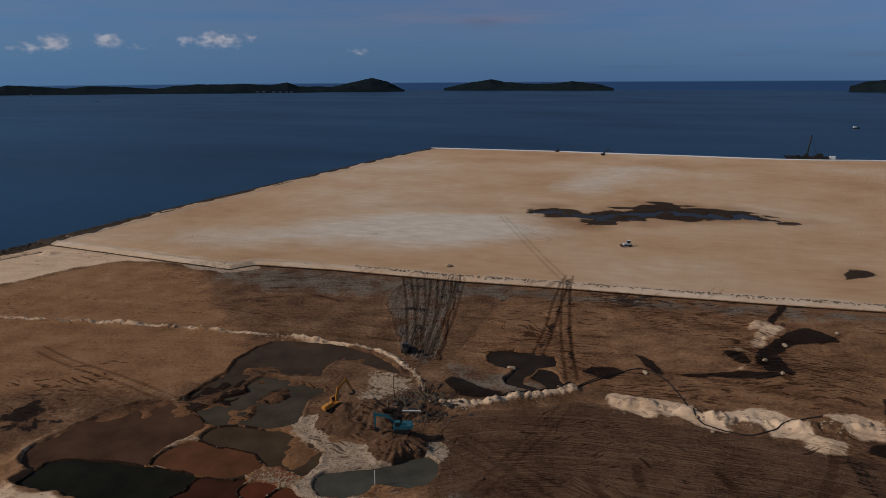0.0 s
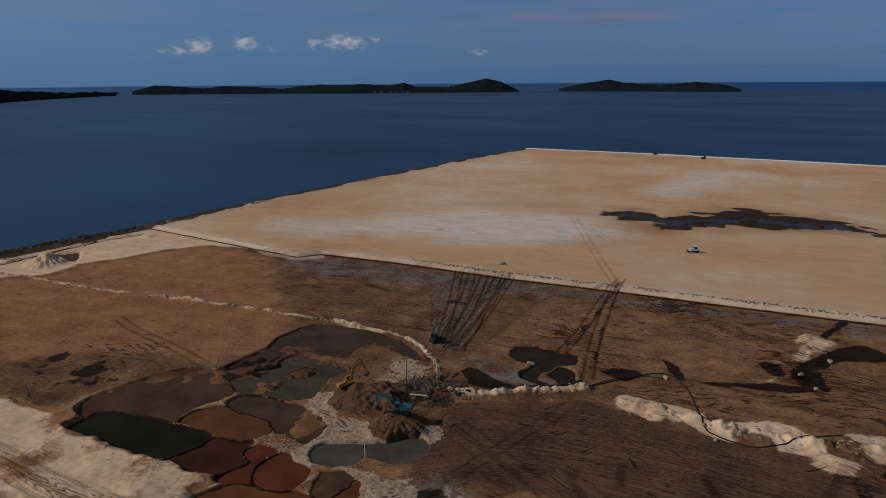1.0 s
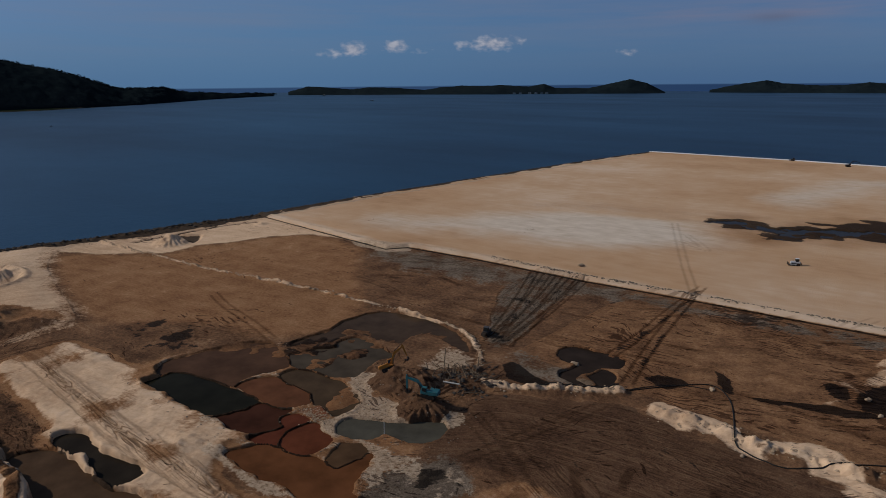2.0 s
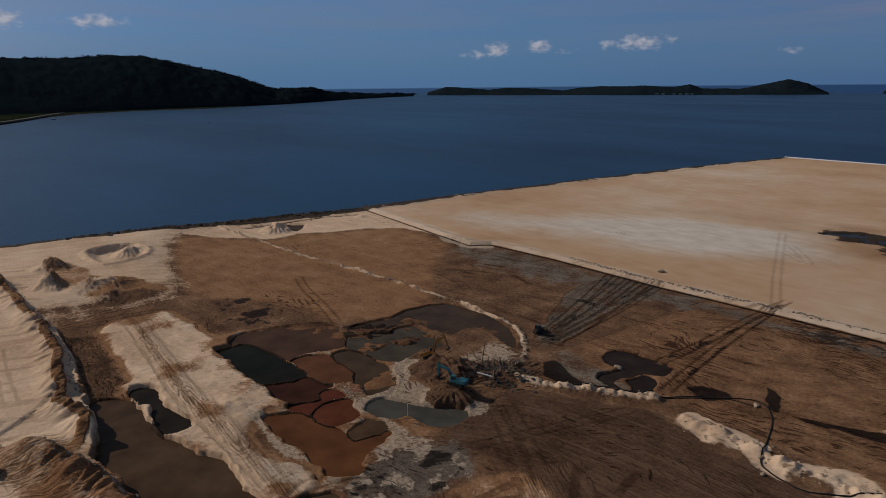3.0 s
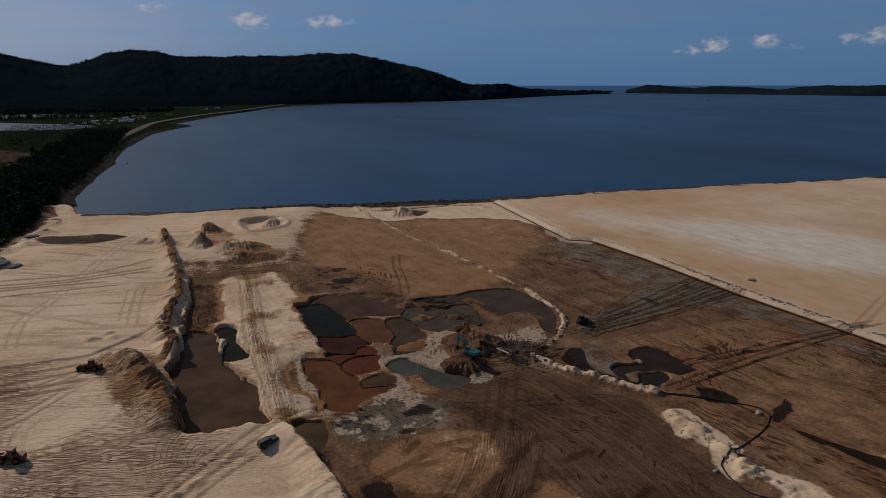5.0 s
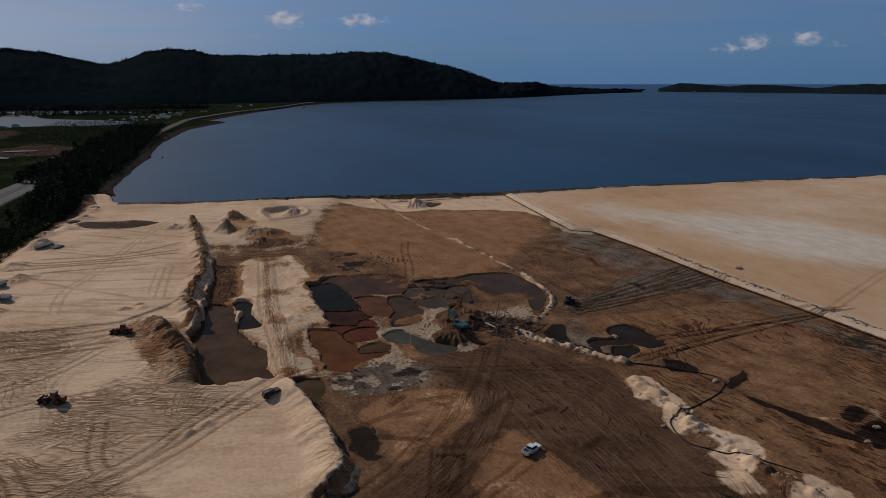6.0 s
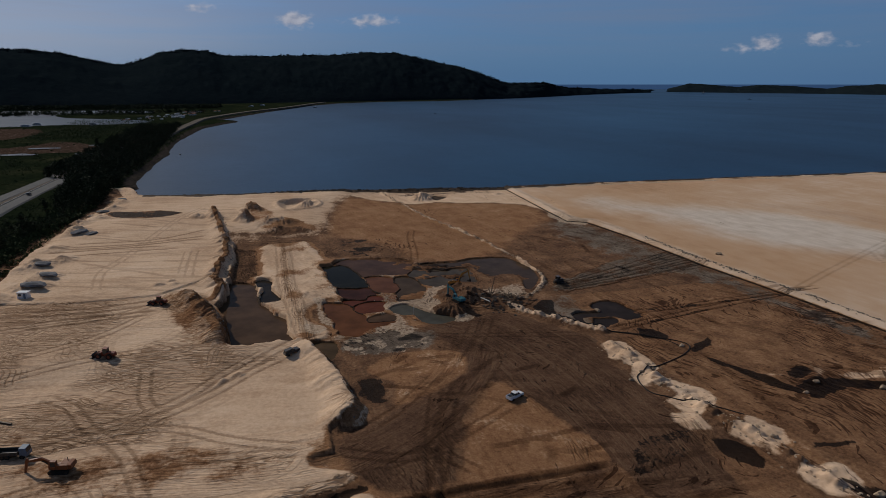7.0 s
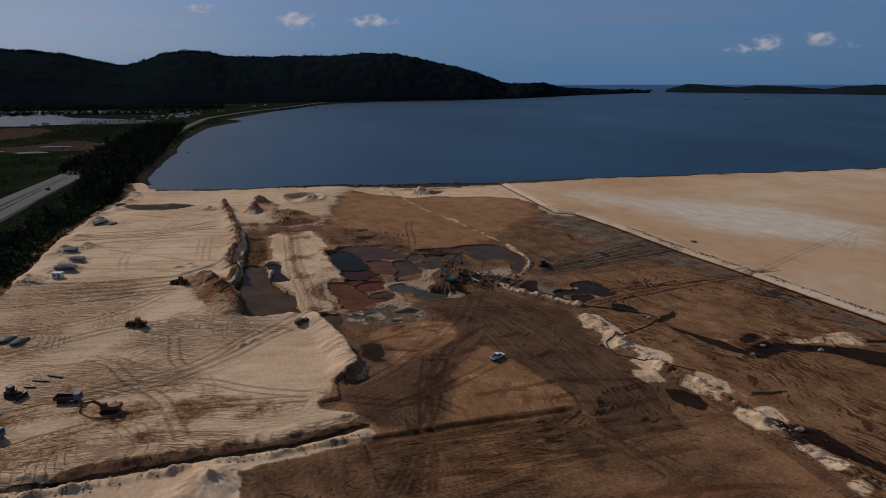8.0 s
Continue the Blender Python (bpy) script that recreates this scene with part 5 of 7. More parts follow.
ISLE = [(113.8, -1.0), (114.3, -0.75), (115.2, -0.3), (116.6, 0.04), (118.0, -0.3), (119.9, -0.7), (122.5, -0.65), (123.5, -0.33), (124.7, -0.55), (127.0, -0.41), (128.4, -0.5), (130.3, -0.45), (132.1, -0.58), (133.5, -0.8), (135.7, -0.61), (138.1, -0.55), (139.6, -0.72), (141.7, -0.53), (143.3, -0.48), (144.8, -0.9)]
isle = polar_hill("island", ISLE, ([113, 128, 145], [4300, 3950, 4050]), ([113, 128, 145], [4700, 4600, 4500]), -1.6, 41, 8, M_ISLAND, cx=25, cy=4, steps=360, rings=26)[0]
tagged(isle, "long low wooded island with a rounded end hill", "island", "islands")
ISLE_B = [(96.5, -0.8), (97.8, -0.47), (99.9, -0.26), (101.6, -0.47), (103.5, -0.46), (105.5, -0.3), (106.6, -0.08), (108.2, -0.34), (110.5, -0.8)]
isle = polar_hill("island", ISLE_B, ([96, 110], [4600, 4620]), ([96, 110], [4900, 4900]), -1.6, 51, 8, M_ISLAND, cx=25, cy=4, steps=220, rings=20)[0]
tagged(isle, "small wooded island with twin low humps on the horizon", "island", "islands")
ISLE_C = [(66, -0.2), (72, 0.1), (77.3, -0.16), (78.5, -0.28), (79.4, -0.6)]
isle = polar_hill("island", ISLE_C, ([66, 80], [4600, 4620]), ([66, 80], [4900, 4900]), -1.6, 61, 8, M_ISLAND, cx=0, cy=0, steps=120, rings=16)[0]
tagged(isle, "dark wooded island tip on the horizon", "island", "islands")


# ---- mesh helpers ----
def part(name, bm, mat, parent=None, label=""):
    """Links a bmesh as one mesh object under a thing or a part."""
    bmesh.ops.recalc_face_normals(bm, faces=bm.faces[:])
    mesh = bpy.data.meshes.new(name)
    bm.to_mesh(mesh)
    bm.free()
    mesh.materials.append(mat)
    ob = new(name, mesh)
    ob.parent = parent
    if label:
        ob["label"] = label
    return ob


def box(bm, x, y, z, sx, sy, sz, bevel=0.0, turn=None):
    """A box with its base centre at x, y, z."""
    made = bmesh.ops.create_cube(bm, size=1.0)["verts"]
    m = Matrix.Translation((x, y, z + sz / 2)) @ (turn or Matrix()) @ Matrix.Diagonal((sx, sy, sz, 1))
    bmesh.ops.transform(bm, matrix=m, verts=made)
    if bevel:
        edges = list({e for v_ in made for e in v_.link_edges})
        bmesh.ops.bevel(bm, geom=edges, offset=bevel, segments=1, affect="EDGES", clamp_overlap=True)
    return bm


def rod(bm, a, b_, r0, r1=None, n=8):
    """A round bar from a to b_."""
    a, b_ = Vector(a), Vector(b_)
    m = Matrix.Translation((a + b_) / 2) @ (b_ - a).to_track_quat("Z", "Y").to_matrix().to_4x4()
    bmesh.ops.create_cone(bm, cap_ends=True, segments=n, radius1=r0, radius2=r0 if r1 is None else r1, depth=(b_ - a).length, matrix=m)
    return bm


def slab(bm, outline, y0, y1, bevel=0.0):
    """A side outline of (x, z) drawn out from y0 to y1."""
    a, b_ = [bm.verts.new((x, y0, z)) for x, z in outline], [bm.verts.new((x, y1, z)) for x, z in outline]
    made = [bm.faces.new(a), bm.faces.new(b_[::-1])]
    n = len(outline)
    for k in range(n):
        made.append(bm.faces.new((a[k], b_[k], b_[(k + 1) % n], a[(k + 1) % n])))
    if bevel:
        edges = list({e for f_ in made[:2] for e in f_.edges})
        bmesh.ops.bevel(bm, geom=edges, offset=bevel, segments=1, affect="EDGES", clamp_overlap=True)
    return bm


def beam(bm, line, width, depth, taper=1.0):
    """A box-section arm along a line of (x, z) points."""
    pts = [Vector((x, 0, z)) for x, z in line]
    rings = []
    for k, p in enumerate(pts):
        d = (pts[min(k + 1, len(pts) - 1)] - pts[max(k - 1, 0)]).normalized()
        up = Vector((-d.z, 0, d.x))
        h = depth * (1 if 0 < k < len(pts) - 1 else taper) / 2
        rings.append([bm.verts.new(p + up * s * h + Vector((0, q * width / 2, 0))) for s, q in ((1, 1), (1, -1), (-1, -1), (-1, 1))])
    bm.faces.new(rings[0]), bm.faces.new(rings[-1][::-1])
    for r0, r1 in zip(rings[:-1], rings[1:]):
        for k in range(4):
            bm.faces.new((r0[k], r1[k], r1[(k + 1) % 4], r0[(k + 1) % 4]))
    return bm


def paint(name, colour, rough=0.45):
    """Vehicle paint under a film of dust."""
    m, t, b = material(name, rough)
    pos = t.node("ShaderNodeTexCoord").outputs["Object"]
    dirt = t.sharp(t.noise(pos, 1.6, 6, 0.65), 3.0, 0.58)
    t.link(t.mix(t.math("MULTIPLY", dirt, 0.45), t.mix(t.noise(pos, 0.6, 2), colour, tuple(c * 0.8 for c in colour)), (0.16, 0.105, 0.065)), b.inputs["Base Color"])
    t.link(t.math("MULTIPLY_ADD", dirt, 0.35, rough), b.inputs["Roughness"])
    return m


M_TEAL, M_YELLOW, M_ORANGE = paint("teal_paint", (0.006, 0.13, 0.16)), paint("yellow_paint", (0.48, 0.19, 0.015)), paint("orange_paint", (0.20, 0.036, 0.012))
M_AMBER = paint("amber_paint", (0.20, 0.055, 0.012))
M_WHITE, M_BLACK, M_BLUEGREY = paint("white_paint", (0.72, 0.73, 0.74), 0.3), paint("black_paint", (0.022, 0.024, 0.028), 0.3), paint("blue_grey_paint", (0.11, 0.16, 0.22), 0.35)
M_STEEL = speckled("dark_steel", (0.03, 0.025, 0.02), (0.09, 0.07, 0.055), 3.0, 0.6, 0.2, 0.02, 0.6)
M_RUBBER = speckled("rubber", (0.012, 0.012, 0.012), (0.04, 0.035, 0.03), 4.0, 0.85, 0.3, 0.02)
M_RUST = speckled("rusty_steel", (0.035, 0.022, 0.016), (0.11, 0.055, 0.03), 1.5, 0.8, 0.3, 0.05)
M_TIMBER = speckled("weathered_timber", (0.05, 0.036, 0.025), (0.17, 0.13, 0.095), 2.0, 0.9, 0.4, 0.05)
M_BARK = speckled("bark", (0.03, 0.022, 0.016), (0.08, 0.06, 0.045), 2.0, 0.95, 0.5, 0.1)
M_SANDBAG = speckled("sandbag_cloth", (0.20, 0.145, 0.095), (0.42, 0.32, 0.225), 1.0, 0.9, 0.5, 0.1)
M_CLOD = speckled("grey_clods", (0.06, 0.048, 0.038), (0.26, 0.21, 0.165), 0.8, 0.9, 0.5, 0.1)
M_ROCK = speckled("dark_shore_rock", (0.02, 0.018, 0.017), (0.09, 0.078, 0.068), 0.7, 0.85, 0.5, 0.15)
M_CONCRETE = speckled("concrete", (0.22, 0.22, 0.22), (0.42, 0.41, 0.40), 0.8, 0.85, 0.2, 0.05)
M_TARP = speckled("grey_sheeting", (0.08, 0.082, 0.09), (0.18, 0.18, 0.185), 0.6, 0.8, 0.5, 0.1)
M_ASPHALT = speckled("asphalt", (0.075, 0.075, 0.077), (0.125, 0.122, 0.118), 0.5, 0.9, 0.2, 0.02)
M_ROADSAND = speckled("embankment_gravel", (0.05, 0.042, 0.035), (0.11, 0.09, 0.07), 0.2, 0.95, 0.4, 0.2)
M_ROOF, M_TIN, M_WALL = speckled("tiled_roof", (0.14, 0.06, 0.04), (0.25, 0.12, 0.08), 1.0), speckled("tin_roof", (0.11, 0.12, 0.14), (0.30, 0.32, 0.35), 0.6, 0.4, 0.2, 0.05), speckled("plaster", (0.4, 0.38, 0.35), (0.6, 0.58, 0.54), 0.7)
M_HULL = speckled("tarred_hull", (0.012, 0.012, 0.013), (0.045, 0.04, 0.036), 0.8, 0.6, 0.3, 0.05)
M_REED = speckled("dead_reed", (0.035, 0.022, 0.013), (0.12, 0.075, 0.042), 3.0)
M_PIPE = speckled("black_pipe", (0.010, 0.010, 0.010), (0.03, 0.028, 0.026), 2.0, 0.5, 0.1, 0.02)
M_PALEPIPE = speckled("pale_pipe", (0.42, 0.41, 0.38), (0.62, 0.6, 0.56), 2.0, 0.5, 0.1, 0.02)


def leaf_material(name, dark, light):
    m, t, b = material(name, 0.8)
    pos = t.node("ShaderNodeNewGeometry")
    r_ = t.math("ADD", t.math("MULTIPLY", pos.outputs["Random Per Island"], 0.7), t.math("MULTIPLY", t.node("ShaderNodeObjectInfo").outputs["Random"], 0.3))
    t.link(t.ramp(r_, (0.1, dark), (0.9, light)), b.inputs["Base Color"])
    b.inputs["Specular IOR Level"].default_value = 0.03
    return m


M_LEAF = leaf_material("casuarina_leaf", (0.010, 0.017, 0.009), (0.024, 0.034, 0.017))
M_SCRUB = leaf_material("scrub_leaf", (0.018, 0.028, 0.011), (0.055, 0.068, 0.028))

M_GLASS, _t, _b = material("tinted_glass", 0.08)
_b.inputs["Base Color"].default_value, _b.inputs["Specular IOR Level"].default_value = (0.015, 0.02, 0.025, 1), 0.6


def thing(name, label, category, group=""):
    return tagged(new(name), label, category, group)


def stand(ob, x, y, deg, lift=0.0, tilt=0.6):
    """Sets a thing on the ground at x, y, turned by deg, leaning with the slope."""
    a = radians(deg)
    c, s, h = math.cos(a), math.sin(a), 1.3
    front, rear = level(x + c * h, y + s * h), level(x - c * h, y - s * h)
    lft, rgt = level(x - s * h, y + c * h), level(x + s * h, y - c * h)
    m = Matrix.Translation((x, y, (front + rear + lft + rgt) / 4 + lift)) @ Matrix.Rotation(a, 4, "Z")
    m = m @ Matrix.Rotation(-tilt * math.atan2(front - rear, 2 * h), 4, "Y") @ Matrix.Rotation(tilt * math.atan2(lft - rgt, 2 * h), 4, "X")
    ob.matrix_basis = m
    return ob


def stadium(length, height, n=6):
    r = height / 2
    pts = [((length / 2 - r) + r * math.cos(a), r + r * math.sin(a)) for a in np.linspace(-math.pi / 2, math.pi / 2, n)]
    return pts + [(-(length / 2 - r) - r * math.cos(a), r - r * math.sin(a)) for a in np.linspace(-math.pi / 2, math.pi / 2, n)]


def crawler(parent, length, height, width, gauge):
    for side in (-1, 1):
        t = part("crawler_track", slab(bmesh.new(), stadium(length, height), side * gauge - width / 2, side * gauge + width / 2), M_RUBBER, parent, "muddy steel crawler track")
        for x in (-length / 2 + height / 2, length / 2 - height / 2):
            part("sprocket", rod(bmesh.new(), (x, side * (gauge + width / 2), height / 2), (x, side * (gauge + width / 2 + 0.05), height / 2), height * 0.33, n=10), M_STEEL, t)


def excavator(mat, label, slew, boom, stick, dark=False):
    e = thing("excavator", label, "excavator")
    crawler(e, 4.1, 0.9, 0.6, 1.15)
    part("undercarriage", box(box(bmesh.new(), 0, 0, 0.35, 2.2, 1.8, 0.5, 0.05), 0, 0, 0.8, 1.3, 1.3, 0.25), M_STEEL, e)
    spin = Matrix.Rotation(radians(slew), 4, "Z")
    made = []
    body = part("house", slab(slab(bmesh.new(), [(-1.9, 1.05), (1.5, 1.05), (1.5, 1.35), (-0.3, 1.45), (-0.3, 2.15), (-1.9, 2.05)], -1.3, 0.45, 0.06), [(-1.9, 1.05), (0.2, 1.05), (0.2, 2.1), (-1.9, 2.05)], 0.45, 1.3, 0.06), mat, e)
    made.append(body)
    made.append(part("counterweight", slab(bmesh.new(), [(-2.7, 1.15), (-1.9, 1.1), (-1.9, 2.15), (-2.55, 2.05), (-2.75, 1.6)], -1.3, 1.3, 0.12), mat, e))
    cab = part("cab", slab(bmesh.new(), [(0.25, 1.1), (1.75, 1.1), (1.8, 1.9), (1.45, 2.95), (0.25, 2.95)], 0.42, 1.3, 0.05), mat, e)
    made.append(cab)
    part("windscreen", slab(bmesh.new(), [(1.76, 1.5), (1.83, 1.9), (1.49, 2.85), (1.44, 2.8)], 0.5, 1.22), M_GLASS, cab)
    for y in (0.40, 1.285):
        part("side_window", box(bmesh.new(), 0.85, y + 0.01, 1.85, 1.0, 0.03, 0.85), M_GLASS, cab)
    made.append(part("exhaust", rod(bmesh.new(), (-1.2, -0.8, 2.0), (-1.2, -0.8, 2.75), 0.07), M_STEEL, e))
    b0, b1 = radians(boom), radians(stick)
    root = (0.9, 1.6)
    knee = (root[0] + 3.1 * math.cos(b0 + 0.25), root[1] + 3.1 * math.sin(b0 + 0.25))
    tip = (knee[0] + 2.9 * math.cos(b0 - 0.35), knee[1] + 2.9 * math.sin(b0 - 0.35))
    end = (tip[0] + 2.9 * math.cos(b1), tip[1] + 2.9 * math.sin(b1))
    heel = (tip[0] - 0.7 * math.cos(b1), tip[1] - 0.7 * math.sin(b1))
    made.append(part("boom", beam(bmesh.new(), [root, knee, tip], 0.42, 0.75, 0.55), mat, e))
    made.append(part("stick", beam(bmesh.new(), [heel, tip, end], 0.34, 0.6, 0.5), mat, e))
    q = b1 - 0.5
    cx, cz = end[0], end[1]
    cup = [(cx + r * math.cos(q + a), cz + r * math.sin(q + a)) for r, a in ((0.25, 1.6), (0.9, 1.0), (1.35, 0.3), (1.4, -0.3), (1.05, -0.75), (1.0, -0.2), (0.75, 0.35), (0.3, 0.4))]
    made.append(part("bucket", slab(bmesh.new(), cup, -0.6, 0.6), M_STEEL, e, "worn steel bucket"))
    for side in (-0.32, 0.32):
        mid = (knee[0] * 0.75 + root[0] * 0.25, knee[1] * 0.75 + root[1] * 0.25)
        made.append(part("boom_cylinder", rod(bmesh.new(), (1.35, side, 1.2), (mid[0] + 0.3, side, mid[1] + 0.1), 0.1), M_STEEL, e))
    made.append(part("stick_cylinder", rod(bmesh.new(), (knee[0], 0, knee[1] + 0.5), (heel[0], 0, heel[1] + 0.15), 0.1), M_STEEL, e))
    for o in made:
        o.matrix_basis = spin
    return e


def wheel(parent, x, y, r, width, rim=M_STEEL):
    s = 1 if y > 0 else -1
    t = part("wheel", rod(rod(bmesh.new(), (x, y - width / 2, r), (x, y + width / 2, r), r, n=16), (x, y - width * 0.3, r), (x, y + width * 0.3, r), r * 1.03, n=16), M_RUBBER, parent)
    part("rim", rod(bmesh.new(), (x, y + s * width / 2, r), (x, y + s * (width / 2 + 0.03), r), r * 0.55, n=12), rim, t)


def loader(label):
    e = thing("wheel_loader", label, "wheel loader", "wheel loaders on the sand")
    for x in (-1.5, 1.6):
        for y in (-1.0, 1.0):
            wheel(e, x, y, 0.8, 0.55, M_ORANGE)
    part("rear_body", slab(bmesh.new(), [(-2.9, 0.8), (0.1, 0.7), (0.1, 1.5), (-0.9, 1.95), (-2.8, 1.85), (-3.0, 1.3)], -0.75, 0.75, 0.1), M_ORANGE, e)
    part("front_frame", slab(bmesh.new(), [(0.2, 0.65), (2.1, 0.7), (2.1, 1.1), (1.4, 1.9), (0.9, 1.9), (0.3, 1.2)], -0.45, 0.45, 0.05), M_ORANGE, e)
    cab = part("cab", slab(bmesh.new(), [(-0.85, 1.5), (0.35, 1.5), (0.45, 2.2), (0.3, 3.0), (-0.8, 3.0)], -0.7, 0.7, 0.04), M_GLASS, e, "dark glazed cab")
    part("cab_roof", box(bmesh.new(), -0.25, 0, 3.0, 1.5, 1.6, 0.14, 0.05), M_ORANGE, cab)
    for side in (-0.62, 0.62):
        a = beam(bmesh.new(), [(0.9, 1.75), (2.2, 1.5), (3.2, 0.6)], 0.18, 0.4, 0.6)
        bmesh.ops.translate(a, verts=a.verts[:], vec=(0, side, 0))
        part("lift_arm", a, M_ORANGE, e)
    part("bucket", slab(bmesh.new(), [(3.1, 0.05), (4.3, 0.02), (4.32, 0.08), (3.5, 0.25), (3.25, 0.7), (3.6, 1.25), (3.5, 1.3), (3.05, 0.8)], -1.35, 1.35), M_STEEL, e, "wide steel bucket")
    part("exhaust", rod(bmesh.new(), (-1.8, 0.35, 1.8), (-1.8, 0.35, 2.5), 0.07), M_STEEL, e)
    return e


def dozer(mat, label):
    e = thing("bulldozer", label, "bulldozer")
    crawler(e, 3.6, 1.05, 0.55, 1.0)
    part("hood", slab(bmesh.new(), [(-0.1, 0.7), (1.9, 0.7), (1.95, 1.75), (-0.1, 1.9)], -0.6, 0.6, 0.08), mat, e)
    part("rear_body", slab(bmesh.new(), [(-1.9, 0.7), (-0.1, 0.7), (-0.1, 1.6), (-1.8, 1.7)], -0.85, 0.85, 0.06), mat, e)
    cab = part("cab", slab(bmesh.new(), [(-1.4, 1.6), (0.0, 1.6), (0.05, 2.3), (-0.1, 2.95), (-1.35, 2.95)], -0.75, 0.75, 0.04), M_GLASS, e, "dark glazed cab")
    part("cab_roof", box(bmesh.new(), -0.7, 0, 2.95, 1.7, 1.8, 0.12, 0.04), mat, cab)
    part("blade", slab(bmesh.new(), [(2.7, 0.05), (2.95, 0.1), (2.75, 0.6), (2.95, 1.25), (2.85, 1.28), (2.6, 0.65)], -1.75, 1.75), M_STEEL, e, "scraped steel blade")
    for side in (-1.4, 1.4):
        part("push_arm", rod(bmesh.new(), (-0.4, side, 0.55), (2.7, side, 0.4), 0.13, n=6), mat, e)
    part("ripper", slab(bmesh.new(), [(-2.6, 0.3), (-2.4, 0.2), (-2.1, 1.1), (-1.9, 1.2), (-1.9, 1.4), (-2.4, 1.3)], -0.5, 0.5), M_STEEL, e)
    part("exhaust", rod(bmesh.new(), (1.0, 0.3, 1.7), (1.0, 0.3, 2.4), 0.07), M_STEEL, e)
    return e


def pickup():
    e = thing("pickup_truck", "white double-cab pickup truck parked on brown earth", "pickup truck")
    for x in (-1.55, 1.6):
        for y in (-0.8, 0.8):
            wheel(e, x, y, 0.38, 0.26)
    part("body", slab(bmesh.new(), [(-2.6, 0.45), (2.5, 0.42), (2.62, 0.7), (2.5, 1.02), (1.25, 1.14), (-2.6, 1.1)], -0.91, 0.91, 0.07), M_WHITE, e)
    cab = part("cabin", slab(bmesh.new(), [(-0.95, 1.08), (1.3, 1.1), (0.6, 1.76), (-0.75, 1.8)], -0.8, 0.8, 0.1), M_GLASS, e, "dark tinted cabin windows")
    part("roof", slab(bmesh.new(), [(-0.85, 1.76), (0.62, 1.73), (0.5, 1.82), (-0.75, 1.86)], -0.76, 0.76, 0.03), M_WHITE, cab)
    for side in (-0.81, 0.81):
        part("pillar", box(bmesh.new(), 0.0, side, 1.1, 0.12, 0.05, 0.66), M_WHITE, cab)
    part("bed_floor", box(bmesh.new(), -1.78, 0, 1.102, 1.5, 1.5, 0.02), M_BLACK, e, "dark empty load bed")
    for side in (-0.84, 0.84):
        part("bed_side", box(bmesh.new(), -1.75, side, 1.1, 1.65, 0.12, 0.32, 0.03), M_WHITE, e)
        part("mirror", box(bmesh.new(), 0.95, side * 1.17, 1.1, 0.1, 0.2, 0.18, 0.03), M_WHITE, e)
        part("headlight", box(bmesh.new(), 2.52, side * 0.85, 0.78, 0.12, 0.32, 0.16, 0.03), M_GLASS, e)
    part("tailgate", box(bmesh.new(), -2.58, 0, 1.1, 0.09, 1.8, 0.32, 0.03), M_WHITE, e)
    part("bumper", box(bmesh.new(), -2.68, 0, 0.45, 0.12, 1.75, 0.18, 0.03), M_STEEL, e)
    return e


def estate_car():
    e = thing("estate_car", "black off-road estate car on pale sand", "car")
    for x in (-1.4, 1.45):
        for y in (-0.78, 0.78):
            wheel(e, x, y, 0.37, 0.25)
    part("body", slab(bmesh.new(), [(-2.3, 0.45), (2.25, 0.42), (2.35, 0.75), (2.2, 1.0), (1.1, 1.12), (-2.3, 1.12)], -0.92, 0.92, 0.08), M_BLACK, e)
    cab = part("cabin", slab(bmesh.new(), [(-2.2, 1.1), (1.1, 1.1), (0.35, 1.72), (-1.9, 1.76)], -0.8, 0.8, 0.1), M_GLASS, e, "dark tinted windows")
    part("roof", slab(bmesh.new(), [(-1.95, 1.74), (0.38, 1.70), (0.25, 1.79), (-1.85, 1.83)], -0.75, 0.75, 0.03), M_BLACK, cab)
    for side in (-0.98, 0.98):
        part("mirror", box(bmesh.new(), 0.8, side, 1.08, 0.1, 0.16, 0.16, 0.03), M_BLACK, e)
        part("headlight", box(bmesh.new(), 2.27, side * 0.72, 0.78, 0.1, 0.3, 0.15, 0.03), M_GLASS, e)
    return e


def lorry(label):
    e = thing("flatbed_lorry", label, "lorry", "lorries")
    for x in (-2.2, -1.2, 1.9):
        for y in (-0.95, 0.95):
            wheel(e, x, y, 0.5, 0.35)
    part("chassis", box(bmesh.new(), -0.3, 0, 0.6, 6.0, 0.9, 0.3, 0.03), M_STEEL, e)
    cab = part("cab", slab(bmesh.new(), [(1.4, 0.7), (3.0, 0.7), (3.0, 1.6), (2.75, 2.5), (1.4, 2.55)], -1.1, 1.1, 0.1), M_BLUEGREY, e, "blue-grey cab")
    part("windscreen", slab(bmesh.new(), [(2.99, 1.6), (3.04, 1.6), (2.8, 2.4), (2.76, 2.4)], -0.95, 0.95), M_GLASS, cab)
    part("load_bed", box(bmesh.new(), -1.1, 0, 0.95, 4.6, 2.3, 0.12, 0.02), M_BLACK, e)
    for side in (-1.12, 1.12):
        part("bed_side", box(bmesh.new(), -1.1, side, 1.07, 4.6, 0.06, 0.7, 0.01), M_BLACK, e)
    part("headboard", box(bmesh.new(), 1.17, 0, 1.07, 0.06, 2.3, 0.9, 0.01), M_BLACK, e)
    part("tailgate", box(bmesh.new(), -3.37, 0, 1.07, 0.06, 2.3, 0.7, 0.01), M_BLACK, e)
    return e


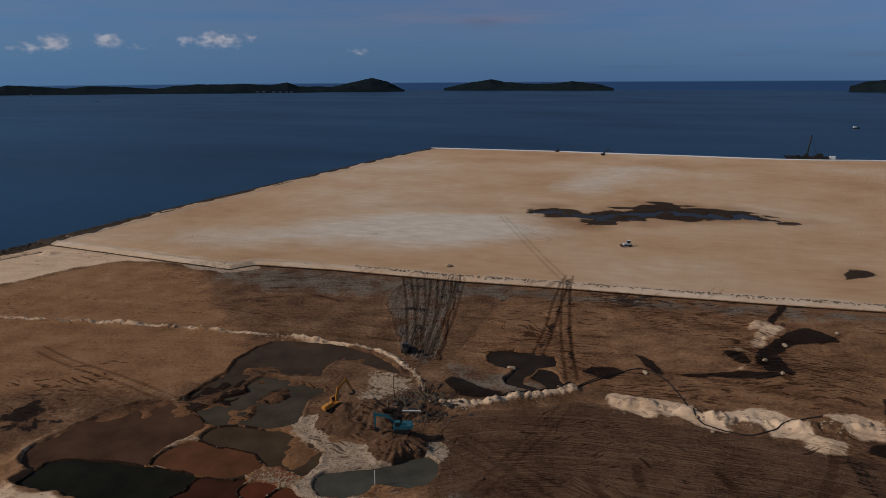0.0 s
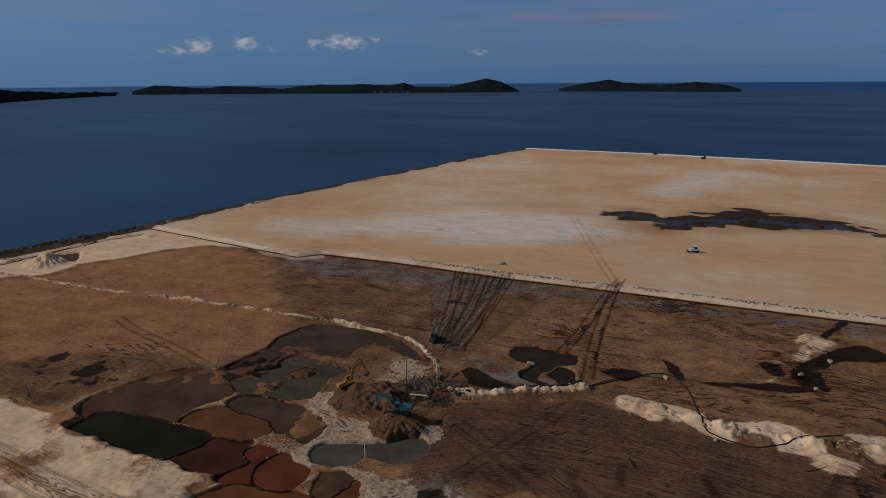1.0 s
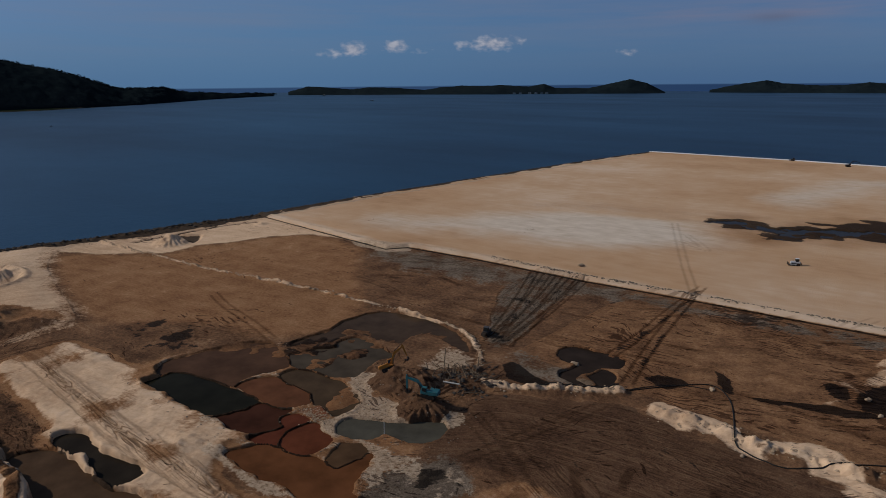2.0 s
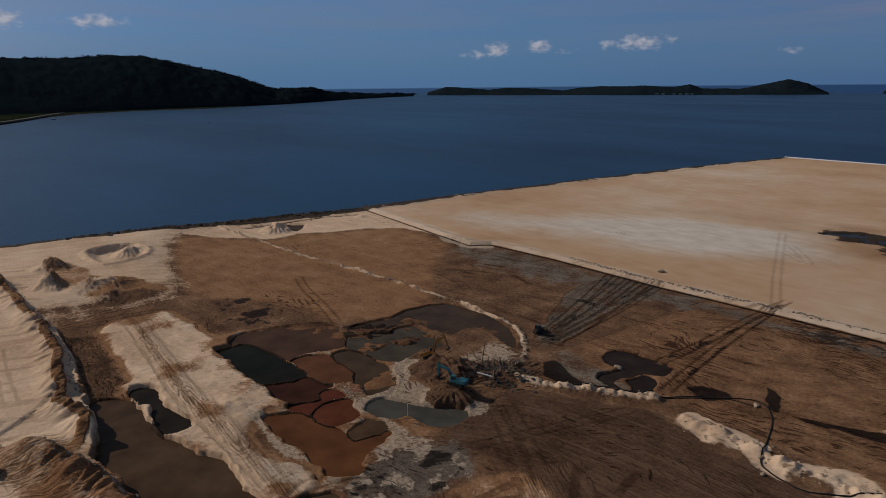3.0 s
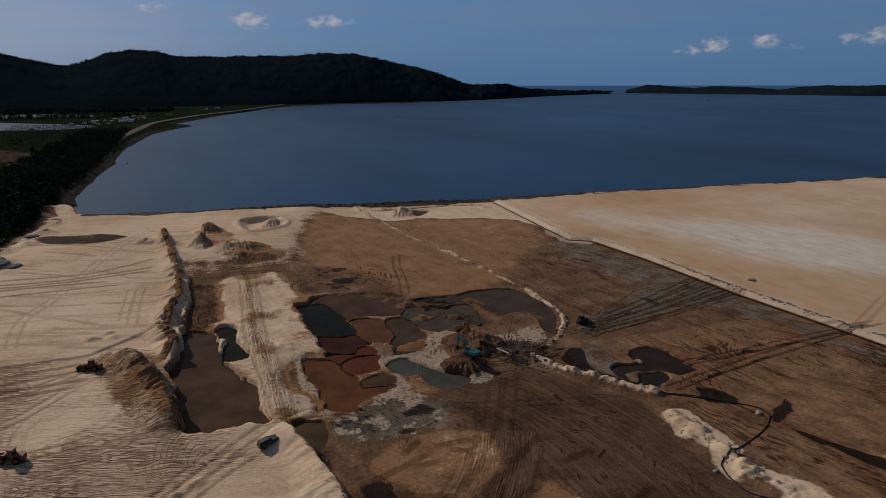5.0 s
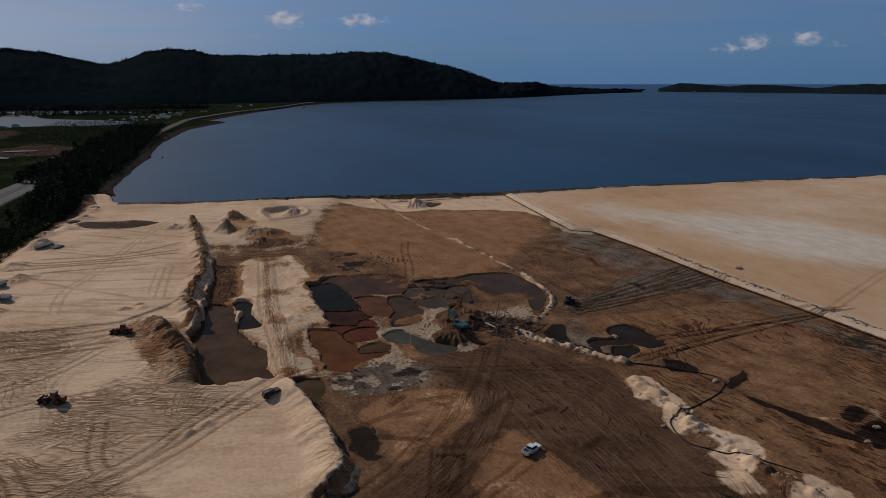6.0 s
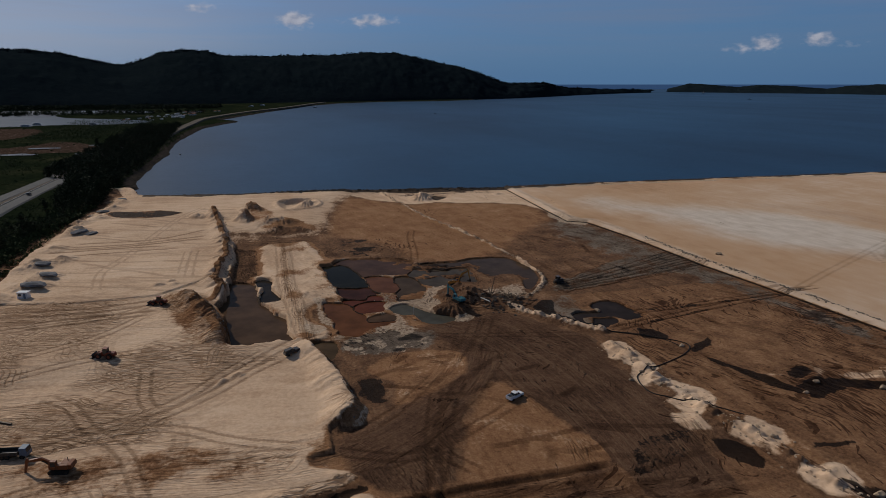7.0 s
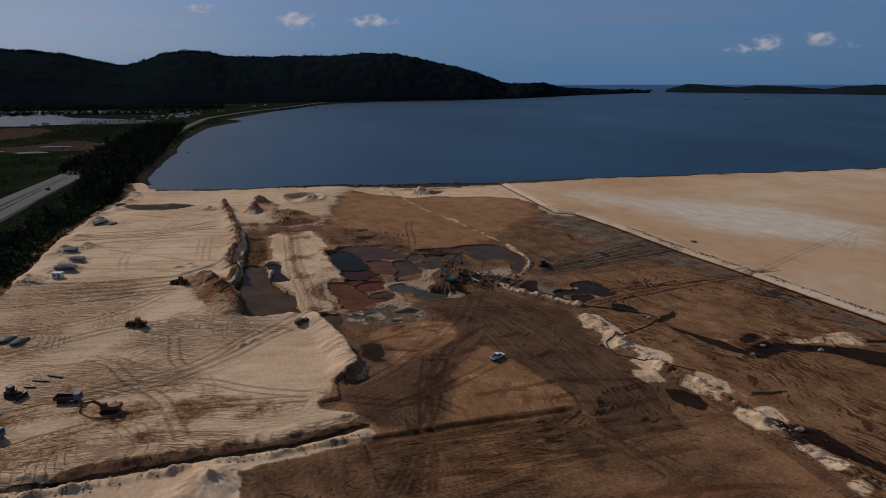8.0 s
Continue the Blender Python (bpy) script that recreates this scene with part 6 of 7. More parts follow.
# ---- coast beyond the site ----
COAST = [(-330, -22), (-341, -26), (-380, -36), (-413, -42), (-477, -42), (-589, -42), (-738, -46), (-877, -40), (-982, -34), (-1089, -5), (-1150, 18), (-1215, -16), (-1327, 20), (-1514, 83), (-1795, 183), (-2000, 300), (-2107, 470), (-2130, 674), (-2270, 891), (-2440, 1146), (-2600, 1261), (-3600, 1000), (-3600, -1500), (1500, -1500), (1500, 760), (425, 760), (425, -25)]
LAGOON = [(-1577, -620), (-1633, -418), (-1600, -226), (-1500, -175), (-1485, -346), (-1417, -352), (-1322, -308), (-1263, -224), (-1190, -135), (-1098, -166), (-1098, -282), (-1062, -355), (-1100, -620)]
BARE = ([(-983, -400), (-1021, -295), (-929, -246), (-795, -270), (-800, -400)], [(-690, -300), (-695, -221), (-765, -179), (-696, -122), (-640, -108), (-632, -183), (-640, -300)])


def build_coast():
    gx = spaced((-3600, -2600, 50), (-2600, -1100, 12), (-1100, -330, 5), (-330, 60, 8), (60, 440, 30), (440, 1500, 80))
    gy = spaced((-1500, -500, 60), (-500, -130, 10), (-130, 30, 4), (30, 300, 12), (300, 1300, 40))
    x, y = [a.ravel() for a in np.meshgrid(gx, gy)]
    f = Field(x + 8 * fbm(x, y, 60, 3, 2), y + 8 * fbm(x, y, 60, 3, 3))
    sd = f.outline(COAST, 5000)
    z = 1.0 * smooth(4, -6, sd) - 4.5 * smooth(-4, 14, sd) + 0.8 * fbm(x, y, 30, 3, 4)
    lag = f.outline(rounded(LAGOON), 100)
    z -= 3.0 * smooth(3, -6, lag)
    inner = np.minimum(np.minimum(x + 372, 418 - x), y + 62)
    inner = np.where(y > 790, -99, inner)
    z -= 6 * smooth(-3, 10, inner)
    bare = np.maximum.reduce([np.clip(0.5 - f.outline(rounded(p), 60) / 14, 0, 1) for p in BARE])
    beach = smooth(-11, -4, sd) * (x < -300) * np.where(x > -352, 1.0, 0.8)
    mesh = grid_mesh("coastal_plain", gx, gy, x, y, z, (("bare", bare), ("beach", beach)))
    m, t, b = material("coastal_scrub", 0.95, 0.0, 0.0)
    pos = t.node("ShaderNodeNewGeometry").outputs["Position"]
    n, big = t.noise(pos, 0.25, 6, 0.65), t.noise(pos, 0.02, 4)
    col = t.ramp(t.math("ADD", t.math("MULTIPLY", n, 0.5), t.math("MULTIPLY", big, 0.5)), (0.35, (0.006, 0.010, 0.006)), (0.52, (0.013, 0.018, 0.009)), (0.72, (0.042, 0.040, 0.022)))
    edge = t.math("MULTIPLY", t.math("SUBTRACT", n, 0.5), 1.2)
    col = t.mix(t.sharp(t.math("ADD", t.attr("bare"), edge), 4.0), col, t.ramp(n, (0.3, (0.025, 0.020, 0.014)), (0.55, (0.060, 0.038, 0.028)), (0.74, (0.20, 0.15, 0.125))))
    col = t.mix(t.sharp(t.math("ADD", t.attr("beach"), edge), 3.0, 0.6), col, t.ramp(n, (0.3, (0.018, 0.016, 0.014)), (0.7, (0.07, 0.057, 0.047))))
    t.link(col, b.inputs["Base Color"])
    t.link(t.bump(n, 0.8, 1.5), b.inputs["Normal"])
    mesh.materials.append(m)
    return tagged(new("coastal_plain", mesh), "low green coastal plain with bare red earth patches", "ground", kind="structure")


build_coast()


def flat(name, pts, z, mat):
    bm = bmesh.new()
    bm.faces.new([bm.verts.new((p[0], p[1], z)) for p in pts])
    bmesh.ops.triangulate(bm, faces=bm.faces[:])
    ob = part(name, bm, mat)
    return ob


def lagoon_material():
    m, t, b = material("lagoon", 0.3, 0.0, 0.05)
    xyz = t.node("ShaderNodeSeparateXYZ")
    t.link(t.node("ShaderNodeNewGeometry").outputs["Position"], xyz.inputs[0])
    bands = t.noise(t.xyz(t.math("MULTIPLY", xyz.outputs[0], 0.03), t.math("MULTIPLY", xyz.outputs[1], 0.004)), 1.0, 4, 0.6)
    t.link(t.ramp(bands, (0.38, (0.016, 0.025, 0.036)), (0.5, (0.04, 0.056, 0.075)), (0.64, (0.10, 0.12, 0.145))), b.inputs["Base Color"])
    t.link(t.math("MULTIPLY_ADD", bands, 0.5, 0.15), b.inputs["Roughness"])
    return m


M_LAGOON_WIDE = lagoon_material()
for px, py, rx, ry in ((-617, -184, 9, 18), (-681, -176, 6, 22), (-705, -125, 6, 12), (-611, -120, 5, 11), (-640, -240, 7, 26)):
    # shallow pools on the bare earth behind the road
    outline = [(px + rx * (1 + 0.3 * math.sin(3 * a + px)) * math.cos(a), py + ry * (1 + 0.25 * math.cos(2 * a + py)) * math.sin(a)) for a in np.linspace(0, math.tau, 14, endpoint=False)]
    tagged(flat("pool", outline, 1.7, M_LAGOON_WIDE), "pale shallow pool on bare red earth", "water", kind="structure")
tagged(flat("lagoon", rounded(LAGOON), 0.2, M_LAGOON_WIDE), "pale shallow lagoon behind the shore", "water", kind="structure")


def ribbon(name, line, width, z0, z1, mat, label):
    """A raised strip with sloping sides along a plan line."""
    pts, bm, rows = rounded(line, False), bmesh.new(), []
    for k, p in enumerate(pts):
        d = pts[min(k + 1, len(pts) - 1)] - pts[max(k - 1, 0)]
        n = np.array((-d[1], d[0])) / np.hypot(*d)
        rows.append([bm.verts.new((*(p + n * s), h)) for s, h in ((-width / 2 - 2, z0), (-width / 2, z1), (width / 2, z1), (width / 2 + 2, z0))])
    for a, b_ in zip(rows[:-1], rows[1:]):
        for k in range(3):
            bm.faces.new((a[k], b_[k], b_[k + 1], a[k + 1]))
    return tagged(part(name, bm, mat), label, "road", kind="structure")


ribbon("road", [(-120, -104), (-236, -96), (-300, -95.5), (-410, -93), (-520, -90), (-700, -84)], 8.5, 0.4, 1.75, M_ASPHALT, "grey asphalt carriageway running behind the trees")
ribbon("road", [(-120, -121), (-236, -113), (-317, -110.5), (-420, -105), (-520, -101), (-700, -95)], 8.5, 0.4, 1.75, M_ASPHALT, "grey asphalt carriageway running behind the trees")
ribbon("road", [(-780, -66), (-916, -62), (-1042, -54), (-1180, -45), (-1273, -22), (-1445, 34), (-1656, 130), (-1850, 200), (-2000, 260)], 13, 0.3, 3.2, M_ROADSAND, "gravel embankment road along the shore of the bay")
ribbon("median_strip", [(-120, -112.5), (-236, -104.5), (-300, -103), (-410, -99.5), (-520, -95.5), (-700, -89.5)], 5.0, 0.4, 1.6, M_ROADSAND, "gravel median between the two carriageways")
for k in range(26):
    # kerbed edge blocks between the two carriageways
    px = -190 - k * 9.5
    tagged(part("kerb", box(bmesh.new(), px, -104.0 + (px + 190) * -0.025, 1.2, 9.0, 0.5, 0.75, 0.05), M_CONCRETE), "pale concrete kerb between two carriageways", "kerb", "median kerbs", "structure")


# ---- trees ----
def tree_kind(seed, height, spread, shape, leaf=M_LEAF):
    """A tapered trunk with limbs and a ragged crown of small leaf sprays."""
    rng = random.Random(seed)
    t = thing("tree", "dark feathery casuarina tree in the shore belt", "tree", "shore belt trees")
    bm = bmesh.new()
    bend = Vector((rng.uniform(-0.5, 0.5), rng.uniform(-0.5, 0.5), 0))
    rod(bm, (0, 0, -0.6), bend * 0.4 + Vector((0, 0, height * 0.45)), 0.24, 0.16, 6)
    rod(bm, bend * 0.4 + Vector((0, 0, height * 0.45)), bend + Vector((0, 0, height * 0.93)), 0.16, 0.04, 5)
    tips = []
    for k in range(13):
        h = height * rng.uniform(0.28, 0.9)
        a = rng.uniform(0, math.tau)
        reach = spread * (shape(h / height)) * rng.uniform(0.55, 1.1)
        base = bend * (h / height) + Vector((0, 0, h))
        tip = base + Vector((math.cos(a) * reach, math.sin(a) * reach, reach * rng.uniform(0.15, 0.6)))
        rod(bm, base, tip, 0.07, 0.02, 4)
        tips += [(base.lerp(tip, q), 0.45 + 0.5 * q) for q in (0.45, 0.75, 1.0)]
    tips += [(bend * q + Vector((0, 0, height * q)), 0.5) for q in (0.8, 0.88, 0.95)]
    part("trunk", bm, M_BARK, t)
    verts, faces = [], []
    for p, r in tips:
        for k in range(9):
            c = p + Vector((rng.gauss(0, r * 0.8), rng.gauss(0, r * 0.8), rng.gauss(0, r * 0.6)))
            d, e = Vector((rng.gauss(0, 1), rng.gauss(0, 1), rng.gauss(0, 0.7))).normalized(), Vector((rng.gauss(0, 1), rng.gauss(0, 1), rng.gauss(0, 1))).normalized()
            s, q = rng.uniform(0.45, 0.95) * height / 10, rng.uniform(0.16, 0.32) * height / 10
            n = len(verts)
            verts += [c - d * s, c + e * q, c + d * s, c - e * q]
            faces.append((n, n + 1, n + 2, n + 3))
    mesh = bpy.data.meshes.new("crown")
    mesh.from_pydata(verts, [], faces)
    mesh.materials.append(leaf)
    crown = new("crown", mesh)
    crown.parent = t
    return t


CONE = lambda q: 1.15 - q
ROUND = lambda q: 0.35 + 0.9 * math.sin(math.pi * min(1, q))
KINDS = [tree_kind(1, 11, 3.6, CONE), tree_kind(2, 9, 3.4, ROUND), tree_kind(3, 13, 3.8, CONE), tree_kind(4, 7.5, 3.6, ROUND), tree_kind(5, 10, 4.2, ROUND)]
TREE_RIGHT = ([-1050, -914, -652, -498, -422, -345, -306, -256, -210, -165, -115, -94, -40], [-66, -60, -52, -47, -50, -47, -42, -46, -54, -53, -49, -54, -60])
TREE_LEFT = ([-1050, -753, -516, -440, -415, -340, -278, -212, -120], [-125, -120, -116, -114, -86, -74, -64, -66, -74])
rng = random.Random(8)
spots = []
for k in range(2400):
    px = -285 - 700 * rng.random() ** 1.25 if rng.random() < 0.9 else -80 - 220 * rng.random()
    hi, lo = np.interp(px, TREE_RIGHT[0][::1], TREE_RIGHT[1]), np.interp(px, TREE_LEFT[0], TREE_LEFT[1])
    py = lo + (hi - lo) * rng.random()
    gap = 3.4 + max(0, -px - 250) * 0.008
    if len(spots) < 290 and all((px - a) ** 2 + (py - c) ** 2 > gap * gap for a, c in spots):
        spots.append((px, py))
first_use = set()
for k, (px, py) in enumerate(spots):
    kind = KINDS[rng.randrange(5)]
    s = rng.uniform(0.6, 1.0)
    m = pose(px, py, 0.6, 0, 0, rng.uniform(0, 360))
    if kind.name not in first_use:
        first_use.add(kind.name)
        kind.matrix_basis = m
        continue
    made = copy_thing(kind, m)
    made.scale = (s, s, s * rng.uniform(0.85, 1.15))


def leaf_stuff(name, places, mat, label, category, per=10, kind="stuff"):
    """Many small leaf sprays in one mesh: places of (x, y, z, radius, height)."""
    rng = random.Random(len(places))
    verts, faces = [], []
    for x, y, z, r, h in places:
        for k in range(per):
            a, q = rng.uniform(0, math.tau), rng.random()
            c = Vector((x + math.cos(a) * r * (1 - q * 0.6) * rng.random() ** 0.5, y + math.sin(a) * r * (1 - q * 0.6) * rng.random() ** 0.5, z + h * q))
            d, e = Vector((rng.gauss(0, 1), rng.gauss(0, 1), rng.gauss(0, 0.8))).normalized(), Vector((rng.gauss(0, 1), rng.gauss(0, 1), rng.gauss(0, 1))).normalized()
            s = r * rng.uniform(0.2, 0.42)
            n = len(verts)
            verts += [c - d * s, c + e * s * 0.55, c + d * s, c - e * s * 0.55]
            faces.append((n, n + 1, n + 2, n + 3))
    mesh = bpy.data.meshes.new(name)
    mesh.from_pydata(verts, [], faces)
    mesh.materials.append(mat)
    return tagged(new(name, mesh), label, category, kind=kind)


places = []
for k in range(7000):
    px = -70 - 1000 * rng.random() ** 1.5
    lo = -330 - 0.15 * (-px)
    py = -46 + (lo + 46) * rng.random() ** 1.6
    if -124 < py < -88 and px > -620:
        continue
    if any(a < px < b_ and c < py < d for a, b_, c, d in ((-1000, -800, -400, -240), (-725, -625, -300, -112))) and rng.random() < 0.93:
        continue
    r = rng.uniform(0.7, 2.2)
    places.append((px, py, 0.5, r, r * rng.uniform(0.6, 1.3)))
belt = []
for k in range(5200):
    px = -70 - 950 * rng.random() ** 1.2
    hi, lo = np.interp(px, TREE_RIGHT[0], TREE_RIGHT[1]), np.interp(px, TREE_LEFT[0], TREE_LEFT[1])
    belt.append((px, lo + (hi - lo) * rng.random(), 0.6, rng.uniform(1.6, 3.2), (3.5 + 10 * float(value_noise(np.array([px / 22.0]), np.array([0.5]), 7)[0])) * rng.uniform(0.6, 1.0) if px < -290 else rng.uniform(0.8, 3.0)))
leaf_stuff("tree_belt_undergrowth", [b_ for b_ in belt if b_[0] < -290], M_LEAF, "dense dark undergrowth filling the shore belt", "undergrowth", 30)
leaf_stuff("scrub", places + [b_ for b_ in belt if b_[0] >= -290], M_SCRUB, "tangled green scrub between road and shore", "scrub", 20)
places = []
for i in range(44):
    for j in range(16):
        # planted rows of palms
        px, py = -800 - i * 8.5 + rng.uniform(-1, 1), -112 - j * 8 + rng.uniform(-1, 1) - i * 0.4
        places.append((px, py, 1.0, 2.6, rng.uniform(4, 6)))
leaf_stuff("palm_plantation", places, M_SCRUB, "rows of small oil palms on flat land", "palm plantation", 9)
places = []
for k in range(2600):
    px, py = (rng.uniform(-1790, -1655) if rng.random() < 0.6 else rng.uniform(-1500, -1180)), rng.uniform(-620, -40)
    if (-1640 < px < -1090 and py < -130 and not (-1500 < px < -1400 and py > -420)) or py > 0.13 * (-px) - 330 - 10:
        if py > -140 and px > -1450:
            continue
        if px > -1660 and not (-1500 < px < -1400):
            continue
    places.append((px, py, 0.5, rng.uniform(4, 8), rng.uniform(5, 10)))
leaf_stuff("mangrove", places, M_LEAF, "dark mangrove belts round the lagoon and village", "mangrove", 22)

# forest on the headland: sprays over the slope, standing clear of the ridge line
places, ridge_places = [], []
pick = np.random.RandomState(3)
for i in pick.choice(len(hx), 12000):
    if hk[i] > 0.8:
        places.append((hx[i] + pick.uniform(-12, 12), hy[i] + pick.uniform(-12, 12), hz[i] - 4, pick.uniform(6, 11), pick.uniform(6, 10)))
ridge_i = np.nonzero(hk > 0.965)[0]
for i in pick.choice(ridge_i, 900):
    ang = math.degrees(math.atan2(hy[i] - 63, hx[i] - 130)) % 360
    tall = float(value_noise(np.array([ang * 1.7]), np.array([0.5]), 5)[0])
    if 159 < ang < 200 and tall > (0.25 if ang < 184 else 0.6):
        ridge_places.append((hx[i] + pick.uniform(-8, 8), hy[i] + pick.uniform(-8, 8), hz[i] - 3, pick.uniform(3.5, 6.0), 5 + 10 * tall * pick.uniform(0.4, 1.0)))
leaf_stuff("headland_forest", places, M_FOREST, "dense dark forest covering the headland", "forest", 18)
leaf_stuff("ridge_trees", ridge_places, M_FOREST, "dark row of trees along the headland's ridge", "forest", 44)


# ---- village ----
def house(roof, label):
    h = thing("house", label, "house", "village houses")
    part("wall", box(bmesh.new(), 0, 0, 0, 11, 7, 3.2), M_WALL, h)
    part("roof", slab(bmesh.new(), [(-6.2, 3.2), (6.2, 3.2), (5.6, 3.5), (0, 5.2), (-5.6, 3.5)], -4, 4), roof, h)
    part("door", box(bmesh.new(), 0, -3.52, 0, 1.2, 0.1, 2.1), M_TIMBER, h)
    for x in (-3.2, 3.2):
        part("window", box(bmesh.new(), x, -3.52, 1.0, 1.5, 0.1, 1.2), M_GLASS, h)
    return h


homes = [house(M_TIN, "small house with a pale tin roof by the bay"), house(M_ROOF, "small house with a brown tiled roof by the bay")]
homes[0].matrix_basis, homes[1].matrix_basis = pose(-1268, -88, 0.8, 0, 0, 20), pose(-1349, -76, 0.8, 0, 0, 60)
for k in range(44):
    t_ = rng.random()
    px = -1190 - 330 * t_ + rng.uniform(-25, 25)
    py = -122 + 90 * t_ + rng.uniform(-70, 6)
    made = copy_thing(homes[0 if rng.random() < 0.65 else 1], pose(px, py, 0.8, 0, 0, rng.uniform(0, 180)))
    made.scale = (0.6, 0.6, 0.5)
for px, py, deg in ((-2057, -212, 80), (-2040, -190, 80), (-2091, -149, 75), (-2031, -94, 70), (-1748, 40, 60), (-1818, 70, 60), (-1103, -300, 100), (-1062, -305, 90), (-1079, -208, 80)):
    made = copy_thing(homes[0], pose(px, py, 0.8, 0, 0, deg))
    made.scale = (1.1, 0.9, 0.8)

for ang, r in ((123.2, 3985), (123.6, 3990), (124.1, 3980), (124.6, 3990), (125.4, 3985), (125.9, 3990)):
    # houses on the island's shore
    made = copy_thing(homes[0], pose(25 + r * math.cos(radians(ang)), 4 + r * math.sin(radians(ang)), 3.0, 0, 0, ang + 90))
    made.scale = (1.6, 1.4, 1.3)

# ---- machines ----
stand(excavator(M_TEAL, "teal crawler excavator digging on a brown spoil heap", 0, 30, -95), -55.5, 122.5, 205)
stand(excavator(M_YELLOW, "yellow crawler excavator on a brown spoil heap", 0, 38, -85), -75, 127.5, 58)
stand(excavator(M_AMBER, "orange-yellow crawler excavator with arm stretched over sand", 0, 12, -75), 20, 14.5, 258)
stand(excavator(M_BLACK, "dark crawler excavator on the far sand edge", 0, 45, -20), -84, 716, 30)
stand(loader("orange wheel loader driving across rutted sand"), -81, 20.5, 250)
made = loader("orange wheel loader standing on combed sand")
stand(made, -37, 12, 250)
stand(dozer(M_BLACK, "dark bulldozer scraping long stripes in grey mud"), -75, 170.5, 105)
stand(dozer(M_WHITE, "pale dusty bulldozer alone on the wide sand field"), -24, 322, 210)
stand(dozer(M_BLACK, "small dark bulldozer at the far waterline"), -136, 734, 190)
stand(dozer(M_BLACK, "dark bulldozer on churned sand"), 5, -11, 60)
stand(pickup(), 12.5, 117.5, 118)
stand(estate_car(), -27.5, 63.5, 112)
made = estate_car()
made["label"] = "dark car driving on the asphalt road"
made.matrix_basis = pose(-345, -95.5, 1.76, 0, 0, 178)
second_car = copy_thing(made, pose(-292, -112, 1.76, 0, 0, 2))
hut = thing("site_cabin", "small white site cabin on the sand by the trees", "cabin")
part("wall", box(bmesh.new(), 0, 0, 0, 3.6, 2.2, 2.2, 0.04), M_WHITE, hut)
part("roof", box(bmesh.new(), 0, 0, 2.2, 3.9, 2.5, 0.15, 0.04), M_WHITE, hut)
part("door", box(bmesh.new(), 0.9, -1.12, 0.05, 0.8, 0.06, 1.9), M_BLUEGREY, hut)
part("window", box(bmesh.new(), -0.8, -1.12, 1.0, 0.9, 0.06, 0.7), M_GLASS, hut)
stand(hut, -100, -27, 75, 0, 0)
stand(lorry("dark flatbed lorry with a blue-grey cab on sand"), 11.5, 3.5, 80)
stand(lorry("dark flatbed lorry at the edge of the rutted sand"), 26, -9, 60)


# ---- sea craft ----
def barge():
    e = thing("crane_barge", "black work barge with a tall crane mast at the sand edge", "barge")
    hull = slab(bmesh.new(), [(-19, 4.2), (-17, -1.2), (17, -1.2), (22, 5.0), (19, 3.8), (-17, 3.4)], -4.5, 4.5, 0.3)
    part("hull", hull, M_HULL, e)
    house_ = part("deckhouse", box(box(bmesh.new(), -10, 0, 3.2, 8, 6, 2.2, 0.1), -11, 0, 5.4, 5, 4.5, 1.8, 0.1), M_HULL, e)
    for x in (-13, -10.5, -8):
        part("window", box(bmesh.new(), x, -3.03, 4.2, 1.1, 0.08, 0.8), M_GLASS, house_)
    mast = part("crane_mast", rod(bmesh.new(), (1, 0, 3), (-1.5, 0, 24.5), 0.9, 0.5, 6), M_HULL, e)
    part("mast_head", box(bmesh.new(), -1.5, 0, 24.3, 1.6, 1.0, 0.9, 0.1), M_HULL, mast)
    part("crane_cab", box(bmesh.new(), 1.5, 0, 3.4, 4, 3.4, 3.0, 0.15), M_HULL, e)
    part("stay", rod(bmesh.new(), (-1.5, 0, 24.5), (14, 0, 4), 0.1, n=4), M_STEEL, e)
    part("stay", rod(bmesh.new(), (-1.5, 0, 24.5), (-8, 0, 6), 0.1, n=4), M_STEEL, e)
    for k in range(5):
        part("deck_crate", box(bmesh.new(), 5 + k * 2.7, (-1) ** k * 1.4, 3.3, 2.0, 2.2, 1.1 + 0.5 * (k % 3), 0.1), M_HULL, e)
    return e


def work_boat(label, length=12.0):
    e = thing("work_boat", label, "boat", "boats on the bay")
    k = length / 12
    part("hull", slab(bmesh.new(), [(-6 * k, 1.2 * k), (-5.6 * k, -0.6), (5 * k, -0.6), (6.4 * k, 1.9 * k), (3 * k, 1.3 * k)], -1.8 * k, 1.8 * k, 0.4 * k), M_HULL, e)
    cab = part("wheelhouse", box(bmesh.new(), -1.5 * k, 0, 1.2 * k, 4 * k, 2.6 * k, 2.4 * k, 0.15), M_WHITE, e, "white wheelhouse")
    part("window", box(bmesh.new(), 0.53 * k, 0, 2.4 * k, 0.06, 2.0 * k, 0.8 * k), M_GLASS, cab)
    part("mast", rod(bmesh.new(), (-1.5 * k, 0, 3.6 * k), (-1.5 * k, 0, 6 * k), 0.08, n=5), M_STEEL, e)
    return e


barge().matrix_basis = pose(114, 760, -1.4, 0, 0, 186)
second = work_boat("black tug lying beside the barge", 16)
second.matrix_basis = pose(139, 765, -1.6, 0, 0, 5)
work_boat("dark work boat with a white wheelhouse", 13).matrix_basis = pose(257, 1280, -1.6, 0, 0, 20)
base_boat = work_boat("small dark fishing boat at anchor", 5)
base_boat.matrix_basis = pose(-327, 25.5, -1.6, 0, 0, 70)
for px, py, k in ((-1712, 208, 9), (-1344, 451, 6), (-608, -26, 5), (-2062, 1899, 14), (-2509, 1178, 16), (-2978, 2363, 26)):
    b2 = copy_thing(base_boat, pose(px, py, -1.6, 0, 0, 70 + px * 0.1))
    b2.scale = (k / 5,) * 3


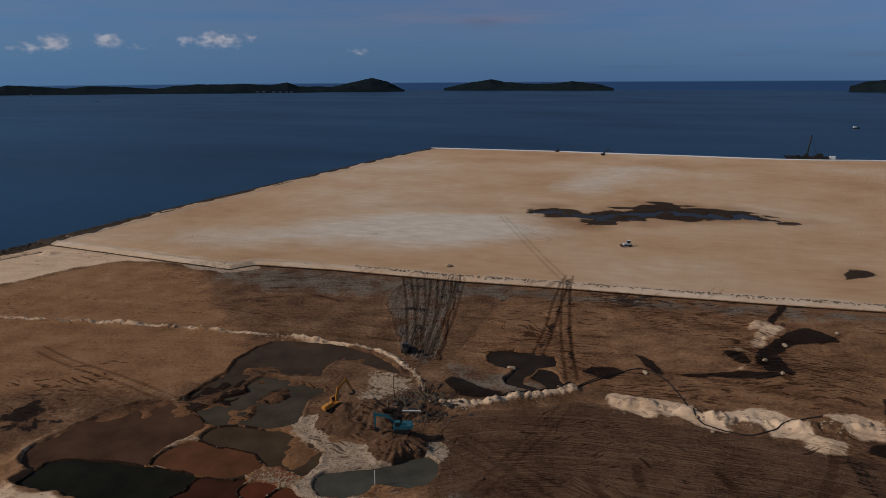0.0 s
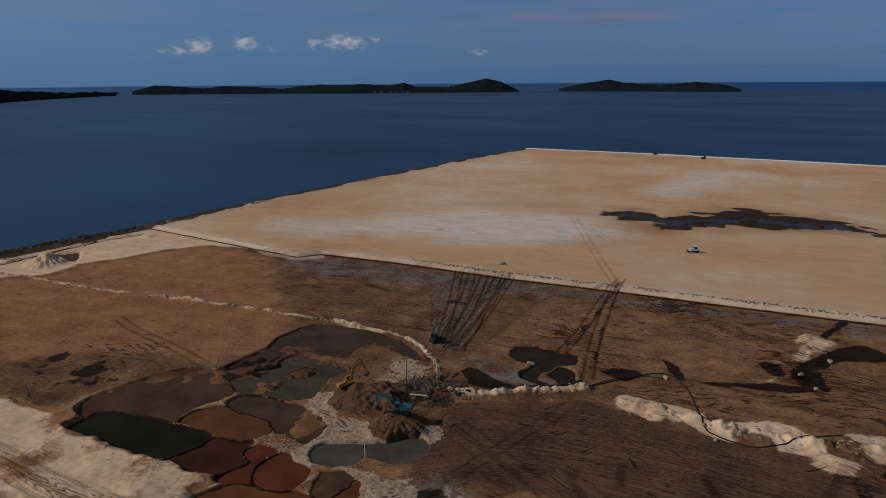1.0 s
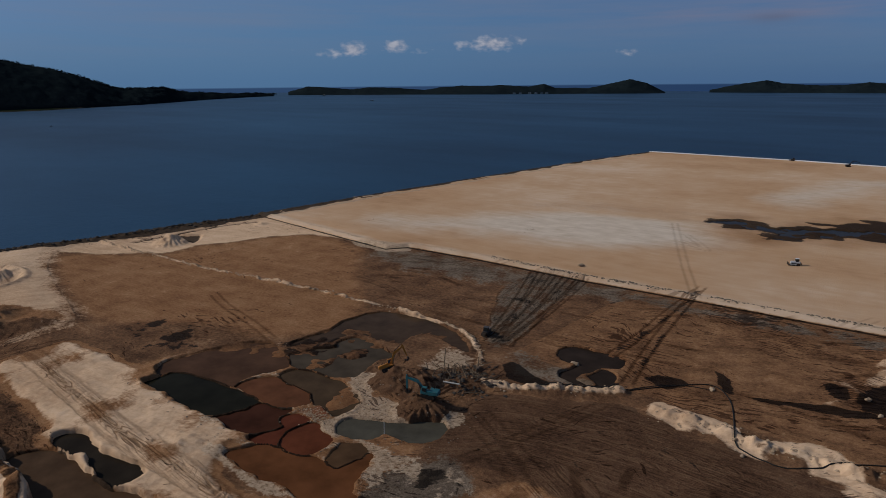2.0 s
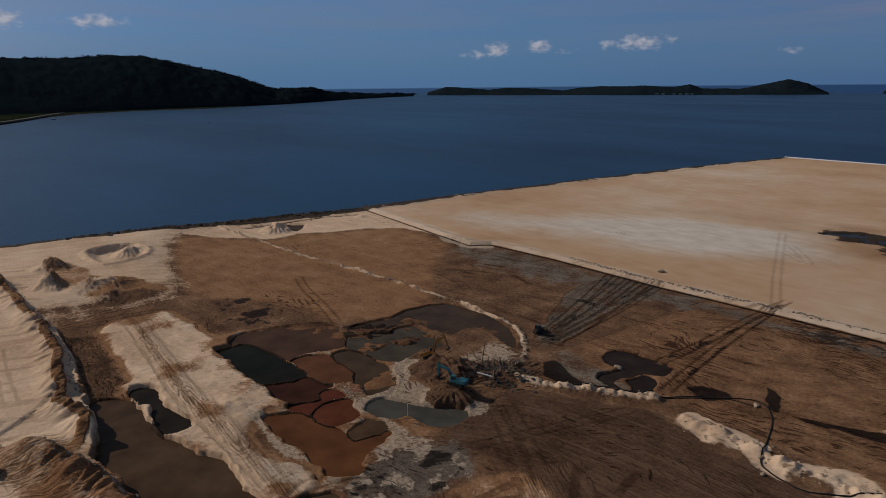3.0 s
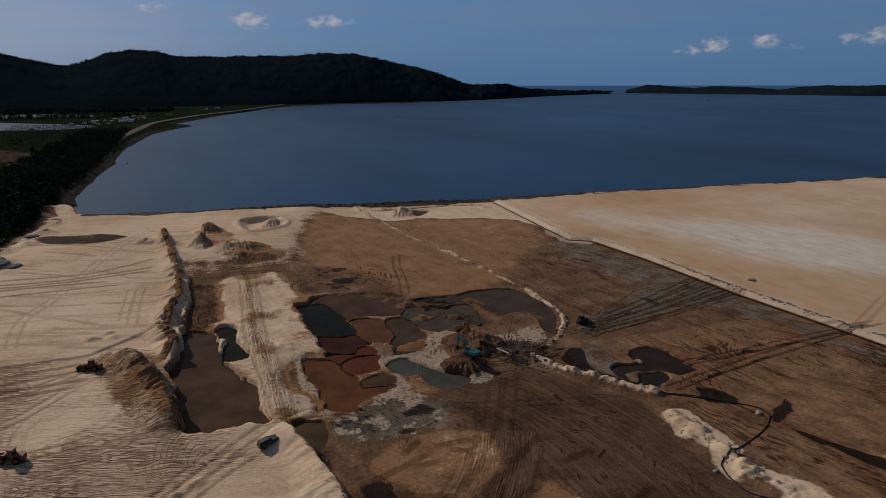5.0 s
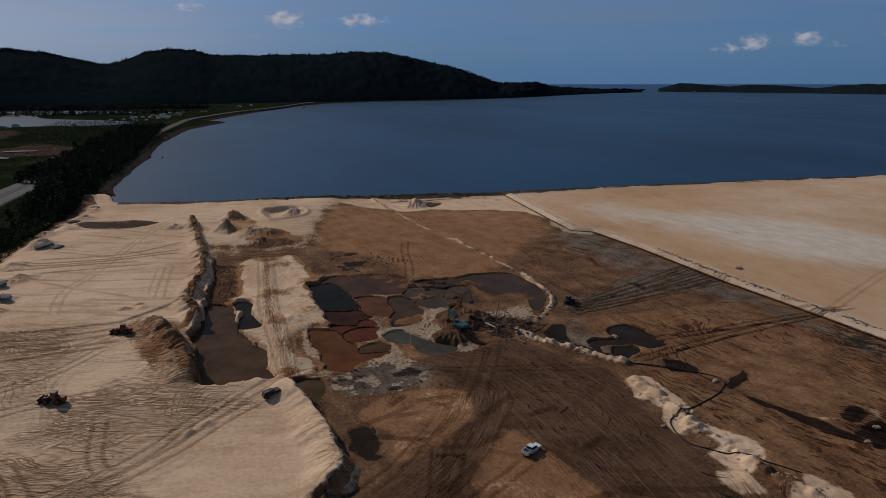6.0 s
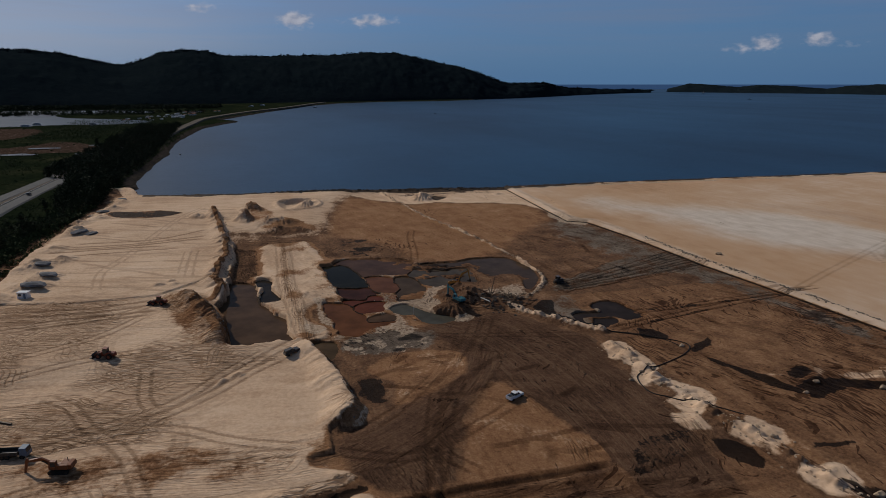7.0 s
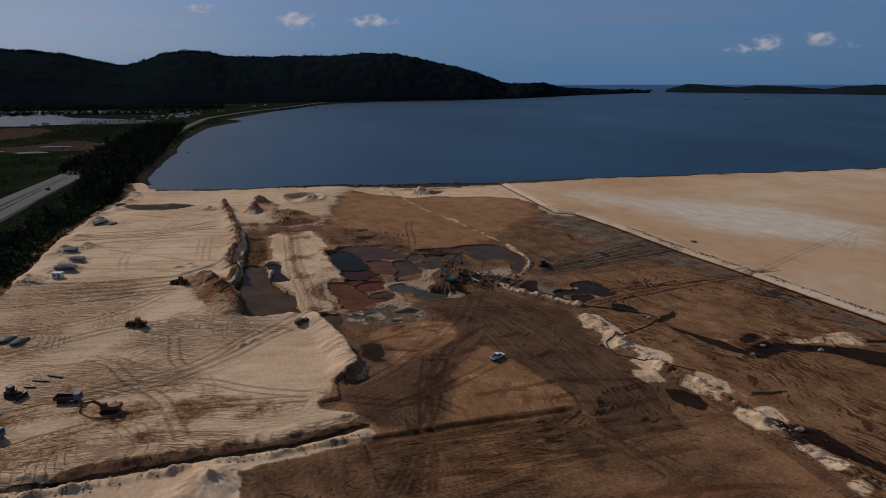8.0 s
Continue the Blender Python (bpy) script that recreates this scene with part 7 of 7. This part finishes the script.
# ---- loose things on the site ----
def lump(seed, mat, name, label, category, group, stretch=1.0):
    """A worn lump with a flat foot."""
    rng = random.Random(seed)
    bm = bmesh.new()
    bmesh.ops.create_icosphere(bm, subdivisions=2, radius=1.0)
    for v_ in bm.verts:
        v_.co *= 1 + 0.35 * noise.noise(v_.co * 1.4 + Vector((seed * 7.1, 0, 0)))
        v_.co.x *= stretch
        v_.co.z = max(v_.co.z * 0.75, -0.3)
    return tagged(part(name, bm, mat), label, category, group)


def lump_stuff(name, spots_, mat, label, category, seed=1):
    """Countless small lumps as one mesh: spots of (x, y, z, size)."""
    rng = random.Random(seed)
    verts, faces = [], []
    for x, y, z, s in spots_:
        n, a0 = len(verts), rng.uniform(0, 6.3)
        sx = s * rng.uniform(0.8, 1.6)
        for h, r, cnt in ((-0.35, 1.0, 6), (0.25, 0.85, 6)):
            for k in range(cnt):
                q, j = a0 + k * math.tau / 6, rng.uniform(0.75, 1.2)
                verts.append((x + sx * r * j * math.cos(q), y + s * r * j * math.sin(q), z + s * h * rng.uniform(0.7, 1.2)))
        verts.append((x, y, z + s * rng.uniform(0.45, 0.75)))
        for k in range(6):
            faces.append((n + k, n + (k + 1) % 6, n + 6 + (k + 1) % 6, n + 6 + k))
            faces.append((n + 6 + k, n + 6 + (k + 1) % 6, n + 12))
    mesh = bpy.data.meshes.new(name)
    mesh.from_pydata(verts, [], faces)
    mesh.materials.append(mat)
    return tagged(new(name, mesh), label, category, kind="stuff")


def along(line, count, spread, size, lift=0.05, seed=2):
    rng, pts, out = random.Random(seed), rounded(line, False, 8), []
    seg = [float(np.hypot(*(b_ - a))) for a, b_ in zip(pts[:-1], pts[1:])]
    for k in range(count):
        d, i = rng.random() * sum(seg), 0
        while i < len(seg) - 1 and d > seg[i]:
            d, i = d - seg[i], i + 1
        p = pts[i] + (pts[i + 1] - pts[i]) * (d / seg[i])
        x, y = p[0] + rng.gauss(0, spread), p[1] + rng.gauss(0, spread)
        out.append((x, y, level(x, y) + lift, rng.uniform(*size)))
    return out


lump_stuff("dyke_sandbags", along(DYKE, 620, 0.6, (0.12, 0.42), 0.05, 3), M_SANDBAG, "pale sandbags and lumps along the curved dyke", "sandbags", 3)
lump_stuff("edge_clods", along([(-130, 243.5), (-82, 246.5), (-41, 251.5), (0, 255), (40, 259.5), (75, 264)], 420, 0.7, (0.2, 0.5), 0.1, 4), M_CLOD, "row of grey clods along the sand field's edge", "clods", 4)
lump_stuff("shore_rocks", along([(-308, 250), (-310, 200), (-312, 140), (-316, 85), (-316, 40), (-320, 0)], 520, 1.1, (0.3, 1.0), 0.1, 5) + along([(-314, 60), (-310, 105), (-312, 133), (-307, 170), (-305, 232)], 460, 2.4, (0.3, 1.2), 0.1, 15) + along([(-292, 650), (-300, 540), (-304, 420), (-307, 320), (-308, 260)], 420, 1.3, (0.4, 1.2), 0.1, 6), M_ROCK, "dark rocks and timber scraps along the waterline", "rocks", 5)
lump_stuff("ridge_clods", along(RIDGE_EAST, 260, 2.4, (0.12, 0.45), 0.02, 7), M_SANDBAG, "pale sand clods scattered over the long ridge", "clods", 7)
lump_stuff("bund_clods", along([(a, c + 1.6) for a, c in BUND_MAIN], 170, 1.0, (0.12, 0.38), 0.03, 8) + along([(a, c + 1.4) for a, c in BUND_MOUND], 120, 0.9, (0.12, 0.4), 0.03, 9) + along([(a, c + 1.4) for a, c in BUND_CAR], 90, 0.7, (0.1, 0.35), 0.03, 10), M_CLOD, "dark earth clods along the bund crests", "clods", 8)
lump_stuff("pipe_bund_clods", along(BUND_PIPE, 150, 0.9, (0.12, 0.4), 0.03, 11) + along(DITCH_SOUTH, 160, 1.2, (0.1, 0.35), 0.03, 12), M_SANDBAG, "pale clods on the ditch and pipe banks", "clods", 9)
lump_stuff("rocky_patch", [(x, y, level(x, y) + 0.05, s) for x, y, s in [(-73 + rng.gauss(0, 2.6), 100 + rng.gauss(0, 2.2), rng.uniform(0.08, 0.28)) for k in range(260)]], M_SANDBAG, "heaps of pale rubble between the red ponds", "rubble", 10)
lump_stuff("pond_bank_clods", [(x, y, level(x, y), s) for x, y, s in [(rng.uniform(-126, -40), rng.uniform(76, 128), rng.uniform(0.08, 0.25)) for k in range(900)] if level(x, y) > -0.2], M_CLOD, "small clods scattered round the settling ponds", "clods", 11)
boulder = lump(3, M_SANDBAG, "boulder", "pale rounded boulder on dark mud", "boulder", "boulders in the mud", 1.3)
boulder.matrix_basis = pose(-42, 170, level(-42, 170) + 0.9, 0, 0, 20)
for px, py, s in ((-6, 179.5, 0.75), (7.5, 157.5, 0.6), (11, 152, 0.55), (-93, 259, 1.2), (46, 168, 0.8), (70, 172, 0.9), (26, 199, 0.7), (33, 214, 0.8), (50, 231, 0.7), (30, 192, 0.6)):
    made = copy_thing(boulder, pose(px, py, level(px, py) + 0.2 * s, 0, 0, px * 9))
    made.scale = (s,) * 3
mound = lump(9, M_TARP, "sheeted_mound", "grey sheeted mound at the edge of the sand", "mound", "sheeted mounds", 1.8)
mound.matrix_basis = pose(-144, -33, level(-144, -33) + 0.5, 0, 0, 80)
mound.scale = (2.2, 2.4, 1.2)
for px, py, s in ((-208, -33, 2.6), (-206, -27, 1.8), (-126, -26, 2.2), (-110, -27, 2.6), (-33, -21, 1.6), (-35, -25, 1.4), (-304, -30, 1.8), (-268, -34, 2.0)):
    made = copy_thing(mound, pose(px, py, level(px, py) + 0.3, 0, 0, px))
    made.scale = (s * 1.1, s, 0.6 * s)


def tube(name, line, radius, mat, label, category, lift=0.1):
    pts = rounded(line, False, 6)
    curve = bpy.data.curves.new(name, "CURVE")
    curve.dimensions, curve.bevel_depth, curve.bevel_resolution = "3D", radius, 2
    s = curve.splines.new("POLY")
    s.points.add(len(pts) - 1)
    for q, p in zip(s.points, pts):
        q.co = (p[0], p[1], level(p[0], p[1]) + lift, 1)
    curve.materials.append(mat)
    return tagged(new(name, curve), label, category)


tube("discharge_pipe", [(-23, 163), (-12, 178), (-6, 182), (0, 176), (4.7, 165)], 0.15, M_PIPE, "black flexible discharge pipe snaking over mud", "pipe")
tube("discharge_pipe", [(4.7, 165), (7.7, 157), (11, 154), (18, 153), (23, 156), (30, 164), (36, 168)], 0.17, M_PIPE, "black flexible pipe lying across the sand ridge", "pipe")
tube("discharge_pipe", [(-44, 146.3), (-38, 150.8), (-31, 155.3), (-24, 162)], 0.22, M_PIPE, "black pipe along the top of a mud bank", "pipe", 0.35)
tube("geotextile_tube", [(-281, 722), (-210, 728), (-139, 734), (-89, 734), (0, 736), (97, 737), (184, 758), (300, 778)], 0.8, M_WHITE, "white sand-filled tube along the far edge of the sand", "barrier", 0.2)
tube("hose", [(-23, 163.5), (-17.8, 172), (-12, 177), (-6, 179)], 0.12, M_PIPE, "thin black hose across wet mud", "hose")


def plant_wreck():
    """Timber and pipe remains of a pump stage beside the spoil heap."""
    rng = random.Random(12)
    for k in range(90):
        x, y, a = -59 + rng.gauss(0, 4.6), 140 + rng.gauss(0, 4.4), rng.uniform(0, math.pi)
        ln = rng.uniform(1.5, 5)
        z = level(x, y)
        d = Vector((math.cos(a) * ln, math.sin(a) * ln, rng.uniform(0.0, 1.6)))
        p = Vector((x, y, z + 0.15))
        tagged(part("plank", rod(bmesh.new(), p, p + d, 0.14, 0.12, 4), M_TIMBER if rng.random() < 0.7 else M_RUST), "dark broken timber beside the spoil heap", "plank", "broken timbers")
    for x, y, h, lean in ((-64, 137.5, 6.5, -2.0), (-61, 142, 3.0, 0.2), (-57, 143, 3.2, -0.3), (-66, 142, 2.4, 0.5)):
        z = level(x, y)
        tagged(part("post", rod(bmesh.new(), (x, y, z - 0.4), (x + lean * 0.5, y - lean, z + h), 0.16, 0.11, 6), M_TIMBER), "dark leaning post standing in mud", "post", "leaning posts")
    z = level(-57, 133)
    tagged(part("pump_pipe", rod(bmesh.new(), (-59.5, 132.3, z + 1.2), (-55.5, 134.4, z + 0.9), 0.2, n=10), M_PALEPIPE), "pale straight pump pipe on the spoil bank", "pipe")
    z = level(-54, 106)
    tagged(part("marker_pole", rod(bmesh.new(), (-54, 106, z - 0.5), (-54, 106, z + 3.2), 0.1, 0.08, 6), M_PALEPIPE), "white marker pole in a grey pool", "pole")


plant_wreck()
lump_stuff("scrap_and_spoil", [(x, y, level(x, y) + 0.05, s) for x, y, s in [(-58 + rng.gauss(0, 4.5), 141 + rng.gauss(0, 4), rng.uniform(0.15, 0.7)) for k in range(260)]], M_ROCK, "dark scrap, mud lumps and debris beside the spoil heap", "scrap", 21)
leaf = []
for k in range(900):
    px, py = rng.uniform(-160, -110), rng.uniform(44.5, 54)
    leaf.append((px, py, level(px, py), 0.5, rng.uniform(0.2, 0.6)))
leaf_stuff("reeds", leaf, M_REED, "brown dead reeds in a drained pond bed", "reeds", 4)
for x0, y0, ln, deg in ((-3, -7, 4.5, 70), (0.5, -8.5, 3.0, 75), (-5, -4, 5.0, 60)):
    z = level(x0, y0)
    tagged(part("steel_beam", box(bmesh.new(), x0, y0, z + 0.02, ln, 0.5, 0.35, 0.04, Matrix.Rotation(radians(deg), 4, "Z")), M_STEEL), "dark steel beam lying on sand", "beam", "beams on the sand")
